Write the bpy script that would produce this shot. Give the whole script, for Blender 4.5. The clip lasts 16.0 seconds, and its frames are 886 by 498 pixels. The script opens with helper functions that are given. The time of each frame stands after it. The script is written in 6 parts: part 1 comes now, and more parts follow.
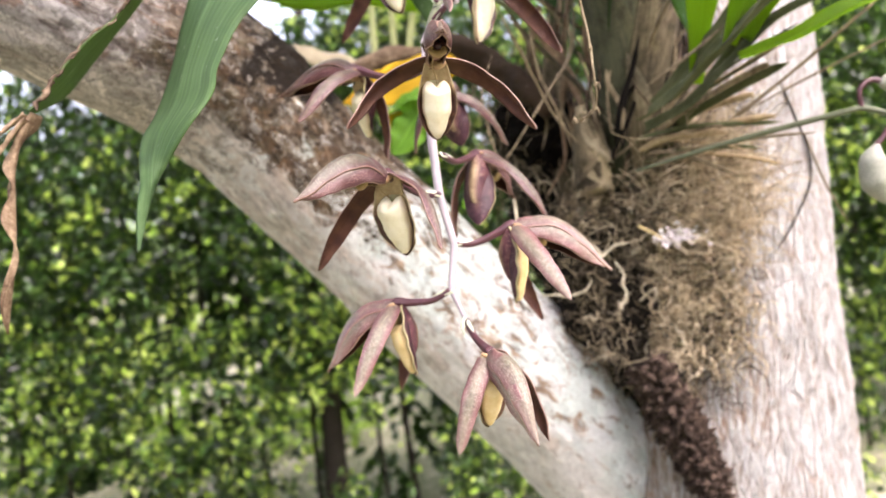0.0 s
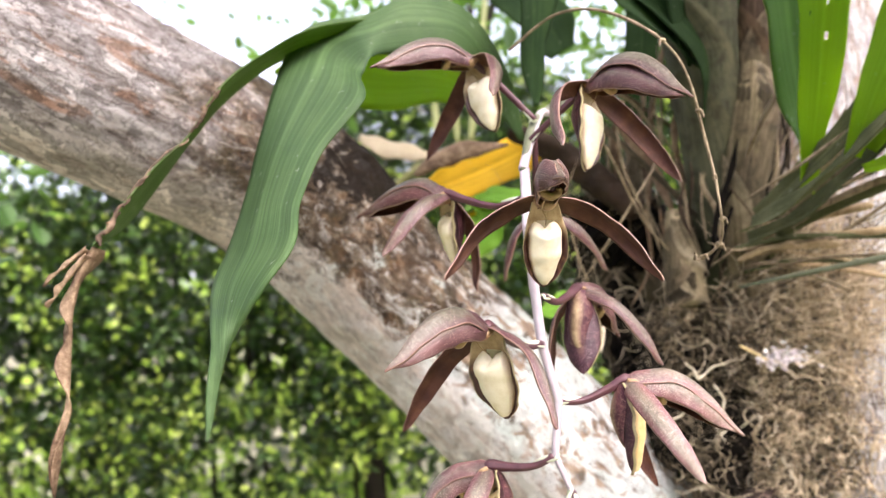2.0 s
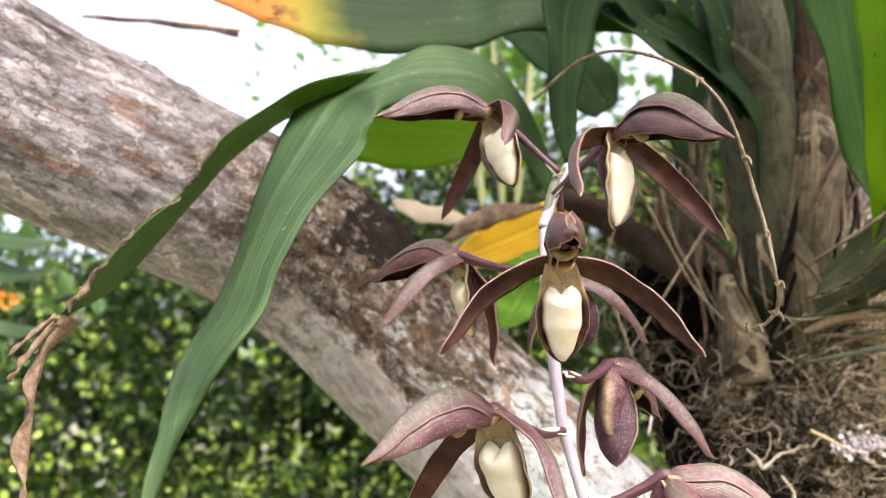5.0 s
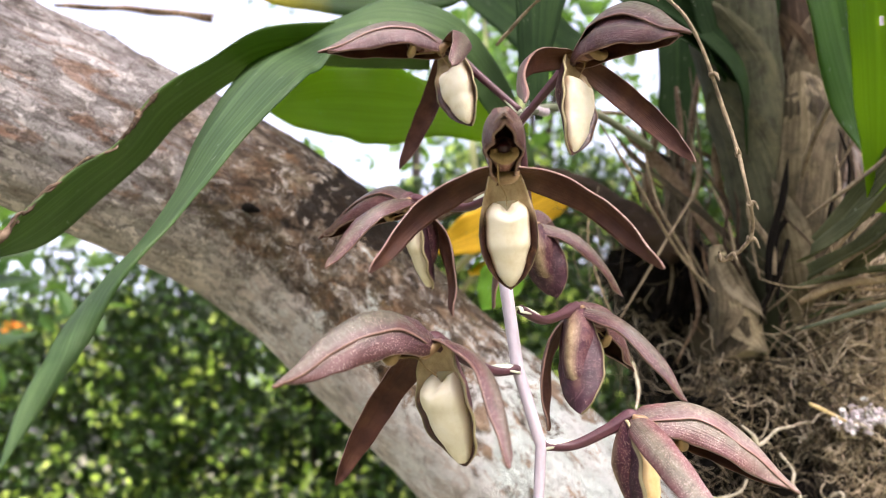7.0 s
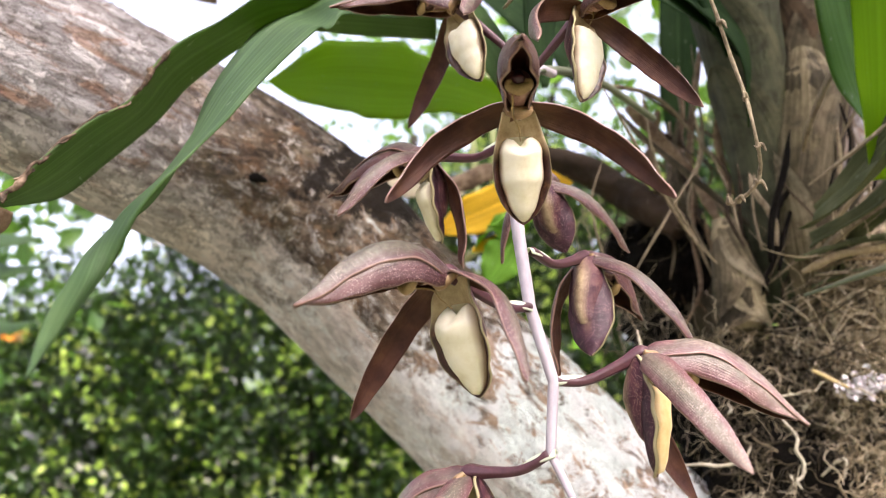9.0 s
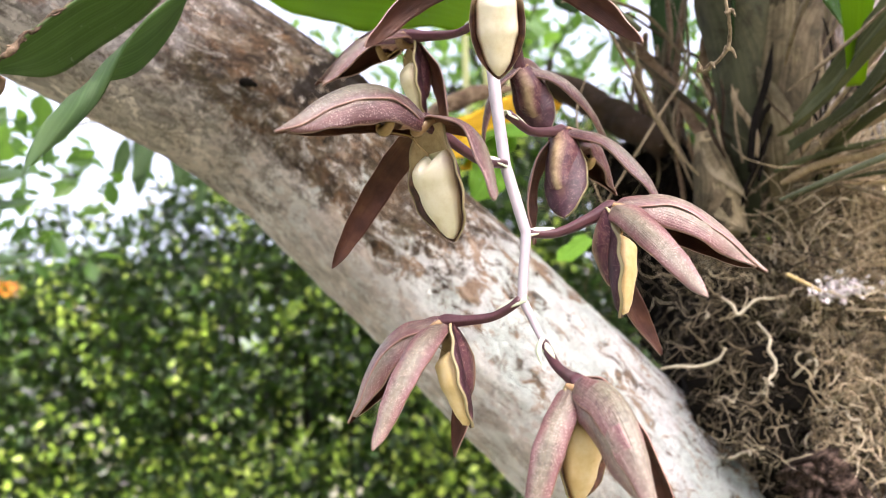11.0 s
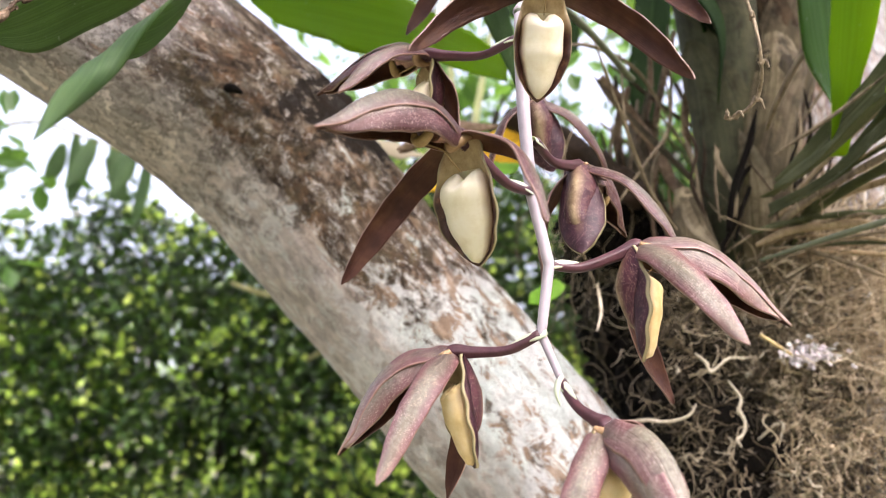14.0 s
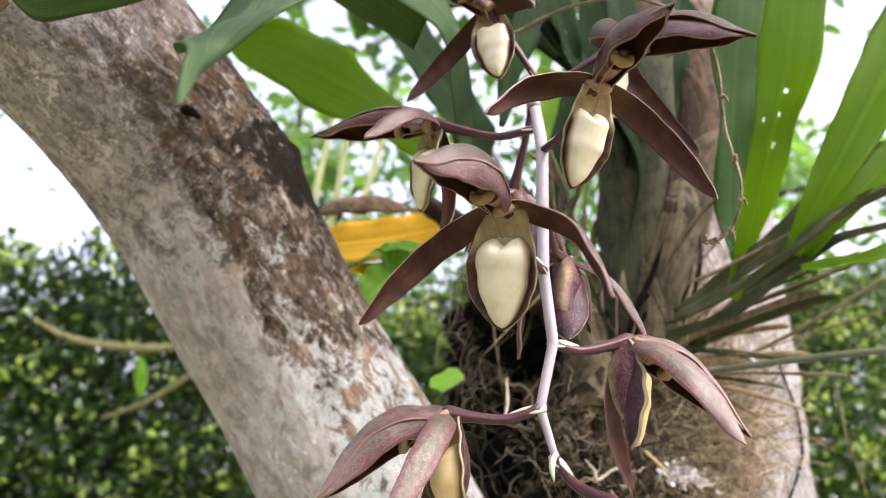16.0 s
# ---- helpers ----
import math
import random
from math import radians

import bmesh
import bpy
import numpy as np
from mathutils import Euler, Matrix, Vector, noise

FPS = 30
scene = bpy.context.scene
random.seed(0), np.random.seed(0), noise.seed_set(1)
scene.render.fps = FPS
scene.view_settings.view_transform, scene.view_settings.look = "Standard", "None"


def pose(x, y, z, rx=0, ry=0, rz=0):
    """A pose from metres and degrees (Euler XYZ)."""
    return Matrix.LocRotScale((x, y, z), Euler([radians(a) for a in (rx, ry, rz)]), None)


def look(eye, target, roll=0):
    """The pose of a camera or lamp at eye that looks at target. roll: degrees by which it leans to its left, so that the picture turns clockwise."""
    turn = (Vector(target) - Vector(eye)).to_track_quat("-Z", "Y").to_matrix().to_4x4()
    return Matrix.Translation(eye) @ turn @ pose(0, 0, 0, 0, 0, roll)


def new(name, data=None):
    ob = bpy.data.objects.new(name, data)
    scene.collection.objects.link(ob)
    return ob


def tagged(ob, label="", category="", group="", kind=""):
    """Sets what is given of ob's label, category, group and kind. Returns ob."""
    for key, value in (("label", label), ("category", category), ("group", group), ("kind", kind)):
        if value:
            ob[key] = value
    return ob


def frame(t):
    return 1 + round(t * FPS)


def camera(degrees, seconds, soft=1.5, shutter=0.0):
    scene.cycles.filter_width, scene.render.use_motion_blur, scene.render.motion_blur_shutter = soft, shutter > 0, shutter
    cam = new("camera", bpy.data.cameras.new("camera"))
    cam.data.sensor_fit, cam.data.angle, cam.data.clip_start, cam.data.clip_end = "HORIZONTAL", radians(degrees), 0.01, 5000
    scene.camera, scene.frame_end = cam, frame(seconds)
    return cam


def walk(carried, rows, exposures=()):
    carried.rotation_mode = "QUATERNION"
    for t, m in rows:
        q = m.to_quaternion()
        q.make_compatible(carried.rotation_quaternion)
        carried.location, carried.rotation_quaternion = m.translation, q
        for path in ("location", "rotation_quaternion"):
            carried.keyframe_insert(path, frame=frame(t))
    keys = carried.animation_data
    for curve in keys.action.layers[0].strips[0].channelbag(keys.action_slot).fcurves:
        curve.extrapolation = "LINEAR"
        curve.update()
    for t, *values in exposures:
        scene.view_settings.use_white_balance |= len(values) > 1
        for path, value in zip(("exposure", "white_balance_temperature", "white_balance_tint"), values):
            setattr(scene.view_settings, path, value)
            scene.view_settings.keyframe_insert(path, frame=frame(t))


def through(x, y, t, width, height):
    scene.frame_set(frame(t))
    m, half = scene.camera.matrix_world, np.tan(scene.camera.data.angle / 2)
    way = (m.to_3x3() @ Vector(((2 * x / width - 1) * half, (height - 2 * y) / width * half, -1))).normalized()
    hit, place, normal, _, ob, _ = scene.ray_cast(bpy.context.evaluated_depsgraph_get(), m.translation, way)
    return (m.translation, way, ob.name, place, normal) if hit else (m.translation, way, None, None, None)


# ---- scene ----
cam = camera(61.8, 16.0, soft=1.0)
cam.data.dof.use_dof = True
cam.data.dof.focus_distance = 0.168
cam.data.dof.aperture_fstop = 19.0
# seconds, place in metres, turn in degrees
PATH = [
    (0, -0.0331, -0.2271, 1.4653, 90.28, 6.05, -7.81),
    (0.5, -0.0316, -0.2226, 1.4722, 91.08, 5.51, -7.02),
    (1, -0.0347, -0.2178, 1.4827, 92.28, 5.03, -5.92),
    (1.5, -0.0380, -0.2056, 1.4885, 93.44, 4.99, -4.90),
    (2, -0.0428, -0.1975, 1.4947, 95.16, 4.99, -4.32),
    (2.5, -0.0414, -0.1903, 1.5045, 96.71, 5.11, -3.42),
    (3, -0.0391, -0.1866, 1.5080, 98.10, 4.94, -2.79),
    (3.2, -0.0394, -0.1851, 1.5071, 98.58, 4.80, -2.40),
    (5.3, -0.0240, -0.1682, 1.4924, 101.10, 4.56, 0.49),
    (5.5, -0.0221, -0.1660, 1.4896, 101.27, 4.72, 0.68),
    (6, -0.0190, -0.1616, 1.4845, 101.80, 5.07, 1.05),
    (6.5, -0.0164, -0.1566, 1.4819, 102.51, 5.22, 1.21),
    (7, -0.0132, -0.1516, 1.4750, 103.04, 5.27, 1.22),
    (7.5, -0.0095, -0.1501, 1.4716, 103.56, 5.31, 1.08),
    (8, -0.0108, -0.1508, 1.4701, 103.88, 5.41, 1.03),
    (8.2, -0.0127, -0.1506, 1.4692, 103.86, 5.50, 1.09),
    (10.3, -0.0204, -0.1505, 1.4435, 101.98, 5.08, 0.70),
    (10.5, -0.0194, -0.1510, 1.4419, 101.63, 5.12, 0.66),
    (11, -0.0164, -0.1521, 1.4343, 100.88, 4.96, 0.61),
    (11.5, -0.0150, -0.1526, 1.4275, 100.17, 5.01, 0.63),
    (12, -0.0149, -0.1529, 1.4223, 99.60, 5.08, 0.66),
    (12.5, -0.0156, -0.1530, 1.4244, 99.76, 5.00, 0.47),
    (13, -0.0186, -0.1516, 1.4299, 100.44, 4.28, -0.42),
    (13.5, -0.0228, -0.1504, 1.4353, 101.86, 3.06, -2.46),
    (14, -0.0351, -0.1408, 1.4334, 103.81, 1.14, -5.61),
    (14.5, -0.0448, -0.1338, 1.4339, 105.84, -1.29, -9.94),
    (15, -0.0599, -0.1324, 1.4337, 108.02, -3.54, -14.63),
    (15.5, -0.0714, -0.1293, 1.4266, 109.89, -4.95, -18.58),
    (16, -0.0751, -0.1308, 1.4242, 111.59, -5.32, -21.52),
]
walk(cam, [(t, pose(x, y, z, rx, ry, rz)) for t, x, y, z, rx, ry, rz in PATH],
     [(0, 2.53, 6500, 23), (3, 2.45, 6500, 23), (7, 2.22, 6450, 23), (12, 2.42, 6450, 23), (16, 2.20, 6400, 23)])

# ---- light ----
SUN_ELEVATION, SUN_AZIMUTH = 52, 150  # degrees above the horizon, degrees from +y towards +x
world = bpy.data.worlds.new("sky")
scene.world = world
world.use_nodes = True
wn = world.node_tree.nodes
sky = wn.new("ShaderNodeTexSky")
sky.sky_type = 'NISHITA'
sky.sun_disc = False
sky.sun_elevation = radians(SUN_ELEVATION)
sky.sun_rotation = radians(SUN_AZIMUTH)
sky.dust_density = 6.0
wn["Background"].inputs["Strength"].default_value = 0.15
haze = wn.new("ShaderNodeHueSaturation")
haze.inputs["Saturation"].default_value = 0.5
world.node_tree.links.new(sky.outputs["Color"], haze.inputs["Color"])
world.node_tree.links.new(haze.outputs["Color"], wn["Background"].inputs["Color"])
sun = new("sun", bpy.data.lights.new("sun", 'SUN'))
sun.data.energy = 1.25
sun.data.angle = radians(35)
sun.data.color = (1.0, 0.95, 0.87)
az, el = radians(SUN_AZIMUTH), radians(SUN_ELEVATION)
sun.matrix_world = look((0, 0, 0), (-math.sin(az) * math.cos(el), -math.cos(az) * math.cos(el), -math.sin(el)))


# ---- materials ----
def material(name, rough=0.6, spec=0.4):
    m = bpy.data.materials.new(name)
    m.use_nodes = True
    b = m.node_tree.nodes["Principled BSDF"]
    b.inputs["Roughness"].default_value = rough
    b.inputs["Specular IOR Level"].default_value = spec
    return m, m.node_tree, b


def nd(tree, kind, **sets):
    n = tree.nodes.new(kind)
    for k, v in sets.items():
        n.inputs[k.replace("_", " ")].default_value = v
    return n


def coords(tree, kind="Object", scale=(1, 1, 1)):
    tc = tree.nodes.new("ShaderNodeTexCoord")
    mp = tree.nodes.new("ShaderNodeMapping")
    mp.inputs["Scale"].default_value = scale
    tree.links.new(tc.outputs[kind], mp.inputs["Vector"])
    return mp.outputs["Vector"]


def noise_tex(tree, vec, scale, detail=6.0, rough=0.6, distortion=0.0):
    n = nd(tree, "ShaderNodeTexNoise", Scale=scale, Detail=detail, Roughness=rough, Distortion=distortion)
    tree.links.new(vec, n.inputs["Vector"])
    return n.outputs["Fac"]


def ramp(tree, fac, stops):
    r = tree.nodes.new("ShaderNodeValToRGB")
    e = r.color_ramp.elements
    while len(e) < len(stops):
        e.new(0.5)
    for s, (p, c) in zip(e, stops):
        s.position = p
        s.color = (c, c, c, 1) if isinstance(c, (int, float)) else (*c, 1)
    tree.links.new(fac, r.inputs["Fac"])
    return r.outputs["Color"]


def mixc(tree, fac, a, b, mode='MIX'):
    m = tree.nodes.new("ShaderNodeMix")
    m.data_type, m.blend_type = 'RGBA', mode
    for sock, v in ((m.inputs[0], fac), (m.inputs[6], a), (m.inputs[7], b)):
        if isinstance(v, (int, float)):
            sock.default_value = v
        elif isinstance(v, tuple):
            sock.default_value = (*v, 1)
        else:
            tree.links.new(v, sock)
    return m.outputs[2]


def math_node(tree, op, a, b=0.0):
    m = tree.nodes.new("ShaderNodeMath")
    m.operation = op
    for sock, v in zip(m.inputs, (a, b)):
        if isinstance(v, (int, float)):
            sock.default_value = v
        else:
            tree.links.new(v, sock)
    return m.outputs[0]


def bump(tree, bsdf, height, strength, distance):
    b = nd(tree, "ShaderNodeBump", Strength=strength, Distance=distance)
    tree.links.new(height, b.inputs["Height"])
    tree.links.new(b.outputs["Normal"], bsdf.inputs["Normal"])


def translucent(m, tree, bsdf, color, amount):
    """Lets light through a thin sheet."""
    t = tree.nodes.new("ShaderNodeBsdfTranslucent")
    if isinstance(color, tuple):
        t.inputs["Color"].default_value = (*color, 1)
    else:
        tree.links.new(color, t.inputs["Color"])
    mx = tree.nodes.new("ShaderNodeMixShader")
    mx.inputs[0].default_value = amount
    tree.links.new(bsdf.outputs[0], mx.inputs[1])
    tree.links.new(t.outputs[0], mx.inputs[2])
    tree.links.new(mx.outputs[0], tree.nodes["Material Output"].inputs["Surface"])


def straight_coords(t, scale=(1, 1, 1)):
    """Places on a stem as if it were straight: across twice, then along in metres from its mark."""
    a = t.nodes.new("ShaderNodeAttribute")
    a.attribute_name = "straight"
    mp = t.nodes.new("ShaderNodeMapping")
    mp.inputs["Scale"].default_value = scale
    t.links.new(a.outputs["Vector"], mp.inputs["Vector"])
    return mp.outputs["Vector"]


def split_xyz(t, v):
    sep = t.nodes.new("ShaderNodeSeparateXYZ")
    t.links.new(v, sep.inputs[0])
    return sep.outputs


def sum_of(t, *terms):
    """Sum of sockets, each with its factor, and a number."""
    out = None
    for x in terms:
        y = math_node(t, 'MULTIPLY', x[0], x[1]) if isinstance(x, tuple) else x
        out = y if out is None else math_node(t, 'ADD', out, y)
    return out


def bark_scales(t, v, g, scale, warp_by):
    """Uneven scales of bark: a tone for each, and the dark joints between them."""
    warp = t.nodes.new("ShaderNodeMix")
    warp.data_type = 'RGBA'
    warp.inputs[0].default_value = warp_by
    t.links.new(g, warp.inputs[6])
    nt = nd(t, "ShaderNodeTexNoise", Scale=90.0, Detail=5.0, Roughness=0.7)
    t.links.new(v, nt.inputs["Vector"])
    t.links.new(nt.outputs["Color"], warp.inputs[7])
    cell, edge = nd(t, "ShaderNodeTexVoronoi", Scale=scale), nd(t, "ShaderNodeTexVoronoi", Scale=scale)
    edge.feature = 'DISTANCE_TO_EDGE'
    for k in (cell, edge):
        t.links.new(warp.outputs[2], k.inputs["Vector"])
    tone = split_xyz(t, cell.outputs["Color"])[0]
    return tone, ramp(t, edge.outputs["Distance"], [(0.0, 1.0), (0.10, 0.0)])


def mat_limb_bark():
    """Flaky grey-brown bark; pale grey-green lichen crust below the scar, and a pale strip for light bounced onto the
    underside.
    """
    m, t, b = material("limb_bark", 0.88, 0.2)
    v, g = straight_coords(t), straight_coords(t, (1, 1, 0.55))
    sx, sy, sz = split_xyz(t, v)
    grain = noise_tex(t, g, 150, 10, 0.74, 0.6)
    fine = noise_tex(t, g, 520, 7, 0.75)
    blot = noise_tex(t, v, 36, 7, 0.68, 0.4)
    brown = ramp(t, grain, [(0.36, (0.022, 0.015, 0.010)), (0.44, (0.088, 0.062, 0.040)), (0.52, (0.190, 0.142, 0.098)), (0.62, (0.38, 0.325, 0.26))])
    rust = math_node(t, 'MULTIPLY', ramp(t, noise_tex(t, g, 105, 8, 0.74, 0.4), [(0.50, 0.0), (0.58, 0.7)]), ramp(t, blot, [(0.38, 0.2), (0.60, 1.0)]))
    brown = mixc(t, rust, brown, (0.30, 0.165, 0.080))
    moss = ramp(t, noise_tex(t, v, 60, 7, 0.7), [(0.50, 0.0), (0.62, 0.5)])
    brown = mixc(t, moss, brown, (0.135, 0.115, 0.058))
    flake = ramp(t, noise_tex(t, g, 190, 10, 0.80, 0.9), [(0.53, 0.0), (0.58, 0.9)])
    brown = mixc(t, flake, brown, (0.60, 0.56, 0.51))
    pit = ramp(t, noise_tex(t, g, 230, 9, 0.78, 0.9), [(0.40, 0.85), (0.45, 0.0)])
    brown = mixc(t, pit, brown, (0.030, 0.021, 0.014))
    # greyer and more drawn out towards the thin end
    thin = straight_coords(t, (1, 1, 0.30))
    plates = noise_tex(t, thin, 125, 10, 0.74, 0.7)
    grey = ramp(t, plates, [(0.37, (0.055, 0.044, 0.037)), (0.43, (0.22, 0.19, 0.172)), (0.50, (0.43, 0.40, 0.385)), (0.62, (0.64, 0.61, 0.60))])
    grey = mixc(t, ramp(t, noise_tex(t, thin, 80, 7, 0.7, 0.9), [(0.56, 0.0), (0.61, 0.75)]), grey, (0.30, 0.175, 0.115))
    far = ramp(t, sum_of(t, (sz, -6.0), (blot, 1.2), -0.80), [(0.25, 0.0), (0.55, 0.9)])
    brown = mixc(t, far, brown, grey)
    # lichen crust
    pale = ramp(t, sum_of(t, (noise_tex(t, g, 70, 10, 0.72, 0.6), 1.0), (math_node(t, 'MAXIMUM', sz, 0.08), 0.9), -0.08), [(0.30, (0.46, 0.39, 0.325)), (0.37, (0.69, 0.685, 0.65)), (0.46, (0.745, 0.76, 0.735)), (0.62, (0.82, 0.83, 0.82))])
    pale = mixc(t, ramp(t, noise_tex(t, v, 26, 5, 0.6), [(0.44, 0.0), (0.56, 0.6)]), pale, (0.58, 0.68, 0.63))
    bare = ramp(t, sum_of(t, (noise_tex(t, g, 110, 10, 0.78, 0.8), 1.0), (blot, 0.40), (sz, -0.30)), [(0.67, 0.0), (0.715, 0.9)])
    pale = mixc(t, bare, pale, ramp(t, grain, [(0.40, (0.085, 0.058, 0.038)), (0.52, (0.31, 0.185, 0.100)), (0.62, (0.47, 0.34, 0.235))]))
    pale = mixc(t, ramp(t, noise_tex(t, straight_coords(t, (1, 1, 0.15)), 170, 6, 0.7), [(0.58, 0.0), (0.64, 0.5)]), pale, (0.42, 0.335, 0.275))
    # Pale underside strip: bounced rim light mixed into the bark colour.
    under = ramp(t, sum_of(t, (sy, 40.0), (grain, 0.8), -1.30), [(0.0, 0.0), (0.30, 1.0)])
    crust = sum_of(t, (sz, 9.0), (under, 0.55), (blot, 2.2), (grain, 2.4), (sy, 6.0), -2.27)
    mask = ramp(t, crust, [(0.36, 0.0), (0.60, 1.0)])
    skin = mixc(t, mask, brown, pale)
    skin = mixc(t, math_node(t, 'MULTIPLY', under, 0.62), skin, ramp(t, grain, [(0.36, (0.54, 0.46, 0.40)), (0.52, (0.84, 0.78, 0.73))]))
    skin = mixc(t, 1.0, skin, ramp(t, fine, [(0.34, 0.80), (0.48, 1.0)]), 'MULTIPLY')
    tone, joint = bark_scales(t, v, straight_coords(t, (1, 1, 0.5)), 240, 0.02)
    skin = mixc(t, math_node(t, 'ADD', math_node(t, 'MULTIPLY', mask, -0.60), 0.85), skin, mixc(t, 1.0, skin, ramp(t, tone, [(0.0, 0.50), (0.5, 0.92), (1.0, 1.45)]), 'MULTIPLY'))
    skin = mixc(t, math_node(t, 'MULTIPLY', joint, math_node(t, 'ADD', math_node(t, 'MULTIPLY', mask, -0.50), 0.62)), skin, (0.050, 0.035, 0.024))
    # black mould round the scar, with stains reaching round the limb
    near = nd(t, "ShaderNodeVectorMath")
    near.operation = 'DISTANCE'
    t.links.new(coords(t), near.inputs[0])
    near.inputs[1].default_value = (-0.0460, 0.1620, 1.5660)
    mould = ramp(t, sum_of(t, (near.outputs["Value"], 9.0), (grain, 0.9), (blot, 0.6)), [(0.98, 1.0), (1.36, 0.0)])
    t.links.new(mixc(t, math_node(t, 'MULTIPLY', mould, 0.92), skin, (0.020, 0.014, 0.010)), b.inputs["Base Color"])
    bump(t, b, sum_of(t, (ramp(t, grain, [(0.36, 0.0), (0.62, 1.0)]), 1.0), (fine, 0.6), (flake, 0.35), (plates, 0.5), (tone, 0.35), (joint, -0.4)), 0.9, 0.0018)
    return m


def mat_trunk_bark():
    """Fissured bark: upright orange-brown cracks between paler plates, whitish crust on the open side and low down."""
    m, t, b = material("trunk_bark", 0.88, 0.2)
    v, g = straight_coords(t), straight_coords(t, (1, 1, 0.30))
    grain, fine = noise_tex(t, g, 230, 9, 0.74, 0.6), noise_tex(t, g, 700, 7, 0.75)
    blot = noise_tex(t, v, 28, 6, 0.66, 0.4)
    brown = ramp(t, grain, [(0.36, (0.035, 0.021, 0.012)), (0.46, (0.120, 0.078, 0.048)), (0.54, (0.23, 0.160, 0.108)), (0.64, (0.40, 0.33, 0.265))])
    brown = mixc(t, ramp(t, noise_tex(t, g, 90, 7, 0.7), [(0.50, 0.0), (0.62, 0.6)]), brown, (0.34, 0.185, 0.080))
    pale = ramp(t, grain, [(0.34, (0.22, 0.16, 0.12)), (0.42, (0.37, 0.335, 0.305)), (0.52, (0.455, 0.445, 0.43)), (0.66, (0.54, 0.54, 0.535))])
    pale = mixc(t, ramp(t, noise_tex(t, v, 60, 7, 0.7), [(0.54, 0.0), (0.64, 0.55)]), pale, (0.42, 0.41, 0.40))
    x, y, z = split_xyz(t, coords(t))
    # Height term also browns the upper trunk in place of leaf shade.
    crust = sum_of(t, (x, 7.5), (z, -2.3), (blot, 1.3), (grain, 0.6), 1.66)
    skin = mixc(t, ramp(t, crust, [(0.36, 0.0), (0.70, 0.95)]), brown, pale)
    warp = t.nodes.new("ShaderNodeMix")
    warp.data_type = 'RGBA'
    warp.inputs[0].default_value = 0.012
    t.links.new(straight_coords(t, (1, 1, 0.17)), warp.inputs[6])
    nt = nd(t, "ShaderNodeTexNoise", Scale=70.0, Detail=4.0)
    t.links.new(g, nt.inputs["Vector"])
    t.links.new(nt.outputs["Color"], warp.inputs[7])
    crack = nd(t, "ShaderNodeTexVoronoi", Scale=210.0)
    crack.feature = 'DISTANCE_TO_EDGE'
    t.links.new(warp.outputs[2], crack.inputs["Vector"])
    lines = ramp(t, math_node(t, 'ADD', crack.outputs["Distance"], math_node(t, 'MULTIPLY', math_node(t, 'SUBTRACT', fine, 0.5), 0.14)), [(0.02, 1.0), (0.13, 0.0)])
    patchy = ramp(t, sum_of(t, (blot, 1.0), (crust, -0.26)), [(0.20, 0.08), (0.44, 0.66)])
    skin = mixc(t, math_node(t, 'MULTIPLY', lines, patchy), skin, mixc(t, ramp(t, blot, [(0.4, 0.0), (0.6, 1.0)]), (0.13, 0.075, 0.045), (0.30, 0.155, 0.070)))
    skin = mixc(t, 1.0, skin, ramp(t, fine, [(0.36, 0.68), (0.54, 1.0)]), 'MULTIPLY')
    t.links.new(skin, b.inputs["Base Color"])
    bump(t, b, sum_of(t, (grain, 1.0), (fine, 0.5), (lines, -0.8)), 1.0, 0.0028)
    return m


def uv_parts(t):
    """Across (0 at the midrib, 0.5 at the margin) and along a sheet."""
    sep = t.nodes.new("ShaderNodeSeparateXYZ")
    t.links.new(coords(t, "UV"), sep.inputs[0])
    return math_node(t, 'ABSOLUTE', math_node(t, 'SUBTRACT', sep.outputs[0], 0.5)), sep.outputs[1]


def freckles(t, v, scale, size, cover):
    """Fine round spots of uneven size, thinned out in patches."""
    vo = nd(t, "ShaderNodeTexVoronoi", Scale=scale, Randomness=1.0)
    t.links.new(v, vo.inputs["Vector"])
    spot = ramp(t, vo.outputs["Distance"], [(size * 0.6, 1.0), (size, 0.0)])
    patch = ramp(t, noise_tex(t, v, scale * 0.16, 4, 0.6), [(0.60 - cover * 0.3, 0.0), (0.72 - cover * 0.3, 1.0)])
    return math_node(t, 'MULTIPLY', spot, patch)


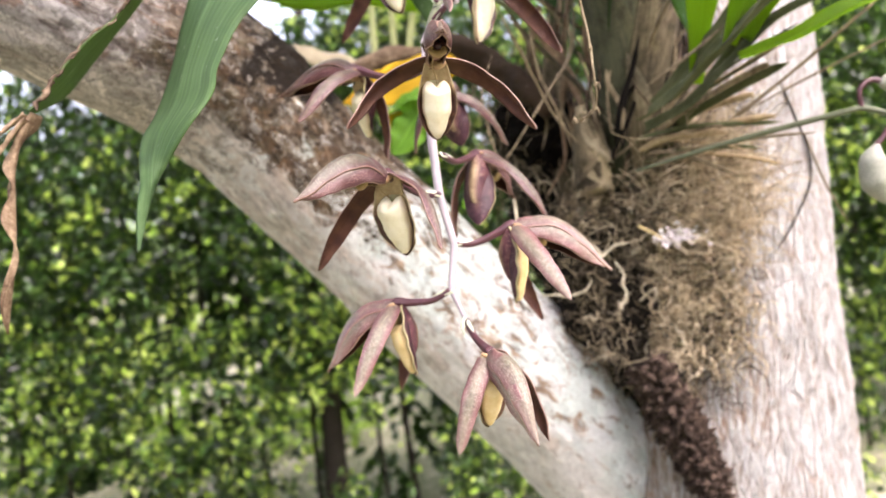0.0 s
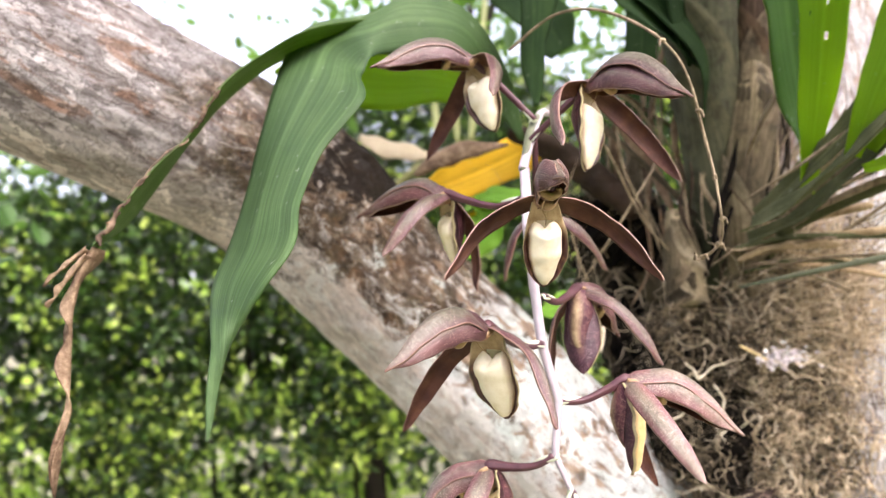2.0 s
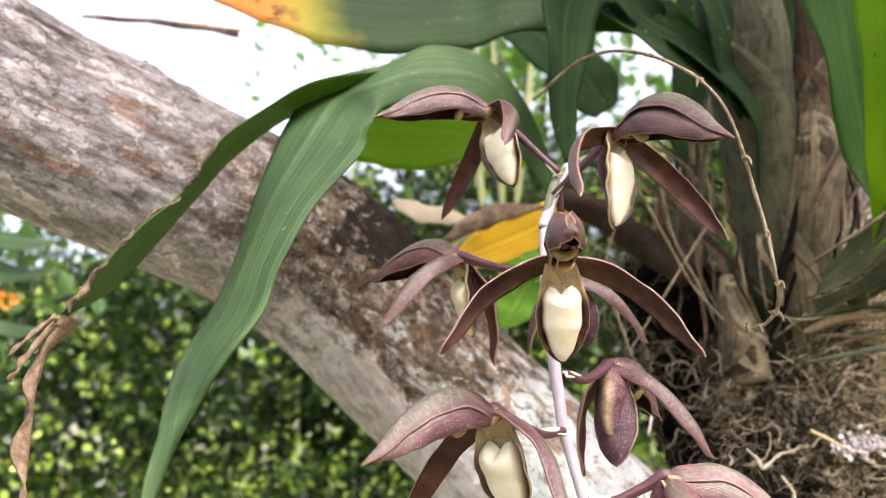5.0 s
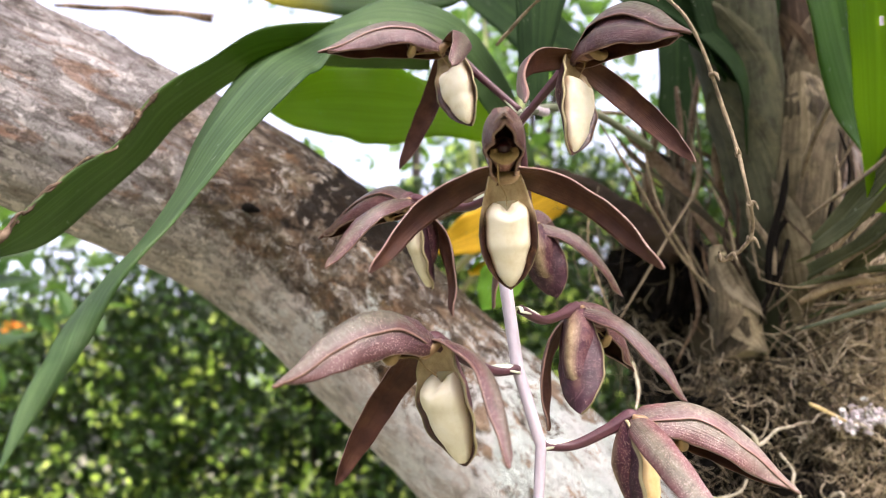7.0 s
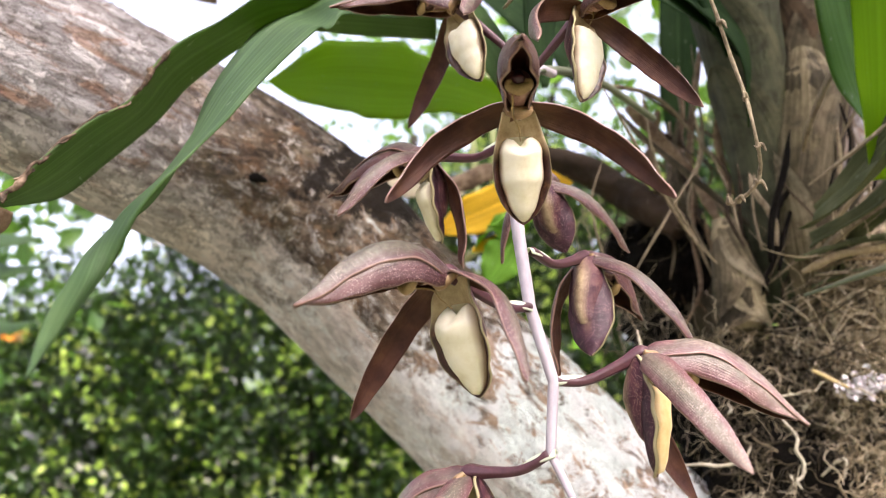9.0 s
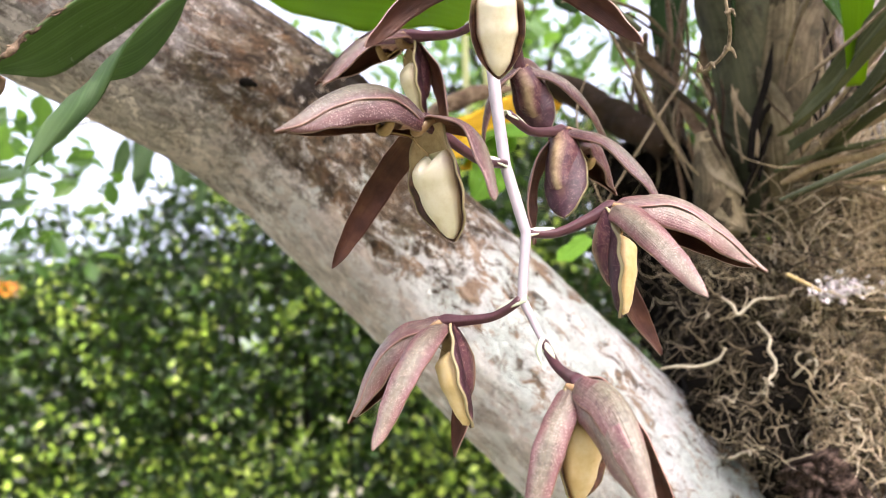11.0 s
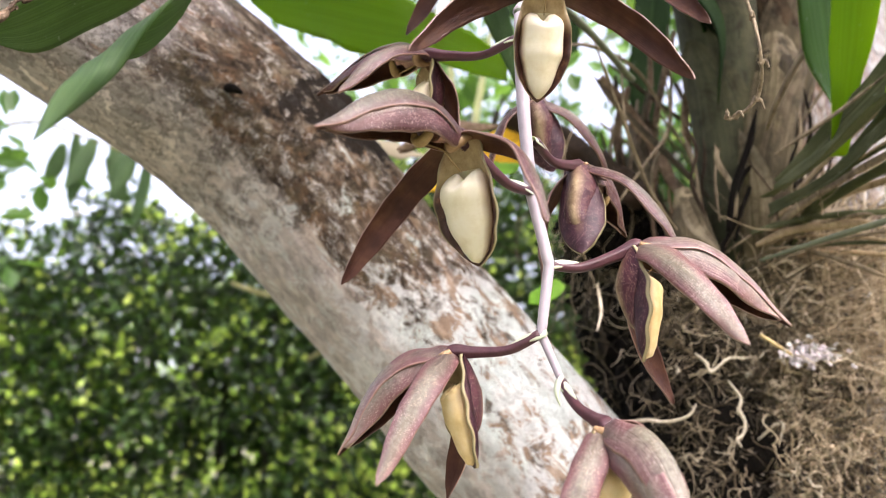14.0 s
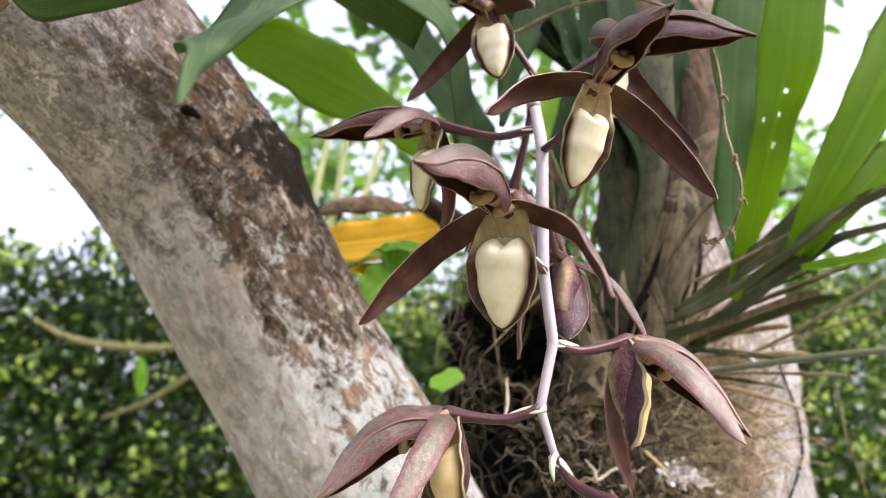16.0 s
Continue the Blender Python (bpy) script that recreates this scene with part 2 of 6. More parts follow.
def mat_sepal(kind, aged=False):
    """Fleshy maroon-brown sheet. kind: face (inside), arm (back of a side sepal), petal, hood (upper sepal)."""
    m, t, b = material(("aged_" if aged else "") + kind, 0.30 if kind != "face" else 0.44, 0.50 if kind != "face" else 0.20)
    v = coords(t)
    across, along = uv_parts(t)
    tone = noise_tex(t, v, 170, 6, 0.62)
    fine = noise_tex(t, v, 900, 5, 0.7)
    soft = math_node(t, 'ADD', across, math_node(t, 'MULTIPLY', math_node(t, 'SUBTRACT', tone, 0.5), 0.30))
    if kind == "face":
        base = ramp(t, tone, [(0.34, (0.036, 0.012, 0.009)), (0.55, (0.076, 0.030, 0.018)), (0.74, (0.130, 0.060, 0.032))])
        foot = ramp(t, along, [(0.0, 1.0), (0.30, 0.0)])
        base = mixc(t, math_node(t, 'MULTIPLY', foot, 0.45), base, (0.26, 0.155, 0.075))
        base = mixc(t, ramp(t, across, [(0.0, 0.30), (0.05, 0.0)]), base, (0.030, 0.010, 0.010))
    else:
        red = {"arm": ((0.046, 0.014, 0.017), (0.088, 0.031, 0.034), (0.140, 0.068, 0.062)),
               "petal": ((0.042, 0.013, 0.017), (0.086, 0.031, 0.034), (0.135, 0.062, 0.058)),
               "hood": ((0.039, 0.013, 0.016), (0.079, 0.029, 0.032), (0.125, 0.060, 0.054))}[kind]
        base = ramp(t, tone, list(zip((0.34, 0.52, 0.70), red)))
        olive = ramp(t, fine, [(0.36, (0.040, 0.036, 0.023)), (0.52, (0.086, 0.081, 0.054)), (0.66, (0.150, 0.146, 0.104))])
        reach = {"arm": (0.14, 0.36, 0.70), "petal": (0.02, 0.18, 0.40), "hood": (0.34, 0.54, 0.88)}[kind]
        base = mixc(t, ramp(t, soft, [(reach[0], reach[2]), (reach[1], 0.0)]), base, olive)
        if aged:
            # older blooms fade to rose at the margins and grey-olive at the rib
            rose = ramp(t, fine, [(0.36, (0.20, 0.100, 0.095)), (0.52, (0.33, 0.195, 0.175)), (0.66, (0.46, 0.32, 0.28))])
            grey = ramp(t, fine, [(0.36, (0.19, 0.165, 0.115)), (0.52, (0.29, 0.265, 0.19)), (0.66, (0.37, 0.35, 0.27))])
            base = mixc(t, 0.36, base, mixc(t, ramp(t, soft, [(0.12, 1.0), (0.38, 0.0)]), rose, grey))
        foot = ramp(t, sum_of(t, (along, 1.0), (tone, 0.3)), [(0.12, 1.0), (0.52, 0.0)])
        base = mixc(t, math_node(t, 'MULTIPLY', foot, 0.85), base, (0.044, 0.011, 0.017))
        flank = ramp(t, soft, [(0.40, 0.0), (0.52, 0.6)] if kind == "hood" else [(0.28, 0.0), (0.46, 0.6)])
        base = mixc(t, flank, base, (0.14, 0.045, 0.050) if aged else (0.046, 0.012, 0.016))
        rib = ramp(t, across, [(0.0, 1.0), (0.028, 0.0)])
        base = mixc(t, math_node(t, 'MULTIPLY', rib, 0.55), base, (0.040, 0.020, 0.018) if kind == "hood" else (0.17, 0.14, 0.085))
        end = ramp(t, along, [(0.55, 0.0), (1.0, 1.0)])
        base = mixc(t, math_node(t, 'MULTIPLY', end, 0.38 if aged else 0.22), base, (0.46, 0.33, 0.28) if aged else (0.22, 0.105, 0.085))
        dots = freckles(t, v, 3000, 0.36, {"arm": 0.7, "petal": 0.75, "hood": 0.45}[kind])
        base = mixc(t, math_node(t, 'MULTIPLY', dots, 0.55), base, (0.60, 0.43, 0.36))
    edge = ramp(t, across, [(0.484, 0.0), (0.5, 1.0)])
    base = mixc(t, math_node(t, 'MULTIPLY', edge, 0.55), base, (0.34, 0.21, 0.155))
    t.links.new(base, b.inputs["Base Color"])
    vein = noise_tex(t, coords(t, "UV", (30, 1.1, 1)), 1.0, 4, 0.55)
    bump(t, b, math_node(t, 'ADD', vein, math_node(t, 'MULTIPLY', fine, 0.5)), 0.55, 0.0005)
    translucent(m, t, b, (0.30, 0.12, 0.06), 0.08)
    return m


def mat_lip(outside):
    """Lip: tan throat, mottled maroon-brown below, thin pale rim; outside dark purple with pale freckles."""
    m, t, b = material("lip_outside" if outside else "lip_inside", 0.5 if outside else 0.38, 0.28 if outside else 0.42)
    v = coords(t)
    across, along = uv_parts(t)
    n = noise_tex(t, v, 420, 6, 0.68)
    if outside:
        base = ramp(t, n, [(0.36, (0.016, 0.004, 0.009)), (0.54, (0.040, 0.011, 0.019)), (0.70, (0.085, 0.034, 0.038))])
        core = math_node(t, 'MULTIPLY', ramp(t, across, [(0.05, 1.0), (0.15, 0.0)]), ramp(t, along, [(0.45, 1.0), (0.85, 0.0)]))
        base = mixc(t, math_node(t, 'MULTIPLY', core, 0.7), base, (0.26, 0.165, 0.095))
        base = mixc(t, math_node(t, 'MULTIPLY', freckles(t, v, 2900, 0.32, 0.60), 0.5), base, (0.46, 0.30, 0.25))
    else:
        wine = ramp(t, n, [(0.38, (0.024, 0.008, 0.007)), (0.55, (0.062, 0.024, 0.017)), (0.68, (0.17, 0.085, 0.045))])
        tan = ramp(t, n, [(0.35, (0.27, 0.185, 0.090)), (0.65, (0.44, 0.33, 0.18))])
        base = mixc(t, ramp(t, math_node(t, 'ADD', along, math_node(t, 'MULTIPLY', n, 0.16)), [(0.34, 0.0), (0.50, 1.0)]), tan, wine)
    rim = ramp(t, across, [(0.482, 0.0), (0.5, 1.0)])
    base = mixc(t, math_node(t, 'MULTIPLY', rim, 0.8), base, (0.36, 0.31, 0.16))
    t.links.new(base, b.inputs["Base Color"])
    bump(t, b, n, 0.5, 0.0003)
    translucent(m, t, b, (0.30, 0.10, 0.05), 0.06)
    return m


def mat_pad(aged=False):
    """Cream waxy pad, fading to tan along its margins, with faint cross ridges."""
    m, t, b = material("aged_pad" if aged else "pad", 0.42, 0.4)
    v = coords(t)
    across, along = uv_parts(t)
    n = noise_tex(t, v, 260, 6, 0.62)
    light = ((0.54, 0.37, 0.14), (0.66, 0.50, 0.24), (0.71, 0.58, 0.34)) if aged else ((0.64, 0.56, 0.36), (0.74, 0.68, 0.50), (0.78, 0.73, 0.58))
    base = ramp(t, n, list(zip((0.30, 0.52, 0.72), light)))
    side = ramp(t, math_node(t, 'ADD', across, math_node(t, 'MULTIPLY', math_node(t, 'SUBTRACT', n, 0.5), 0.10)), [(0.40, 0.0), (0.49, 1.0)])
    base = mixc(t, math_node(t, 'MULTIPLY', side, 0.7), base, (0.30, 0.16, 0.07))
    t.links.new(base, b.inputs["Base Color"])
    ridge = noise_tex(t, coords(t, "UV", (1.5, 34, 1)), 1.0, 3, 0.5)
    bump(t, b, math_node(t, 'ADD', n, math_node(t, 'MULTIPLY', ridge, 0.2)), 0.25, 0.0003)
    translucent(m, t, b, (0.85, 0.66, 0.35), 0.10)
    return m


def mat_sac(name, dark, mid, light):
    """Pink-tan skin set with dense fine freckles."""
    m, t, b = material(name, 0.45, 0.35)
    v = coords(t)
    base = ramp(t, noise_tex(t, v, 330, 6, 0.65), [(0.34, dark), (0.52, mid), (0.70, light)])
    base = mixc(t, math_node(t, 'MULTIPLY', freckles(t, v, 2400, 0.36, 0.9), 0.6), base, (0.56, 0.42, 0.30))
    t.links.new(base, b.inputs["Base Color"])
    bump(t, b, noise_tex(t, v, 1200, 4, 0.6), 0.4, 0.0003)
    return m


def mat_lip_sac():
    """Wine-purple skin, tan along its crooked crest, with fine pale freckles."""
    m, t, b = material("lip_sac", 0.5, 0.2)
    v = coords(t)
    across, along = uv_parts(t)
    n = noise_tex(t, v, 330, 6, 0.65)
    base = ramp(t, n, [(0.34, (0.022, 0.005, 0.011)), (0.52, (0.056, 0.016, 0.023)), (0.70, (0.115, 0.050, 0.046))])
    crest = math_node(t, 'MULTIPLY', ramp(t, sum_of(t, (across, 1.0), (n, 0.20)), [(0.17, 1.0), (0.40, 0.0)]), ramp(t, along, [(0.05, 0.3), (0.40, 1.0)]))
    base = mixc(t, math_node(t, 'MULTIPLY', crest, 0.85), base, ramp(t, n, [(0.36, (0.16, 0.10, 0.055)), (0.60, (0.33, 0.25, 0.14))]))
    base = mixc(t, math_node(t, 'MULTIPLY', freckles(t, v, 3000, 0.34, 0.8), 0.5), base, (0.52, 0.37, 0.28))
    t.links.new(base, b.inputs["Base Color"])
    bump(t, b, noise_tex(t, v, 1200, 4, 0.6), 0.4, 0.0003)
    return m


def mat_plain(name, stops, scale, rough=0.5, spec=0.4, bump_by=0.0, stretch=(1, 1, 1), through=None, amount=0.2):
    m, t, b = material(name, rough, spec)
    v = coords(t, scale=stretch)
    n = noise_tex(t, v, scale, 6, 0.62)
    c = ramp(t, n, stops)
    c = mixc(t, 0.5, c, ramp(t, noise_tex(t, v, scale * 6, 5, 0.65), stops))
    t.links.new(c, b.inputs["Base Color"])
    if bump_by:
        bump(t, b, noise_tex(t, v, scale * 3, 6, 0.65), 0.7, bump_by)
    if through:
        translucent(m, t, b, through, amount)
    return m


def mat_leaf(name, dark, light, through, amount, rough=0.6, spec=0.3, tip=None, tip_from=0.6, vary=False, edge=None):
    """Strap leaf with parallel veins, a groove at the midrib, pale specks and, where told, a withered end or margin."""
    m, t, b = material(name, rough, spec)
    uv = coords(t, "UV")
    sep = t.nodes.new("ShaderNodeSeparateXYZ")
    t.links.new(uv, sep.inputs[0])
    v = coords(t)
    veins = noise_tex(t, coords(t, "UV", (34, 0.9, 1)), 1.0, 3, 0.55)
    n = noise_tex(t, v, 55, 5, 0.6)
    c = ramp(t, math_node(t, 'ADD', math_node(t, 'MULTIPLY', veins, 0.65), math_node(t, 'MULTIPLY', n, 0.35)), [(0.40, tuple(x * 0.7 for x in dark)), (0.48, dark), (0.60, light)])
    across = math_node(t, 'ABSOLUTE', math_node(t, 'SUBTRACT', sep.outputs[0], 0.5))
    rib = ramp(t, across, [(0.0, 1.0), (0.035, 0.0)])
    c = mixc(t, math_node(t, 'MULTIPLY', rib, 0.4), c, tuple(x * 1.6 for x in light))
    speck = ramp(t, noise_tex(t, v, 330, 2, 0.5), [(0.70, 0.0), (0.75, 1.0)])
    c = mixc(t, math_node(t, 'MULTIPLY', speck, 0.5), c, (0.42, 0.47, 0.33))
    thr = mixc(t, veins, tuple(x * 0.75 for x in through), through)
    if tip:
        k = ramp(t, math_node(t, 'ADD', sep.outputs[1], math_node(t, 'MULTIPLY', noise_tex(t, v, 40, 5, 0.6), 0.25)), [(tip_from, 0.0), (tip_from + 0.09, 1.0)])
        ring = math_node(t, 'MULTIPLY', ramp(t, math_node(t, 'ADD', sep.outputs[1], math_node(t, 'MULTIPLY', noise_tex(t, v, 40, 5, 0.6), 0.25)), [(tip_from - 0.14, 0.0), (tip_from, 1.0)]), 0.75)
        c = mixc(t, ring, c, (0.42, 0.36, 0.03))
        thr = mixc(t, ring, thr, (0.75, 0.62, 0.03))
        c = mixc(t, k, c, tip)
        thr = mixc(t, k, thr, tip)
        rot = math_node(t, 'MULTIPLY', k, ramp(t, noise_tex(t, v, 60, 5, 0.6), [(0.58, 0.0), (0.64, 0.9)]))
        c = mixc(t, rot, c, (0.06, 0.028, 0.012))
        thr = mixc(t, rot, thr, (0.06, 0.028, 0.012))
    if edge:
        k = ramp(t, math_node(t, 'ADD', math_node(t, 'MULTIPLY', sep.outputs[0], 1.0), math_node(t, 'MULTIPLY', noise_tex(t, v, 110, 6, 0.7), 0.42)), [(1.06, 0.0), (1.10, 1.0)])
        c = mixc(t, k, c, edge)
        thr = mixc(t, k, thr, edge)
    t.links.new(c, b.inputs["Base Color"])
    bump(t, b, veins, 0.5, 0.0006)
    translucent(m, t, b, thr, amount)
    return m


def mat_foliage(name, stops, through, amount, rough=0.45):
    """Small leaves; each one has its own tone."""
    m, t, b = material(name, rough, 0.36)
    g = t.nodes.new("ShaderNodeNewGeometry")
    c = ramp(t, g.outputs["Random Per Island"], stops)
    c = mixc(t, 0.3, c, ramp(t, noise_tex(t, coords(t), 3.0, 4, 0.6), stops))
    t.links.new(c, b.inputs["Base Color"])
    translucent(m, t, b, mixc(t, ramp(t, g.outputs["Random Per Island"], [(0.3, 0.0), (1.0, 1.0)]), tuple(x * 0.6 for x in through), through), amount)
    return m


LIMB_BARK, TRUNK_BARK = mat_limb_bark(), mat_trunk_bark()
SEPAL_FACE = mat_sepal("face")
ARM_BACK, PETAL_BACK, HOOD_BACK = mat_sepal("arm"), mat_sepal("petal"), mat_sepal("hood")
AGED_ARM, AGED_PETAL, AGED_HOOD = mat_sepal("arm", True), mat_sepal("petal", True), mat_sepal("hood", True)
LIP_INSIDE, LIP_OUTSIDE = mat_lip(False), mat_lip(True)
LIP_PAD, AGED_PAD = mat_pad(), mat_pad(True)
LIP_SAC = mat_lip_sac()
LIP_THROAT = mat_plain("lip_tan", [(0.3, (0.20, 0.11, 0.055)), (0.7, (0.36, 0.24, 0.12))], 300, 0.45)
ANTHER = mat_plain("anther_yellow", [(0.3, (0.19, 0.115, 0.048)), (0.7, (0.33, 0.23, 0.095))], 500, 0.45, 0.3)
STIGMA = mat_plain("stigma_wine", [(0.3, (0.018, 0.005, 0.007)), (0.7, (0.055, 0.016, 0.020))], 500, 0.35, 0.4)
COLUMN = mat_sac("column_pink", (0.13, 0.050, 0.045), (0.25, 0.125, 0.098), (0.36, 0.23, 0.16))
PEDICEL = mat_plain("pedicel_purple", [(0.3, (0.036, 0.011, 0.017)), (0.7, (0.090, 0.034, 0.038))], 300, 0.38, 0.4)
RACHIS = mat_plain("rachis_lilac", [(0.3, (0.28, 0.24, 0.26)), (0.7, (0.46, 0.41, 0.44))], 120, 0.5, 0.35, 0.0001, (1, 1, 0.3))
RACHIS_GREEN = mat_plain("stalk_grey_green", [(0.3, (0.060, 0.072, 0.038)), (0.7, (0.135, 0.145, 0.090))], 120, 0.5, 0.35, 0.0001)
BRACT = mat_plain("bract_green", [(0.3, (0.52, 0.58, 0.42)), (0.7, (0.70, 0.74, 0.62))], 300, 0.5, through=(0.5, 0.6, 0.2), amount=0.3)
LEAF_GREY = mat_leaf("leaf_blue_green", (0.040, 0.084, 0.028), (0.078, 0.138, 0.048), (0.19, 0.34, 0.055), 0.34, rough=0.58)
LEAF_EDGE = mat_leaf("leaf_withered_edge", (0.050, 0.092, 0.026), (0.090, 0.148, 0.044), (0.20, 0.34, 0.05), 0.36, edge=(0.045, 0.026, 0.015))
# Strap leaf with the clump's shade put into its deep green.
LEAF_SHADED = mat_leaf("leaf_shaded", (0.010, 0.026, 0.008), (0.024, 0.050, 0.014), (0.07, 0.16, 0.015), 0.22, rough=0.8, spec=0.1)
LEAF_OLIVE = mat_leaf("leaf_olive", (0.062, 0.072, 0.032), (0.155, 0.158, 0.084), (0.18, 0.22, 0.06), 0.25, rough=0.75, spec=0.12)
LEAF_MID = mat_leaf("leaf_green", (0.030, 0.080, 0.018), (0.070, 0.150, 0.034), (0.24, 0.46, 0.03), 0.45, rough=0.6, spec=0.2)
# Strap leaf lit from behind: part of the glow is in its base colour.
LEAF_BACKLIT = mat_leaf("leaf_backlit", (0.09, 0.19, 0.010), (0.15, 0.28, 0.018), (0.52, 0.74, 0.025), 0.72)
LEAF_TIPPED = mat_leaf("leaf_dying_tip", (0.014, 0.042, 0.006), (0.032, 0.080, 0.010), (0.15, 0.34, 0.015), 0.50, tip=(0.62, 0.25, 0.035), tip_from=0.84)
LEAF_YELLOW = mat_leaf("leaf_yellow", (0.74, 0.46, 0.015), (0.86, 0.60, 0.03), (0.95, 0.66, 0.03), 0.4)
LEAF_LIME = mat_leaf("leaf_lime", (0.16, 0.36, 0.035), (0.26, 0.50, 0.06), (0.45, 0.75, 0.06), 0.45)
DRY_LEAF = mat_plain("dry_leaf", [(0.36, (0.035, 0.021, 0.013)), (0.5, (0.15, 0.098, 0.060)), (0.66, (0.38, 0.28, 0.18))], 90, 0.75, 0.2, 0.0004, through=(0.4, 0.25, 0.1), amount=0.15)
WITHERED = mat_plain("withered_edge", [(0.36, (0.018, 0.012, 0.008)), (0.5, (0.075, 0.048, 0.030)), (0.66, (0.26, 0.185, 0.12))], 130, 0.75, 0.2, 0.0006)
STRAW = mat_plain("straw", [(0.3, (0.45, 0.33, 0.14)), (0.7, (0.66, 0.52, 0.27))], 200, 0.7, 0.2)
DRY_STALK = mat_plain("dry_stalk", [(0.36, (0.065, 0.047, 0.028)), (0.64, (0.29, 0.23, 0.145))], 260, 0.75, 0.2, 0.0003, (1, 1, 0.4))
DULL_STRAW = mat_plain("dull_straw", [(0.34, (0.18, 0.130, 0.068)), (0.66, (0.60, 0.46, 0.28))], 150, 0.75, 0.2, 0.0003, (1, 1, 0.4), through=(0.4, 0.3, 0.14), amount=0.2)
ROOT_PALE = mat_foliage("root_pale", [(0.0, (0.05, 0.036, 0.020)), (0.45, (0.42, 0.325, 0.20)), (1.0, (0.82, 0.70, 0.51))], (0.2, 0.15, 0.1), 0.05, 0.85)
ROOT_TAN = mat_foliage("root_tan", [(0.0, (0.006, 0.005, 0.003)), (0.38, (0.036, 0.027, 0.015)), (0.66, (0.25, 0.19, 0.108)), (1.0, (0.72, 0.61, 0.43))], (0.2, 0.15, 0.1), 0.05, 0.85)
DEBRIS = mat_plain("debris", [(0.40, (0.004, 0.003, 0.0025)), (0.5, (0.022, 0.014, 0.010)), (0.66, (0.26, 0.18, 0.14))], 260, 0.95, 0.1, 0.003)
PALE_STALK = mat_plain("pale_stalk", [(0.3, (0.26, 0.29, 0.12)), (0.7, (0.42, 0.44, 0.22))], 60, 0.7, 0.2, 0.0003, through=(0.4, 0.45, 0.15), amount=0.3)
PALE_LEAF = mat_plain("bleached_leaf", [(0.3, (0.17, 0.145, 0.09)), (0.7, (0.36, 0.315, 0.22))], 60, 0.7, 0.2, 0.0003, through=(0.45, 0.4, 0.25), amount=0.25)
BUD = mat_plain("bud_grey", [(0.3, (0.15, 0.16, 0.125)), (0.7, (0.29, 0.285, 0.235))], 160, 0.5, 0.3)
ROOT_WHITE = mat_plain("root_white", [(0.35, (0.26, 0.22, 0.145)), (0.65, (0.66, 0.59, 0.46))], 160, 0.8, 0.2, 0.0002)
def mat_sheath(name, stops, dry):
    """Fibrous leaf sheath: streaked lengthwise, drying out at margins and tip; each has its own tone."""
    m, t, b = material(name, 0.78, 0.18)
    o = t.nodes.new("ShaderNodeObjectInfo")
    across, along = uv_parts(t)
    v = coords(t)
    streak = noise_tex(t, coords(t, "UV", (26, 1.6, 1)), 1.0, 6, 0.7)
    n = noise_tex(t, v, 95, 7, 0.7, 0.4)
    base = ramp(t, sum_of(t, (o.outputs["Random"], 0.45), (streak, 0.9), -0.18), list(zip((0.20, 0.48, 0.80), stops)))
    worn = ramp(t, sum_of(t, (across, 0.55), (along, 0.35), (n, 0.5), (streak, 0.5)), [(0.85, 0.0), (1.40, 0.45)])
    c = mixc(t, worn, base, mixc(t, streak, tuple(x * 0.45 for x in dry), tuple(min(1, x * 1.5) for x in dry)))
    c = mixc(t, ramp(t, n, [(0.34, 0.7), (0.54, 0.0)]), c, (0.014, 0.010, 0.006))
    t.links.new(c, b.inputs["Base Color"])
    bump(t, b, sum_of(t, (streak, 1.0), (n, 0.6)), 1.0, 0.0014)
    translucent(m, t, b, (0.12, 0.11, 0.05), 0.08)
    return m


SHEATH = mat_sheath("sheath", ((0.012, 0.009, 0.006), (0.056, 0.045, 0.025), (0.16, 0.13, 0.078)), (0.26, 0.20, 0.13))
GREEN_SHEATH = mat_sheath("green_sheath", ((0.008, 0.010, 0.005), (0.034, 0.040, 0.020), (0.085, 0.088, 0.050)), (0.10, 0.092, 0.046))
BROWN_SHEATH = mat_sheath("brown_sheath", ((0.007, 0.005, 0.003), (0.042, 0.025, 0.014), (0.17, 0.110, 0.062)), (0.16, 0.105, 0.058))
PALE_SHEATH = mat_sheath("pale_sheath", ((0.020, 0.016, 0.008), (0.115, 0.092, 0.048), (0.33, 0.27, 0.165)), (0.38, 0.32, 0.22))
# Near-black colour that holds the deep shade among roots, limb and trunk.
HUMUS_SHADE = mat_plain("humus_shade", [(0.35, (0.002, 0.0016, 0.0013)), (0.55, (0.006, 0.0045, 0.0032)), (0.75, (0.022, 0.016, 0.011))], 120, 0.95, 0.1, 0.002)
LICHEN = mat_plain("lichen_pink", [(0.3, (0.50, 0.40, 0.43)), (0.52, (0.68, 0.62, 0.64)), (0.66, (0.46, 0.62, 0.40))], 110, 0.9, 0.1, 0.0005)
# Hedge leaf in two copies: this near-black one carries its shade.
SHADED_HEDGE = mat_foliage("shaded_hedge_leaf", [(0.0, (0.002, 0.005, 0.002)), (0.6, (0.009, 0.026, 0.005)), (0.85, (0.038, 0.092, 0.014)), (1.0, (0.13, 0.22, 0.045))], (0.14, 0.32, 0.02), 0.16, 0.30)
CROWN = mat_foliage("crown_leaf", [(0.0, (0.025, 0.065, 0.015)), (0.6, (0.05, 0.12, 0.025)), (1.0, (0.11, 0.20, 0.04))], (0.22, 0.45, 0.05), 0.4)
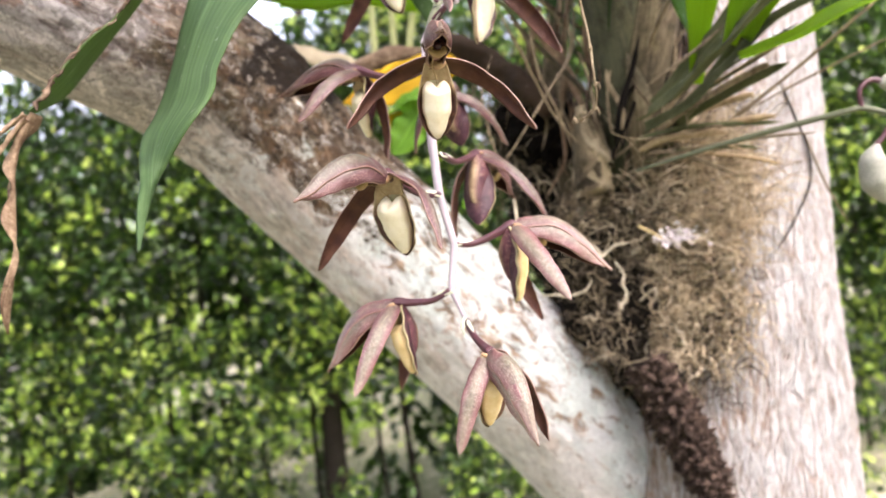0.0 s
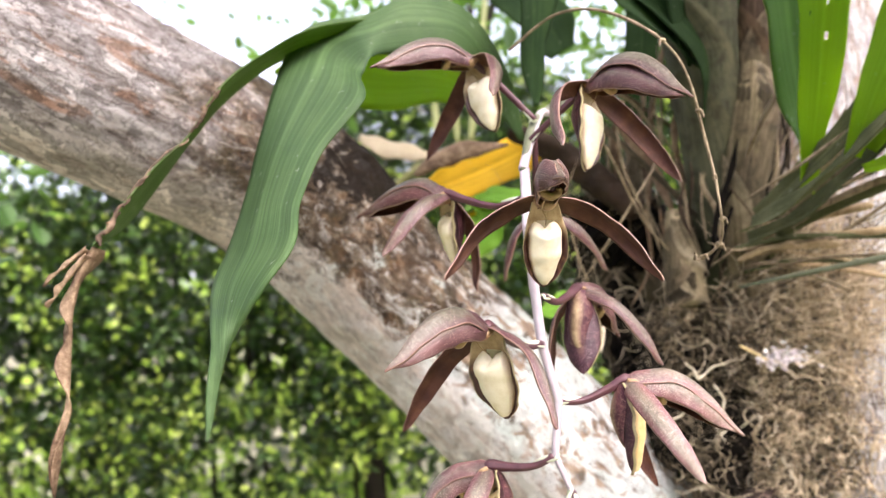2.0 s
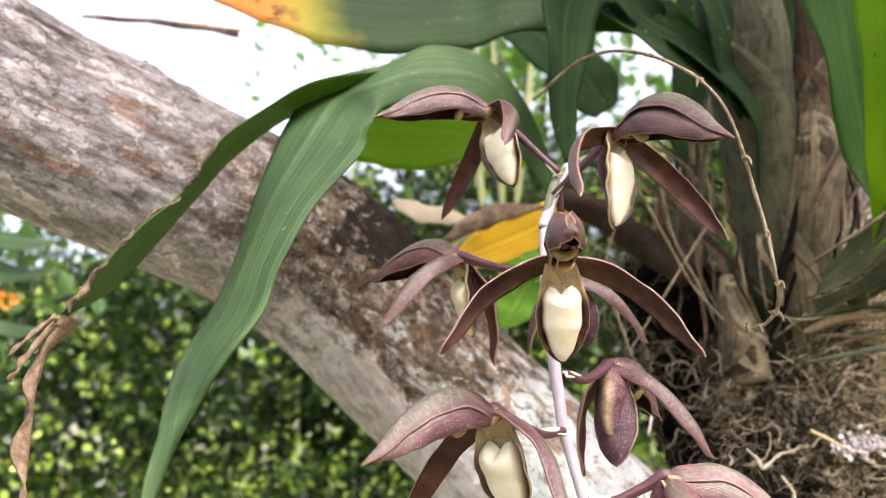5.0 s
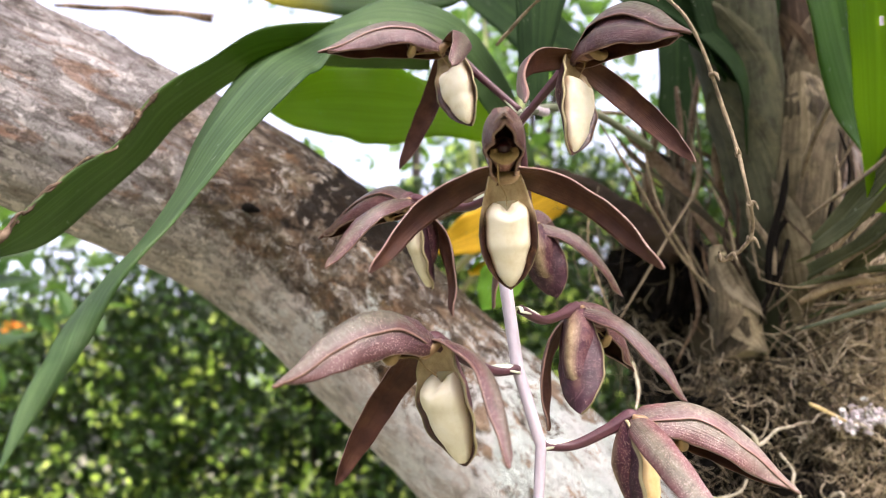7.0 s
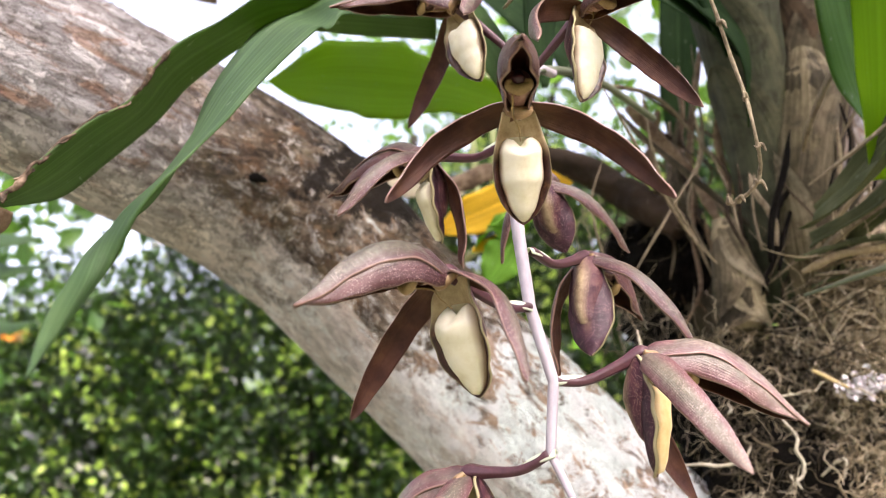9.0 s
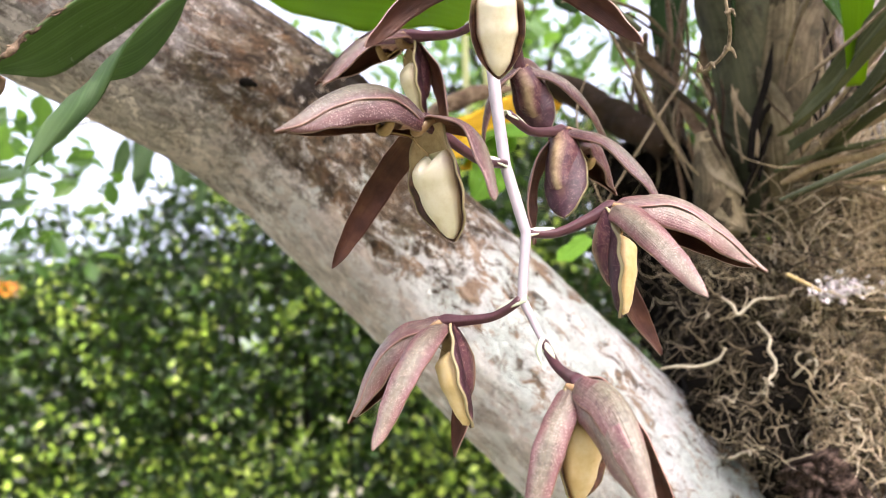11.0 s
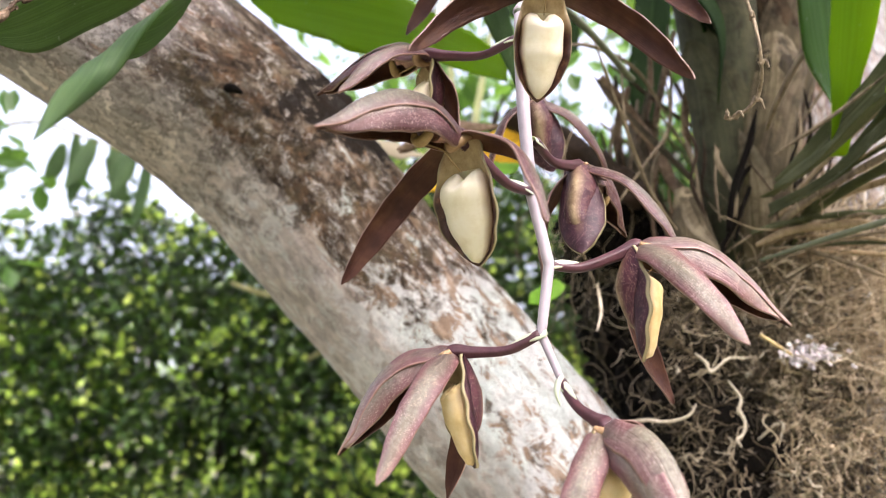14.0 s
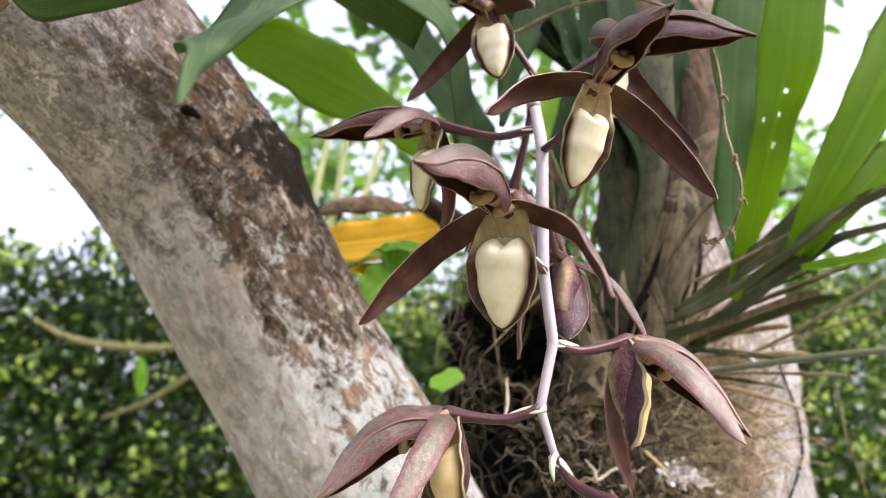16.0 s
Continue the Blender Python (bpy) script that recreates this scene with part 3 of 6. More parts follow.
# Lighter copy: sunlit specks in the hedge are put into this colour.
LIT_LEAF = mat_foliage("lit_leaf", [(0.0, (0.14, 0.25, 0.035)), (0.6, (0.32, 0.47, 0.06)), (1.0, (0.60, 0.68, 0.20))], (0.6, 0.8, 0.14), 0.4, 0.3)
# Sunlight on the far shrubs is mixed into this brighter colour.
SUNNY = mat_foliage("sunny_leaf", [(0.0, (0.10, 0.20, 0.025)), (0.6, (0.24, 0.38, 0.06)), (1.0, (0.45, 0.52, 0.16))], (0.5, 0.75, 0.1), 0.4, 0.3)
ORANGE = mat_foliage("orange_petal", [(0.0, (0.7, 0.16, 0.01)), (1.0, (0.8, 0.36, 0.03))], (0.9, 0.4, 0.05), 0.3)
STEM = mat_plain("hedge_stem", [(0.3, (0.008, 0.006, 0.005)), (0.7, (0.035, 0.028, 0.021))], 20, 0.85, 0.2, 0.003)
TWIG = mat_plain("green_twig", [(0.3, (0.12, 0.12, 0.045)), (0.7, (0.26, 0.25, 0.11))], 40, 0.7, 0.2)
GROUND = mat_plain("lawn", [(0.34, (0.07, 0.09, 0.04)), (0.50, (0.17, 0.17, 0.11)), (0.66, (0.38, 0.35, 0.28))], 2.2, 0.95, 0.1, 0.02)


# ---- building helpers ----
def V(*p):
    return np.array(p, float)


def unit(v):
    return v / (np.linalg.norm(v) + 1e-12)


def spline(points, n):
    """n places along a smooth curve through the points (rows may carry more than three numbers)."""
    k = np.array(points, float)
    k = np.vstack([2 * k[0] - k[1], k, 2 * k[-1] - k[-2]])
    s = np.linspace(0, len(k) - 3 - 1e-9, n)
    i = s.astype(int)
    u = (s - i)[:, None]
    a, b, c, d = k[i], k[i + 1], k[i + 2], k[i + 3]
    return 0.5 * (2 * b + (c - a) * u + (2 * a - 5 * b + 4 * c - d) * u**2 + (3 * b - a - 3 * c + d) * u**3)


def frames(c, hint=(0.3, -0.9, 0.2)):
    """Tangent and two cross directions along a curve, carried on without twist."""
    t = np.gradient(c, axis=0)
    t /= np.linalg.norm(t, axis=1)[:, None] + 1e-12
    n = np.empty_like(t)
    prev = np.array(hint, float)
    for i, ti in enumerate(t):
        prev = unit(prev - ti * (prev @ ti))
        n[i] = prev
    return t, n, np.cross(t, n)


def mesh_of(name, verts, faces, mats, uvs=None, face_mats=None, smooth=True):
    me = bpy.data.meshes.new(name)
    me.from_pydata([tuple(v) for v in verts], [], [tuple(f) for f in faces])
    for m in mats:
        me.materials.append(m)
    if face_mats is not None:
        me.polygons.foreach_set("material_index", np.asarray(face_mats, np.int32))
    if uvs is not None:
        layer = me.uv_layers.new(name="UVMap")
        idx = np.empty(len(me.loops), np.int32)
        me.loops.foreach_get("vertex_index", idx)
        layer.data.foreach_set("uv", np.asarray(uvs, np.float32)[idx].ravel())
    me.polygons.foreach_set("use_smooth", np.full(len(me.polygons), smooth))
    me.update()
    return me


def thing(name, label, category, at=(0, 0, 0), group="", kind=""):
    ob = new(name)
    ob.empty_display_size = 0.01
    ob.location = at
    return tagged(ob, label, category, group, kind)


def part(name, me, parent, label="", kind=""):
    ob = new(name, me)
    ob.parent = parent
    if not parent.parent:
        ob.matrix_parent_inverse = Matrix.Translation(parent.location).inverted()
    return tagged(ob, label, kind=kind)


def tube_data(points, radii, n, segs, hint=(0.3, -0.9, 0.2), wobble=None, close=True):
    c = spline(points, n)
    r = np.interp(np.linspace(0, 1, n), np.linspace(0, 1, len(radii)), radii)
    t, a, b = frames(c, hint)
    ang = np.linspace(0, 2 * np.pi, segs, endpoint=False)
    ring = np.cos(ang)[None, :, None] * a[:, None] + np.sin(ang)[None, :, None] * b[:, None]
    rr = np.repeat(r[:, None], segs, 1)
    if wobble is not None:
        rr = rr * wobble(np.linspace(0, 1, n)[:, None], ang[None, :])
    v = (c[:, None] + ring * rr[..., None]).reshape(-1, 3)
    i, j = np.meshgrid(np.arange(n - 1), np.arange(segs), indexing="ij")
    k = (j + 1) % segs
    f = np.stack([i * segs + j, i * segs + k, (i + 1) * segs + k, (i + 1) * segs + j], -1).reshape(-1, 4).tolist()
    if close:
        f += [list(range(segs))[::-1], [(n - 1) * segs + q for q in range(segs)]]
    return v, f


def tube(name, points, radii, mat, n=40, segs=10, **kw):
    v, f = tube_data(points, radii, n, segs, **kw)
    return mesh_of(name, v, f, [mat])


def bark_mesh(name, points, radii, n, segs, mat, mark=0.0, shape=None, **kw):
    """A stem whose places are also kept as if it were straight, for its bark."""
    v, f = tube_data(points, radii, n, segs, **kw)
    c = spline(points, n)
    arc = np.r_[0, np.cumsum(np.linalg.norm(np.diff(c, axis=0), axis=1))] - mark
    r = np.interp(np.linspace(0, 1, n), np.linspace(0, 1, len(radii)), radii)
    ang = np.linspace(0, 2 * np.pi, segs, endpoint=False)
    st = np.stack(np.broadcast_arrays(np.cos(ang)[None] * r[:, None], np.sin(ang)[None] * r[:, None], arc[:, None]), -1)
    me = mesh_of(name, shape(v) if shape else v, f, [mat])
    me.attributes.new("straight", 'FLOAT_VECTOR', 'POINT').data.foreach_set("vector", st.astype(np.float32).ravel())
    return me


def join_data(pieces):
    vs, fs, base = [], [], 0
    for v, f in pieces:
        vs.append(v)
        fs += [[q + base for q in face] for face in f]
        base += len(v)
    return np.vstack(vs), fs


def blade_data(points, width, normal, n=36, m=9, cup=0.0, thick=0.0004, wave=0.0, twist=0.0, fold=0.0, seed=0, edges=None, holes=()):
    """A thin leaf-like sheet with two faces along a curve. width(s): half width; cup: how far its edges stand
    towards -normal, in half widths; fold: V at the midrib; wave: ripple of the margins."""
    c = spline(points, n)
    normal = np.array(normal, float)
    t, nn, side = frames(c, normal if normal.ndim == 1 else normal[0])
    s = np.linspace(0, 1, n)
    if normal.ndim == 2:
        k = np.linspace(0, 1, len(normal))
        nn = np.stack([np.interp(s, k, normal[:, q]) for q in range(3)], 1)
        nn -= t * (nn * t).sum(1)[:, None]
        nn /= np.linalg.norm(nn, axis=1)[:, None]
        side = np.cross(t, nn)
    tw = twist * s if np.isscalar(twist) else np.interp(s, np.linspace(0, 1, len(twist)), twist)
    cs, sn = np.cos(tw)[:, None], np.sin(tw)[:, None]
    side, nn = side * cs + nn * sn, nn * cs - side * sn
    u = np.linspace(-1, 1, m)
    w = np.array([width(x) for x in s]) if width else np.ones(n)
    if edges:
        # a sheet spanned between two margins
        el, er = spline(edges[0], n), spline(edges[1], n)
        c, half = (el + er) / 2, (er - el) / 2
        t = np.gradient(c, axis=0)
        w = np.linalg.norm(half, axis=1)
        side = half / (w[:, None] + 1e-9)
        nn = np.cross(side, t)
        nn /= np.linalg.norm(nn, axis=1)[:, None] + 1e-12
    rnd = np.random.RandomState(seed)
    ph = rnd.rand(4) * 6.28
    rip = wave * (np.sin(s * 19 + ph[0])[:, None] * (u > 0) + np.sin(s * 16 + ph[1])[:, None] * (u <= 0)) * np.abs(u)[None] ** 2
    fold = np.interp(s, np.linspace(0, 1, np.size(fold)), np.ravel(fold))[:, None]
    prof = -cup * (u[None] ** 2) * w[:, None] + fold * np.abs(u)[None] * w[:, None] + rip * w.max()
    jag = 1 + 0.02 * np.sin(s * 41 + ph[2])[:, None] * np.abs(u)[None]
    narrow = math.cos(min(1.2, abs(cup) * 0.7))
    top = c[:, None] + side[:, None] * (u[None] * w[:, None] * jag * narrow)[..., None] + nn[:, None] * prof[..., None]
    bottom = top - nn[:, None] * thick
    uv1 = np.stack(np.broadcast_arrays((u[None] + 1) / 2, s[:, None]), -1).reshape(-1, 2)
    N = n * m
    i, j = np.meshgrid(np.arange(n - 1), np.arange(m - 1), indexing="ij")
    q = np.stack([i * m + j, (i + 1) * m + j, (i + 1) * m + j + 1, i * m + j + 1], -1).reshape(-1, 4)
    for hs, hu, rs, ru in holes:
        q = q[((s[q[:, 0] // m] - hs) / rs) ** 2 + ((u[q[:, 0] % m] - hu) / ru) ** 2 > 1]
    faces = q.tolist() + (q[:, ::-1] + N).tolist()
    fm = [0] * len(q) + [1] * len(q)
    rim = [(a * m, (a + 1) * m) for a in range(n - 1)] + [((a + 1) * m + m - 1, a * m + m - 1) for a in range(n - 1)]
    rim += [(a + 1, a) for a in range(m - 1)] + [((n - 1) * m + a, (n - 1) * m + a + 1) for a in range(m - 1)]
    faces += [[a, a + N, b + N, b] for a, b in rim]
    fm += [0] * len(rim)
    return np.vstack([top.reshape(-1, 3), bottom.reshape(-1, 3)]), faces, np.vstack([uv1, uv1]), fm


def blade(name, points, width, normal, mats, **kw):
    v, f, uv, fm = blade_data(points, width, normal, **kw)
    if len(mats) == 1:
        fm = None
    return mesh_of(name, v, f, mats, uv, fm)


def strap(w, tip=0.25, foot=0.6):
    """Half width of a strap leaf: narrowed at the foot, pointed at the end."""
    return lambda s: w * min(1.0, foot + s * 3) * (1.0 if s < 1 - tip else max(0.02, math.cos((s - 1 + tip) / tip * 1.5)))


def lance(w, foot=0.35, peak=0.45):
    """Half width of a sepal."""
    def f(s):
        if s < peak:
            return w * (foot + (1 - foot) * math.sin(s / peak * math.pi / 2))
        return w * max(0.03, math.cos((s - peak) / (1 - peak) * math.pi / 2) ** 0.8)
    return f


def leaf_cloud(name, places, size, mat, seed, droop=0.3, parent=None, spread=1.0):
    """Many small folded leaves as one mesh."""
    rnd = np.random.RandomState(seed)
    n = len(places)
    d = rnd.normal(size=(n, 3)) * spread
    d[:, 2] -= droop
    d /= np.linalg.norm(d, axis=1)[:, None]
    side = np.cross(d, rnd.normal(size=(n, 3)))
    side /= np.linalg.norm(side, axis=1)[:, None]
    up = np.cross(side, d)
    L = size * rnd.uniform(0.6, 1.3, (n, 1))
    w = L * rnd.uniform(0.2, 0.32, (n, 1))
    b, t = places, places + d * L
    mid = places + d * L * 0.45
    l, r = mid + side * w + up * w * 0.3, mid - side * w + up * w * 0.3
    far = places + d * L * 0.75
    l2, r2 = far + side * w * 0.75 + up * w * 0.2, far - side * w * 0.75 + up * w * 0.2
    v = np.stack([b, l, l2, t, r2, r], 1).reshape(-1, 3)
    k = np.arange(n)[:, None] * 6
    f = np.vstack([k + [0, 1, 2, 3], k + [0, 3, 4, 5]])
    me = mesh_of(name, v, f, [mat], smooth=False)
    return me


# ---- ground ----
def ground_sheet():
    n = 60
    x = np.sign(np.linspace(-1, 1, n)) * np.abs(np.linspace(-1, 1, n)) ** 3 * 900
    gx, gy = np.meshgrid(x, x, indexing="ij")
    z = np.array([0.04 * noise.noise((a * 0.4, b * 0.4, 0)) if abs(a) < 60 and abs(b) < 60 else 0 for a, b in zip(gx.ravel(), gy.ravel())])
    i, j = np.meshgrid(np.arange(n - 1), np.arange(n - 1), indexing="ij")
    f = np.stack([i * n + j, (i + 1) * n + j, (i + 1) * n + j + 1, i * n + j + 1], -1).reshape(-1, 4)
    ob = new("ground", mesh_of("ground", np.c_[gx.ravel(), gy.ravel(), z], f, [GROUND]))
    tagged(ob, "thin dry lawn with wide patches of pale bare earth", "ground", kind="structure")


ground_sheet()


# ---- tree with the forked limb ----
def bark_relief(scale, amount, stretch=1.0, ring=0.0, seed=0.0):
    def f(s, ang):
        out = np.empty(np.broadcast(s, ang).shape)
        for i, si in enumerate(s[:, 0]):
            for j, a in enumerate(ang[0]):
                p = Vector((math.cos(a) * scale, math.sin(a) * scale, si * scale * stretch + seed))
                big = noise.fractal(p, 1.0, 2.0, 3)
                fine = noise.fractal(p * 5.0, 0.9, 2.1, 4)
                crack = noise.turbulence(p * 2.2, 4, False)
                out[i, j] = 1 + amount * (0.9 * big + 0.45 * fine - 0.35 * crack) + ring * math.sin(si * 60 + 2 * big)
        return out
    return f


LIMB = [(-1.35, 0.12, 2.62, 0.020), (-0.85, 0.06, 2.09, 0.036), (-0.45, 0.06, 1.775, 0.045), (-0.3585, 0.0732, 1.7179, 0.0437), (-0.2641, 0.0816, 1.6642, 0.0400), (-0.1764, 0.1120, 1.6121, 0.0385), (-0.0918, 0.1757, 1.5677, 0.0415),
        (-0.0310, 0.1937, 1.5004, 0.0400), (0.0460, 0.2113, 1.4118, 0.0440), (0.1336, 0.2387, 1.3046, 0.0476), (0.19, 0.26, 1.17, 0.053)]
TRUNK = [(0.15, 0.14, 0.0, 0.095), (0.16, 0.17, 0.6, 0.08), (0.175, 0.185, 1.1, 0.075), (0.2, 0.21, 1.35, 0.066),
         (0.223, 0.232, 1.47, 0.060), (0.25, 0.265, 1.6, 0.058), (0.29, 0.32, 1.8, 0.057), (0.36, 0.41, 2.15, 0.05), (0.46, 0.5, 2.6, 0.04)]


def tree():
    root = thing("tree", "leaning tree forked low, grey-brown bark with pale lichen", "tree", (0.15, 0.14, 0))
    c = np.array(LIMB)
    line = spline(c[:, :3], 520)
    arc = np.r_[0, np.cumsum(np.linalg.norm(np.diff(line, axis=0), axis=1))]
    scar = arc[np.argmin(np.linalg.norm(line - V(-0.047, 0.185, 1.545), axis=1))]

    def swell(v):
        d = np.linalg.norm(v - V(-0.047, 0.158, 1.572), axis=1)
        rough = np.array([noise.fractal(Vector(p) * 130, 0.8, 2.1, 5) if q < 0.06 else 0.0 for p, q in zip(v, d)])
        e = np.linalg.norm(v - V(-0.141, 0.120, 1.640), axis=1)
        lump = np.array([noise.fractal(Vector(p) * 170, 0.8, 2.1, 5) if q < 0.05 else 0.0 for p, q in zip(v, e)])
        v = v + unit(V(-0.1, -0.1, 1)) * (0.0025 * np.exp(-(e / 0.008) ** 2) + 0.0030 * lump * np.exp(-(e / 0.020) ** 2))[:, None]
        return v + unit(V(0.6, -0.5, 0.62)) * (0.0050 * np.exp(-(d / 0.011) ** 2) + 0.0022 * rough * np.exp(-(d / 0.028) ** 2))[:, None]

    part("limb", bark_mesh("limb", c[:, :3], c[:, 3], 520, 150, LIMB_BARK, scar, swell, hint=(0, -1, 0.3), wobble=bark_relief(1.5, 0.030, 9, 0.004)), root, "grey-brown limb, whitish with lichen lower down")
    c = np.array(TRUNK)
    part("trunk", bark_mesh("trunk", c[:, :3], c[:, 3], 460, 110, TRUNK_BARK, hint=(0, -1, 0.3), wobble=bark_relief(1.8, 0.045, 11, 0.0, 7.0)), root, "orange-brown trunk with a white-crusted side")
    # a hole where a twig broke off, its inner shade drawn as a near-black plug
    v, f = tube_data([(-0.0925, 0.1345, 1.5655), (-0.0885, 0.1295, 1.5640), (-0.0840, 0.1290, 1.5620)], [0.0012, 0.0022, 0.0008], 10, 8)
    part("knot_hole", mesh_of("knot_hole", v, f, [HUMUS_SHADE]), root)
    # leafy end of the limb
    rl = np.random.RandomState(19)
    ends = rl.normal(size=(7, 3)) * (0.25, 0.25, 0.2) + (-1.7, 0.15, 3.0)
    for e in ends:
        part("branch", bark_mesh("branch", [LIMB[0][:3], tuple((np.array(LIMB[0][:3]) + e) / 2 + V(0, 0, 0.05)), tuple(e)], [0.018, 0.012, 0.004], 16, 8, LIMB_BARK, 1.0), root)
    part("crown", leaf_cloud("crown", ends[rl.randint(0, 7, 700)] + rl.normal(size=(700, 3)) * 0.14, 0.09, CROWN, 78), root, "loose leafy end of the limb")
    # unseen crown high overhead, added to hold back light from above
    rc = np.random.RandomState(9)
    cent = rc.normal(size=(60, 3)) * (0.75, 0.65, 0.35) + (0.75, 0.95, 3.75)
    for q in range(9):
        e = cent[q]
        part("branch", bark_mesh("branch", [TRUNK[-2][:3], tuple((np.array(TRUNK[-1][:3]) + e) / 2 + V(0, 0, 0.1)), tuple(e)], [0.035, 0.022, 0.006], 20, 8, TRUNK_BARK), root)
    spots = cent[rc.randint(0, 60, 5200)] + rc.normal(size=(5200, 3)) * 0.2
    part("crown", leaf_cloud("crown", spots, 0.11, CROWN, 77), root, "unseen leafy crown added for shade")
    # unseen lobe of the crown, added over the orchid to keep it in the shade
    cent = rc.normal(size=(40, 3)) * (1.0, 0.85, 0.4) + (1.1, -1.9, 4.5)
    for q in range(8):
        e = cent[q]
        part("branch", bark_mesh("branch", [TRUNK[-2][:3], tuple((np.array(TRUNK[-1][:3]) + e) / 2 + V(0, 0, 0.25)), tuple(e)], [0.035, 0.022, 0.006], 20, 8, TRUNK_BARK), root)
    spots = cent[rc.randint(0, 40, 1150)] + rc.normal(size=(1150, 3)) * 0.22
    part("crown", leaf_cloud("crown", spots, 0.16, CROWN, 79), root, "unseen leafy crown added for shade")
    return root


tree()


# ---- flower spray ----
JOINTS = [(0.0040, 0.0290, 1.5400), (0.0006, 0.0165, 1.5190), (0.0002, 0.0140, 1.5010), (0.0006, 0.0128, 1.4846), (0.0037, 0.0125, 1.4678), (0.0012, 0.0125, 1.4530), (0.0048, 0.0114, 1.4427)]
RACHIS_LINE = [(0.075, 0.135, 1.575), (0.0459, 0.1038, 1.5800), (0.0154, 0.0525, 1.5608)]
for p0, p1 in zip(JOINTS, JOINTS[1:]):
    RACHIS_LINE += [tuple(np.array(p0) * (1 - k) + np.array(p1) * k) for k in (0.0, 0.12, 0.5, 0.88)]
RACHIS_LINE.append(JOINTS[-1])
# base, tip of the hood, tips of the two side sepals, tip of the lip, start of the stalk
FLOWERS = [
    dict(b=(0.0007, -0.0087, 1.5231), h=(-0.0012, -0.0386, 1.5229), l=(-0.0279, -0.0132, 1.5037), r=(0.0279, -0.0146, 1.4988), t=(0.0, 0.0, 1.5000), s=(0.0005, 0.0165, 1.5180), f=(0, -1, 0.1)),
    dict(b=(-0.0065, 0.0428, 1.5788), h=(-0.0419, 0.0303, 1.5746), l=(-0.0241, 0.0620, 1.5502), r=None, t=(-0.0024, 0.0408, 1.5536), s=(0.0117, 0.0417, 1.5570), f=(-0.65, -0.75, 0), w=1.12),
    dict(b=(0.0247, 0.0222, 1.5617), h=(0.0400, -0.0173, 1.5453), l=(0.0059, -0.0121, 1.5359), r=(0.0474, 0.0134, 1.5281), t=(0.0198, 0.0161, 1.5337), s=(0.0080, 0.0371, 1.5488), f=(0.72, -0.69, 0), w=1.12),
    dict(b=(-0.0193, 0.0442, 1.5344), h=(-0.0508, 0.0670, 1.5325), l=(-0.0428, 0.0273, 1.5142), r=(-0.0120, 0.0480, 1.5020), t=(-0.0175, 0.0549, 1.5113), s=(0.0013, 0.0230, 1.5281), f=(-0.95, -0.32, 0)),
    dict(b=(-0.0167, -0.0023, 1.4908), h=(-0.0444, -0.0244, 1.4833), l=(-0.0409, 0.0133, 1.4637), r=(-0.0055, -0.0260, 1.4665), t=(-0.0128, 0.0041, 1.4656), s=(0.0005, 0.0123, 1.4844), f=(-0.74, -0.67, 0), w=1.3, rn=(0.78, -0.58, 0.2)),
    dict(b=(0.0189, 0.0369, 1.4996), h=(0.0338, 0.0456, 1.4829), l=(0.0085, 0.0400, 1.4700), r=(0.0400, 0.0250, 1.4740), t=(0.0153, 0.0259, 1.4734), s=(0.0030, 0.0160, 1.4979), f=(0.50, 0.86, 0)),
    dict(b=(0.0235, 0.0128, 1.4719), h=(0.0551, 0.0087, 1.4539), l=(0.0333, -0.0133, 1.4473), r=(0.0339, 0.0256, 1.4382), t=(0.0217, 0.0078, 1.4464), s=(0.0037, 0.0128, 1.4679), f=(0.93, -0.36, 0)),
    dict(b=(-0.0163, 0.0216, 1.4502), h=(-0.0419, 0.0306, 1.4288), l=(-0.0336, 0.0048, 1.4236), r=(-0.0168, 0.0368, 1.4182), t=(-0.0128, 0.0207, 1.4255), s=(0.0010, 0.0125, 1.4529), f=(-0.96, -0.27, 0)),
    dict(b=(0.0086, -0.0042, 1.4336), h=(0.0152, -0.0283, 1.4096), l=(-0.0055, -0.0137, 1.4063), r=(0.0248, -0.0027, 1.4037), t=(0.0058, -0.0038, 1.4107), s=(0.0048, 0.0114, 1.4427), f=(0.5, -0.86, 0), ln=(-0.45, -0.88, 0.1)),
    dict(b=(0.0125, 0.0574, 1.5282), h=(0.0250, 0.0880, 1.5250), l=(-0.0008, 0.0608, 1.5050), r=(0.0388, 0.0673, 1.5060), t=(0.0185, 0.0600, 1.5063), s=(0.0120, 0.0460, 1.5560), f=(0.35, 0.93, 0)),
]


SIDE_SHAPE = ((0, 0.12, 0.32, 0.52, 0.68, 0.82, 0.93, 1), (0.55, 0.80, 1.0, 0.95, 0.74, 0.46, 0.21, 0.03))
HOOD_SHAPE = ((0, 0.10, 0.28, 0.48, 0.66, 0.80, 0.91, 1), (0.42, 0.74, 1.0, 0.97, 0.74, 0.44, 0.20, 0.04))
PETAL_SHAPE = ((0, 0.10, 0.28, 0.48, 0.66, 0.82, 0.94, 1), (0.42, 0.72, 1.0, 0.96, 0.74, 0.42, 0.16, 0.03))


def outward(b, tip, axis):
    d = tip - b
    t = unit(d)
    rad = d - axis * (d @ axis)
    n = unit(rad) - t * (unit(rad) @ t)
    return unit(n) if np.linalg.norm(n) > 0.05 else unit(-axis + t * (axis @ t))


def sheet(name, pts, n, w, shape, back, parent, cup, k, wave=0.08, thick=0.0005):
    """One fleshy sepal or petal along a curve."""
    width = lambda s: w * float(np.interp(s, *shape))
    me = blade(name, pts, width, n, [back, SEPAL_FACE], n=44, m=15, cup=cup, thick=thick, wave=wave, seed=k)
    return part(name, me, parent)


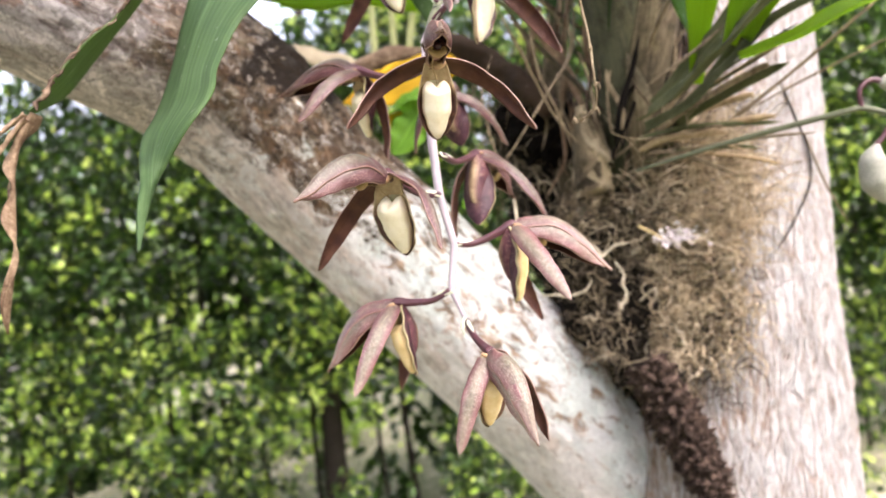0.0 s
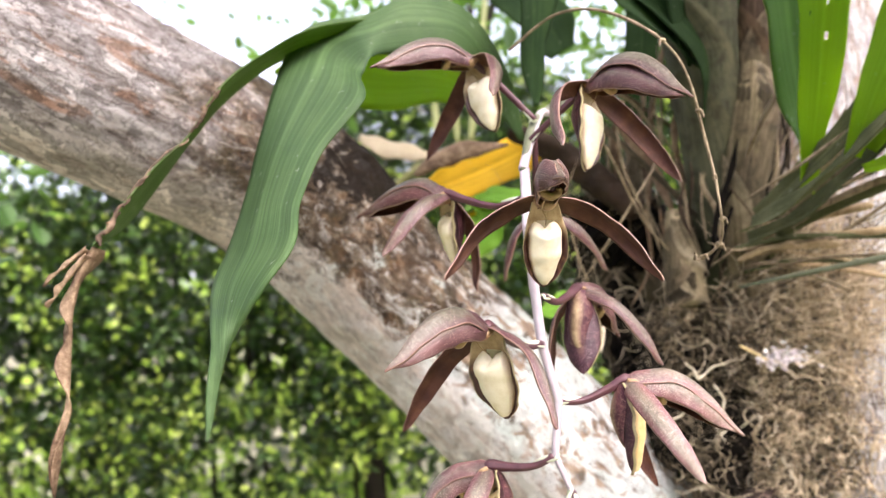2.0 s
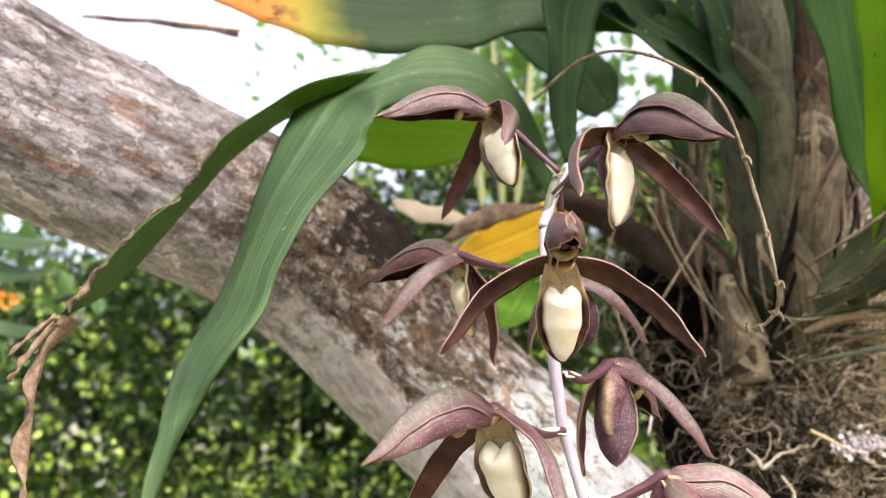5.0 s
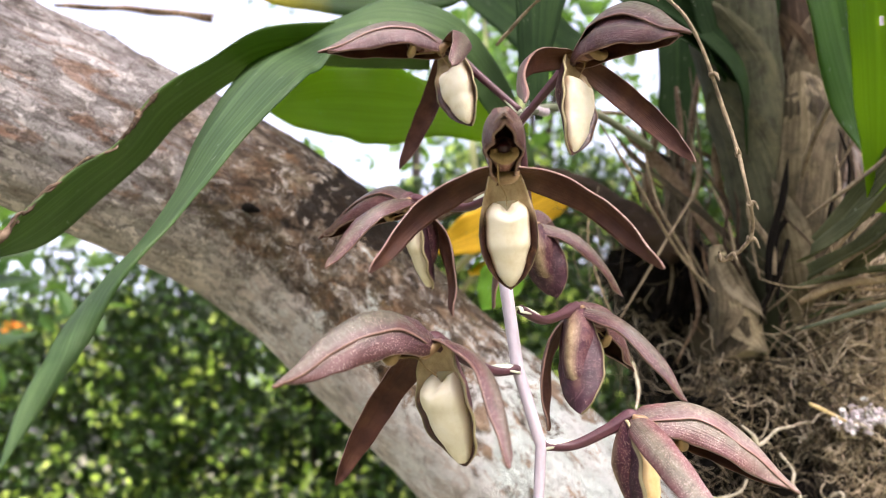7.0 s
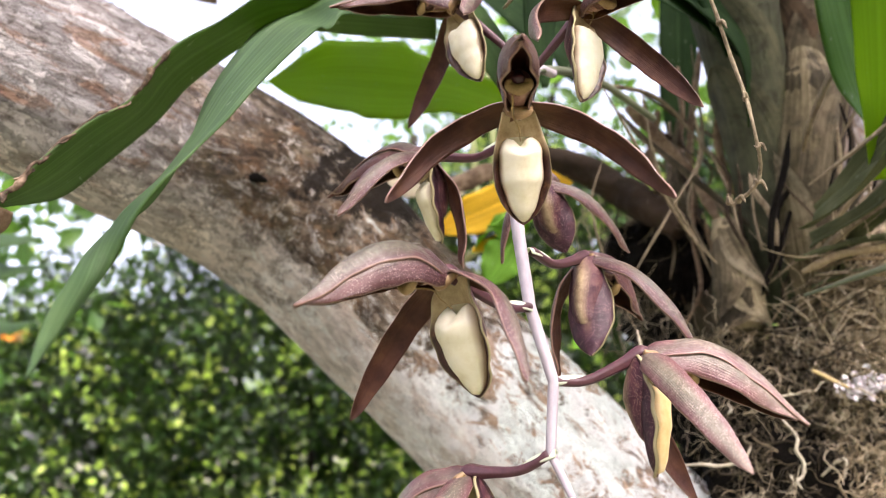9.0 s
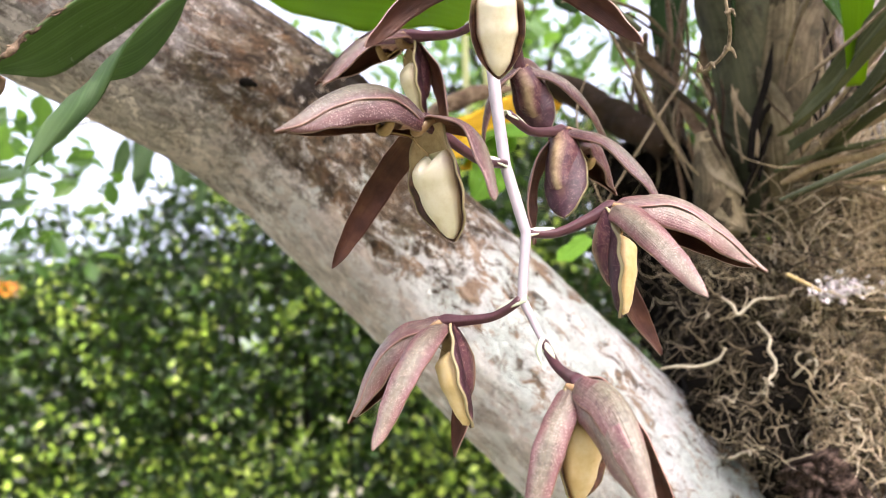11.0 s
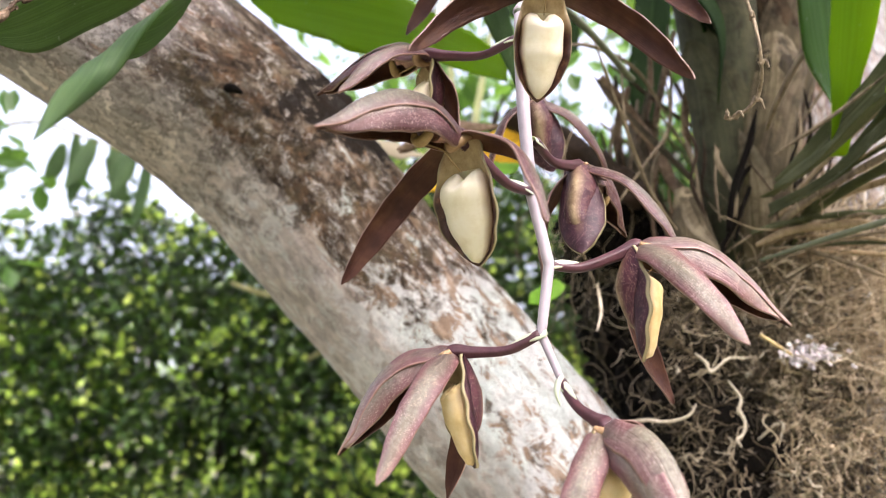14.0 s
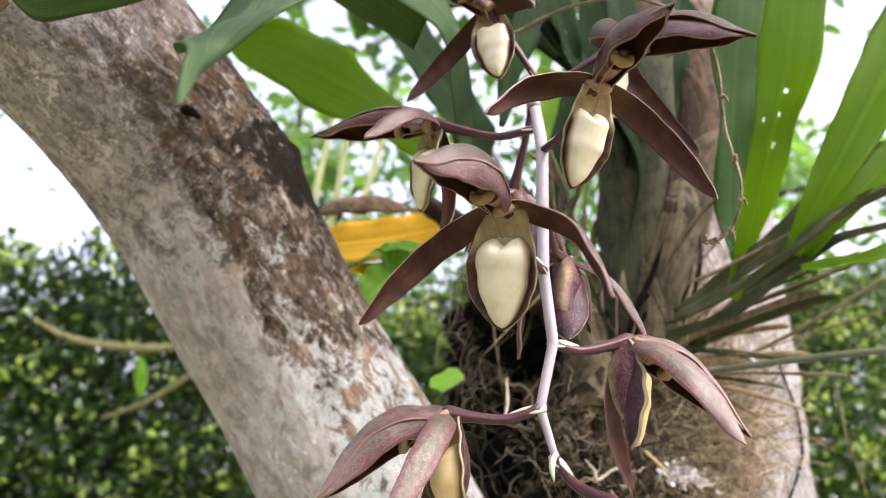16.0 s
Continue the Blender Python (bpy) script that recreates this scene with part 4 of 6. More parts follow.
def side_sepal(b, tip, n, parent, k, back):
    """Sickle-shaped arm that arches out and droops at its end."""
    d = tip - b
    L = np.linalg.norm(d)
    rise = ((0, 0), (0.10, 0.075), (0.30, 0.155), (0.52, 0.165), (0.76, 0.105), (0.92, 0.035), (1, 0))
    sheet("side_sepal", [b + d * x + n * L * y for x, y in rise], n, 0.0033, SIDE_SHAPE, back, parent, 0.38, k, 0.09)


def hood_parts(b, h, hn, parent, k, mats):
    """Keeled upper sepal with a long point, and the two petals pressed against it from below."""
    d = h - b
    L = np.linalg.norm(d)
    across = np.cross(unit(d), hn)
    rise = ((0, 0), (0.08, 0.10), (0.24, 0.215), (0.45, 0.235), (0.68, 0.165), (0.86, 0.065), (1, 0))
    sheet("hood_sepal", [b + d * x + hn * L * y for x, y in rise], hn, 0.0050, HOOD_SHAPE, mats[0], parent, 0.86, k, 0.04)
    for sg in (-1, 1):
        line = ((0.0, 0.0012, -0.0004), (0.10, 0.0027, 0.0012), (0.28, 0.0037, 0.0036), (0.48, 0.0037, 0.0036), (0.68, 0.0027, 0.0022), (0.82, 0.0015, 0.0006), (0.93, 0.0006, -0.0002))
        pts = [b + d * x + across * sg * side + hn * up for x, side, up in line]
        sheet("petal", pts, unit(across * sg + hn * 0.30), 0.0044, PETAL_SHAPE, mats[1], parent, 0.34, k + 60 + sg, 0.10)
    return across


def lip_parts(b, tip, facing, parent, k, pad_mat, broad=1.0):
    """Boat-shaped lip with a swollen cream pad, notched like a heart at its upper end, and a freckled sac behind."""
    b, tip = np.array(b), np.array(tip)
    l = tip - b
    d = unit(l)
    m = unit(facing - d * (facing @ d))
    side = np.cross(d, m)
    n, q = 34, 17
    s, u = np.linspace(0, 1, n), np.linspace(-1, 1, q)
    wide = lambda x: 0.0061 * broad * np.interp(x, (0, 0.15, 0.35, 0.5, 0.65, 0.8, 0.9, 0.97, 1), (0.55, 0.72, 0.93, 1.0, 0.95, 0.74, 0.48, 0.20, 0.03))
    deep = lambda x: 0.0034 * np.sin(np.clip(x * 1.05, 0, 1) * math.pi) ** 0.6
    arch = lambda x: 0.0018 * np.sin(x * math.pi)
    lay = lambda x, a: arch(x) + deep(x) * (np.abs(a) ** 2.2 - 0.85)
    ripple = 0.0003 * np.sin(s * 23 + k)[:, None] * np.abs(u[None]) ** 4
    grid = lambda off: (b + s[:, None] * l)[:, None] + (u[None] * wide(s)[:, None])[..., None] * side + (lay(s[:, None], u[None]) + ripple + off)[..., None] * m
    top, bot = grid(0.0), grid(-0.0007)
    v = np.vstack([top.reshape(-1, 3), bot.reshape(-1, 3)])
    uv = np.stack(np.broadcast_arrays((u[None] + 1) / 2, s[:, None]), -1).reshape(-1, 2)
    i, j = np.meshgrid(np.arange(n - 1), np.arange(q - 1), indexing="ij")
    f = np.stack([i * q + j, i * q + j + 1, (i + 1) * q + j + 1, (i + 1) * q + j], -1).reshape(-1, 4)
    N = n * q
    rim = [(a * q, (a + 1) * q) for a in range(n - 1)] + [((a + 1) * q + q - 1, a * q + q - 1) for a in range(n - 1)]
    faces = f.tolist() + (f[:, ::-1] + N).tolist() + [[a, c, c + N, a + N] for a, c in rim]
    fm = [0] * len(f) + [1] * (len(f) + len(rim))
    part("lip", mesh_of("lip", v, faces, [LIP_INSIDE, LIP_OUTSIDE], np.vstack([uv, uv]), fm), parent, "maroon boat-shaped lip with a tan throat")
    # pad
    n2, q2 = 30, 17
    vs, uvs = [], []
    for x in np.linspace(0, 1, n2):
        z = 0.255 + 0.725 * x
        ww = 0.0060 * broad * float(np.interp(x, (0, 0.05, 0.15, 0.3, 0.5, 0.7, 0.85, 0.95, 1), (0.44, 0.64, 0.76, 0.80, 0.75, 0.60, 0.42, 0.22, 0.02)))
        ww *= 1 + 0.03 * math.sin(x * 17 + k)
        for a in np.linspace(-1, 1, q2):
            notch = 0.055 * max(0, 1 - abs(a) * 2.2) * max(0, 1 - x * 4)
            zz = z + notch - 0.03 * a * a * max(0, 1 - x * 3)
            swell = min(1, x * 7 + 0.1) ** 0.5 * max(0.0, 1 - x) ** 0.30
            up = 0.0046 * math.cos(a * math.pi / 2) ** 0.42 * swell if abs(a) < 0.999 else 0
            vs.append(b + l * zz + side * (a * ww) + m * (float(lay(zz, min(1, ww / max(1e-5, wide(zz))))) - 0.0004 + up))
            uvs.append(((a + 1) / 2, x))
    i, j = np.meshgrid(np.arange(n2 - 1), np.arange(q2 - 1), indexing="ij")
    f = np.stack([i * q2 + j, i * q2 + j + 1, (i + 1) * q2 + j + 1, (i + 1) * q2 + j], -1).reshape(-1, 4).tolist()
    f.append([a * q2 for a in range(n2)] + [a * q2 + q2 - 1 for a in range(n2 - 1, -1, -1)])
    part("lip_pad", mesh_of("lip_pad", np.array(vs), f, [pad_mat], uvs), parent, "cream heart-shaped pad")
    # sac: a dome on the outside of the upper half, ending in a step
    n3, q3 = 20, 15
    vs, uvs = [], []
    for x in np.linspace(0, 1, n3):
        for a in np.linspace(-1, 1, q3):
            z = 0.01 + 0.66 * x + 0.04 * x * math.cos(a * 1.6)
            rise = (0.0030 * (1 - a * a) ** 0.6 + 0.0007 * math.exp(-(a / 0.40) ** 2)) * min(1, 0.25 + x * 1.6) * max(0.0, 1 - x**2) ** 0.7
            ua = a * (0.88 - 0.48 * x ** 1.4) + 0.14 * math.sin(x * 5.5)
            uvs.append(((a + 1) / 2, x))
            vs.append(b + l * z + side * (ua * float(wide(z))) + m * (float(lay(z, ua)) - 0.0008 - rise))
    i, j = np.meshgrid(np.arange(n3 - 1), np.arange(q3 - 1), indexing="ij")
    f = np.stack([i * q3 + j, (i + 1) * q3 + j, (i + 1) * q3 + j + 1, i * q3 + j + 1], -1).reshape(-1, 4).tolist()
    part("lip_sac", mesh_of("lip_sac", np.array(vs), f, [LIP_SAC], uvs), parent, "freckled purple sac with a tan crest")
    return m, side


def column_parts(b, hd, hn, td, m, across, parent):
    """Arched column under the hood: yellow horseshoe cap round a dark hollow, a tan collar at the lip, a thin bent trigger."""
    tip = b + hd * 0.0085 + hn * 0.0012
    cv = tube_data([b + hd * 0.0012 + td * 0.0008, b + hd * 0.0035 + hn * 0.0008, b + hd * 0.0062 + hn * 0.0014, tip, tip + td * 0.0010], [0.0010, 0.0023, 0.0028, 0.0026, 0.0012], 20, 14)
    part("column", mesh_of("column", *cv, [COLUMN]), parent, "speckled pink column")
    front = unit(hd + td * 0.35)
    e = tip + front * 0.0026
    arc = [e + across * 0.0018 - td * 0.0004, e + across * 0.0018 + td * 0.0008, e + td * 0.0016 + front * 0.0004, e - across * 0.0018 + td * 0.0008, e - across * 0.0018 - td * 0.0004]
    part("anther_cap", mesh_of("anther_cap", *tube_data(arc, [0.0007, 0.0010, 0.0012, 0.0010, 0.0007], 26, 10), [ANTHER]), parent, "yellow horseshoe-shaped anther cap")
    sv = tube_data([e - td * 0.0020 - front * 0.0008, e - td * 0.0006 - front * 0.0003, e + td * 0.0008 - front * 0.0003], [0.0006, 0.0014, 0.0007], 14, 12)
    part("stigma", mesh_of("stigma", *sv, [STIGMA]), parent, "dark wine-red hollow")
    collar = [b + across * 0.0026 + td * 0.0004, b + across * 0.0017 + td * 0.0012 + m * 0.0022, b + td * 0.0016 + m * 0.0031, b - across * 0.0017 + td * 0.0012 + m * 0.0022, b - across * 0.0026 + td * 0.0004]
    part("lip_hinge", mesh_of("lip_hinge", *tube_data(collar, [0.0006, 0.0011, 0.0014, 0.0011, 0.0006], 24, 10), [LIP_THROAT]), parent, "tan collar where the lip hinges")
    hair = [e + td * 0.0014 + across * 0.0012, b + td * 0.0020 + m * 0.0046 + across * 0.0016, b + td * 0.0045 + m * 0.0036 + across * 0.0004, b + td * 0.0072 + m * 0.0014]
    part("trigger", mesh_of("trigger", *tube_data(hair, [0.00022, 0.00020, 0.00018, 0.00012], 22, 6), [ANTHER]), parent, "thin bent yellow trigger")


def flower_spray():
    root = thing("flower_spray", "hanging spray of maroon-brown orchid flowers with cream lips", "flower spray", RACHIS_LINE[0])
    part("stalk", tube("stalk", RACHIS_LINE[:5], [0.0014, 0.0014, 0.0014, 0.0013, 0.0012], RACHIS_GREEN, 60, 12), root, "dull grey-green lower stalk")
    part("rachis", tube("rachis", [tuple(np.array(RACHIS_LINE[1]) * 0.25 + np.array(RACHIS_LINE[2]) * 0.75)] + RACHIS_LINE[2:], [0.0014, 0.0016, 0.0016, 0.0015, 0.0014, 0.0013, 0.0012, 0.0010, 0.0007], RACHIS, 200, 12), root, "pale lilac zigzag stem")
    for k, F in enumerate(FLOWERS):
        b, h, l, t, s = (np.array(F[x]) for x in "bhlts")
        if F["r"] is None:
            pn = unit(np.cross(h - b, t - b))
            r = b + (l - b) - 2 * pn * ((l - b) @ pn)
        else:
            r = np.array(F["r"])
        aged = k in (6, 7, 8)
        axis = unit(unit(h - b) + unit(l - b) + unit(r - b))
        # grooved stalk with the ovary
        d = b - s
        sag = V(0, 0, -0.10 * np.linalg.norm(d)) if b[2] < s[2] + 0.01 else V(0, 0, 0.0)
        groove = lambda x, ang: 1 + 0.07 * np.cos(ang * 6) * np.clip(x * 2, 0, 1)
        stalk = tube_data([s, s + d * 0.35 + sag, s + d * 0.75 + sag * 0.5, b, b + axis * 0.002], [0.0011, 0.00105, 0.0013, 0.0019, 0.0012], 30, 24, wobble=groove)
        fl = part("flower", mesh_of("flower", *stalk, [PEDICEL]), root, "faded rose and olive flower with a yellow-cream lip" if aged else "maroon-brown flower with a cream lip")
        hd, td = unit(h - b), unit(t - b)
        hn = outward(b, h, axis)
        across = hood_parts(b, h, hn, fl, k, (AGED_HOOD, AGED_PETAL) if aged else (HOOD_BACK, PETAL_BACK))
        for tip, seed, known in ((l, 20, "ln"), (r, 40, "rn")):
            flat = outward(b, tip, axis) + across * math.copysign(1.1, (tip - b) @ across)
            if known in F:
                flat = V(*F[known])
            arm = unit(tip - b)
            side_sepal(b, tip, unit(flat - arm * (flat @ arm)), fl, k + seed, AGED_ARM if aged else ARM_BACK)
        m, _ = lip_parts(b + td * 0.001, t, V(*F["f"]), fl, k, AGED_PAD if aged else LIP_PAD, F.get("w", 1.0))
        column_parts(b, hd, hn, td, m, across, fl)
        # bract at the joint
        e = unit(d)
        k9 = min(1.0, 0.0085 / (0.34 * np.linalg.norm(d)))
        bend = lambda x: s + d * x * k9 + sag * min(1.0, x * k9 / 0.35)
        me = blade("bract", [s - e * 0.0012 + V(0, -0.0004, 0.0007), bend(0.14) + V(0, -0.0005, 0.0013), bend(0.34) + V(0, -0.0003, 0.0012)], lance(0.0015, 0.8, 0.3), V(0, -0.4, 1), [BRACT], n=12, m=7, cup=0.9, thick=0.0003)
        part("bract", me, root)
    s = np.array(FLOWERS[8]["s"])
    part("bract", blade("bract", [s + V(-0.0003, -0.0012, 0.0012), s + V(-0.0016, -0.0018, -0.0015), s + V(-0.0012, -0.0020, -0.0050)], lance(0.0008, 0.6, 0.3), V(-0.3, -1, 0), [BRACT], n=12, m=7, cup=0.6, thick=0.0003), root)
    return root


flower_spray()


# ---- orchid plant on the tree ----
def sheathed_bulb(root, line, radii, k, mats, label, count=9):
    """A swollen bulb wrapped in close, pointed, overlapping sheaths."""
    rnd = random.Random(k)
    c = np.array(line, float)
    v, f = tube_data(c, radii, 60, 26, wobble=bark_relief(1.2, 0.05, 3, 0.01, k))
    bulb = part("bulb", mesh_of("bulb", v, f, [mats[0]]), root, label)
    cc = spline(c, 80)
    rad = np.interp(np.linspace(0, 1, 80), np.linspace(0, 1, len(radii)), radii)
    for q in range(count):
        s0 = int(2 + q * 62 / count)
        s1 = min(79, s0 + rnd.randint(42, 66))
        axis = cc[s0:s1 + 1]
        t, a, b = frames(axis, (0.0, -1, 0.0))
        n, m = len(axis), 17
        half = rnd.uniform(1.5, 2.4)
        turn = (1.5 if q % 2 else -1.5) + rnd.uniform(-0.6, 0.6)
        tear = [rnd.uniform(0, 0.10) for _ in range(m)]
        rows, uvs = [], []
        for i in range(n):
            x = i / (n - 1)
            spread = half * (1 - x**4.0) + 0.10
            for j in range(m):
                ang = turn + spread * (j / (m - 1) * 2 - 1)
                wr = 0.02 * math.sin(j * 1.7 + q) + 0.015 * math.sin(7 * x + j)
                rr = rad[s0 + i] * (0.96 + (0.10 + 0.022 * q) * min(1.0, x * 2.5) + wr * x) + 0.0030 * x**4
                rows.append(axis[i] + (a[i] * math.cos(ang) + b[i] * math.sin(ang)) * rr - t[i] * 0.03 * tear[j] * (x > 0.7) * 0.3)
                uvs.append((j / (m - 1), x))
        i, j = np.meshgrid(np.arange(n - 1), np.arange(m - 1), indexing="ij")
        fa = np.stack([i * m + j, i * m + j + 1, (i + 1) * m + j + 1, (i + 1) * m + j], -1).reshape(-1, 4)
        part("sheath", mesh_of("sheath", np.array(rows), fa, [mats[1 + q % (len(mats) - 1)]], uvs), bulb)
    return bulb


def roots_data(count, place, rng, r0, r1, lmin, lmax, droop, curl):
    pieces = []
    for _ in range(count):
        p, d = place(rng)
        L = rng.uniform(lmin, lmax)
        steps = 9
        pts = [p]
        dd = unit(d)
        for _s in range(steps):
            dd = unit(dd + V(rng.gauss(0, curl), rng.gauss(0, curl), rng.gauss(0, curl) - droop))
            pts.append(pts[-1] + dd * L / steps)
        r = rng.uniform(r0, r1)
        pieces.append(tube_data(pts, [r, r, r * 0.9, r * 0.5], 15, 3, close=False))
    return join_data(pieces)


def orchid_plant():
    root = thing("orchid_plant", "clump of epiphytic orchid with strap leaves and matted roots", "orchid", (0.16, 0.18, 1.45))
    # bulbs
    sheathed_bulb(root, [(0.1329, 0.1845, 1.4925), (0.1330, 0.1763, 1.5340), (0.1322, 0.1696, 1.5678), (0.1294, 0.1618, 1.6069), (0.1265, 0.1545, 1.6435), (0.1259, 0.1518, 1.6828)], [0.008, 0.012, 0.0135, 0.0155, 0.0165, 0.013], 1, [GREEN_SHEATH, GREEN_SHEATH], "dark green bulb wrapped in close leaf sheaths", 7)
    sheathed_bulb(root, [(0.1449, 0.1796, 1.4913), (0.1429, 0.1675, 1.5265), (0.1449, 0.1615, 1.5565), (0.1510, 0.1565, 1.5920), (0.1570, 0.1538, 1.6207)], [0.007, 0.0115, 0.0125, 0.0118, 0.004], 2, [PALE_SHEATH, PALE_SHEATH, SHEATH], "tan bulb wrapped in papery sheaths", 6)
    sheathed_bulb(root, [(0.1522, 0.1734, 1.5480), (0.1570, 0.1652, 1.5891), (0.1609, 0.1580, 1.6251), (0.1645, 0.1554, 1.6638), (0.1689, 0.1571, 1.7068)], [0.011, 0.0165, 0.0165, 0.0145, 0.011], 3, [BROWN_SHEATH, BROWN_SHEATH, SHEATH], "brown mottled shoot in torn sheaths", 7)
    sheathed_bulb(root, [(0.1191, 0.1938, 1.4682), (0.1185, 0.1880, 1.4933), (0.1166, 0.1833, 1.5135), (0.1165, 0.1814, 1.5354)], [0.006, 0.0075, 0.0085, 0.0045], 4, [PALE_SHEATH, PALE_SHEATH, SHEATH], "small pale bulb in dry sheaths", 5)
    sheathed_bulb(root, [(0.1160, 0.2345, 1.4919), (0.1137, 0.2315, 1.5270), (0.1128, 0.2284, 1.5630), (0.1164, 0.2299, 1.6011)], [0.006, 0.008, 0.007, 0.004], 5, [SHEATH, SHEATH, BROWN_SHEATH], "old brown bulb in dry sheaths", 6)
    sheathed_bulb(root, [(0.1072, 0.1690, 1.5380), (0.1078, 0.1670, 1.5250), (0.1091, 0.1672, 1.5080), (0.1098, 0.1700, 1.4900)], [0.0035, 0.0075, 0.0092, 0.0070], 6, [PALE_SHEATH, PALE_SHEATH, SHEATH], "short pale tan bulb in papery sheaths", 5)
    # near-black masses behind the roots, standing in for shade between limb and trunk
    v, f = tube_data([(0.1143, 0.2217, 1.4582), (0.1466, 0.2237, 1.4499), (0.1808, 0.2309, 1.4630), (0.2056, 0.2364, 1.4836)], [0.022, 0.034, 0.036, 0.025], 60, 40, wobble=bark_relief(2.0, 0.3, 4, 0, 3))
    part("humus_shade", mesh_of("humus_shade", v, f, [HUMUS_SHADE]), root, "near-black root ball with its shade in the colour")
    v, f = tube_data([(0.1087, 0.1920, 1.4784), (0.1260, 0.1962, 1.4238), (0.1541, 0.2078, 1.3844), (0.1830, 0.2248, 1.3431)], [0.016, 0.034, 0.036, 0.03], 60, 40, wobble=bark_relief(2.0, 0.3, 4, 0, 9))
    part("humus_shade", mesh_of("humus_shade", v, f, [HUMUS_SHADE]), root, "near-black root ball with its shade in the colour")
    v, f = tube_data([(0.1223, 0.1557, 1.3953), (0.1345, 0.1541, 1.3663), (0.1455, 0.1527, 1.3406), (0.1547, 0.1516, 1.3119)], [0.010, 0.012, 0.010, 0.009], 140, 60, wobble=bark_relief(4.0, 0.6, 6, 0, 5))
    part("debris", mesh_of("debris", v, f, [DEBRIS]), root, "dark brown flaky bark and humus in the fork")
    # near-black masses that paint the shaded pocket between limb and clump
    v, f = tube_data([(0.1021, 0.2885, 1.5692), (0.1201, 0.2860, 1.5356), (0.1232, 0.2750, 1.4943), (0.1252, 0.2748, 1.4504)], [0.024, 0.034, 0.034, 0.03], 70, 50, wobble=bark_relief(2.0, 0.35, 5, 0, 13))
    part("humus_shade", mesh_of("humus_shade", v, f, [HUMUS_SHADE]), root, "near-black mass standing in for deep shade among dead roots")
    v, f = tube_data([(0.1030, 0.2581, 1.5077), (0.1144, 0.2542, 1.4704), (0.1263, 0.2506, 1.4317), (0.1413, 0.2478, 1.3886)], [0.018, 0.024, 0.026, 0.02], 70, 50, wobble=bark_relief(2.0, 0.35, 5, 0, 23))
    part("humus_shade", mesh_of("humus_shade", v, f, [HUMUS_SHADE]), root, "near-black mass standing in for deep shade among dead roots")
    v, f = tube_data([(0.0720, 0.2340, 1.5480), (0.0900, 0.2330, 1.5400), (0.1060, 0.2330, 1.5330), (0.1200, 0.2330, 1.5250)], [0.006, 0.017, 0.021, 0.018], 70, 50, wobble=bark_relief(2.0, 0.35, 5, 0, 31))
    part("humus_shade", mesh_of("humus_shade", v, f, [HUMUS_SHADE]), root, "near-black mass standing in for deep shade among dead roots")
    # old brown stem lying from the clump out behind the limb
    part("old_stem", tube("old_stem", [(0.0400, 0.2330, 1.6010), (0.0629, 0.2239, 1.5860), (0.0776, 0.2167, 1.5704), (0.0899, 0.2045, 1.5546), (0.0990, 0.1964, 1.5420)], [0.005, 0.0075, 0.0085, 0.008, 0.006], BROWN_SHEATH, 80, 24, wobble=bark_relief(1.6, 0.18, 5, 0.01, 7)), root, "old dark brown stem lying behind the limb")
    rng = random.Random(11)
    pk, pl = V(*(0.0834, 0.2471, 1.5708)), V(*(0.1191, 0.2502, 1.4459))

    def pocket_place(r):
        return pk + (pl - pk) * r.random() + V(r.gauss(0, 0.014), r.uniform(-0.015, 0.01), r.gauss(0, 0.012)), V(r.uniform(-0.6, 0.6), r.uniform(-0.6, 0.2), r.uniform(-1, 0.8))

    v, f = roots_data(500, pocket_place, rng, 0.00012, 0.00035, 0.02, 0.06, 0.03, 0.25)
    part("root_mat", mesh_of("root_mat", v, f, [ROOT_TAN]), root, "fine dead roots in the dark pocket", kind="stuff")
    lo, hi = V(*(0.0950, 0.1694, 1.4620)), V(*(0.1841, 0.1773, 1.4131))

    def mat_place(r):
        a = r.random() ** 0.85
        p = lo + (hi - lo) * a + V(0, 0, r.uniform(-0.060, 0.035)) + V(0, r.uniform(-0.02, 0.02) + 0.016 * (1 - a), 0)
        return p, V(r.uniform(-1, 1), r.uniform(-1, 0.3), r.uniform(-1, 0.6))

    v, f = roots_data(2100, mat_place, rng, 0.00010, 0.00024, 0.012, 0.04, 0.04, 0.5)
    part("root_mat", mesh_of("root_mat", v, f, [ROOT_TAN]), root, "tangle of hair-fine dead roots", kind="stuff")
    v, f = roots_data(1900, mat_place, rng, 0.00022, 0.00045, 0.012, 0.034, 0.03, 0.75)
    part("root_mat", mesh_of("root_mat", v, f, [ROOT_TAN]), root, "tangle of thin tan roots", kind="stuff")
    v, f = roots_data(110, mat_place, rng, 0.0004, 0.0007, 0.010, 0.024, 0.02, 0.95)
    part("root_mat", mesh_of("root_mat", v, f, [ROOT_WHITE]), root, "whitish thicker roots", kind="stuff")
    right_lo, right_hi = V(*(0.1345, 0.1677, 1.4415)), V(*(0.1893, 0.1640, 1.4315))

    def right_place(r):
        p = right_lo + (right_hi - right_lo) * r.random() + V(0, r.uniform(-0.015, 0.015), r.uniform(-0.05, 0.04))
        return p, V(r.uniform(-1, 1), r.uniform(-1, 0.3), r.uniform(-1, 0.8))

    v, f = roots_data(400, right_place, rng, 0.00018, 0.00042, 0.012, 0.034, 0.03, 0.7)
    part("root_mat", mesh_of("root_mat", v, f, [ROOT_TAN]), root, "dark tangle of thin roots", kind="stuff")
    v, f = roots_data(1250, right_place, rng, 0.00018, 0.00042, 0.012, 0.034, 0.03, 0.7)
    part("root_mat", mesh_of("root_mat", v, f, [ROOT_PALE]), root, "pale tan tangle of fine roots", kind="stuff")
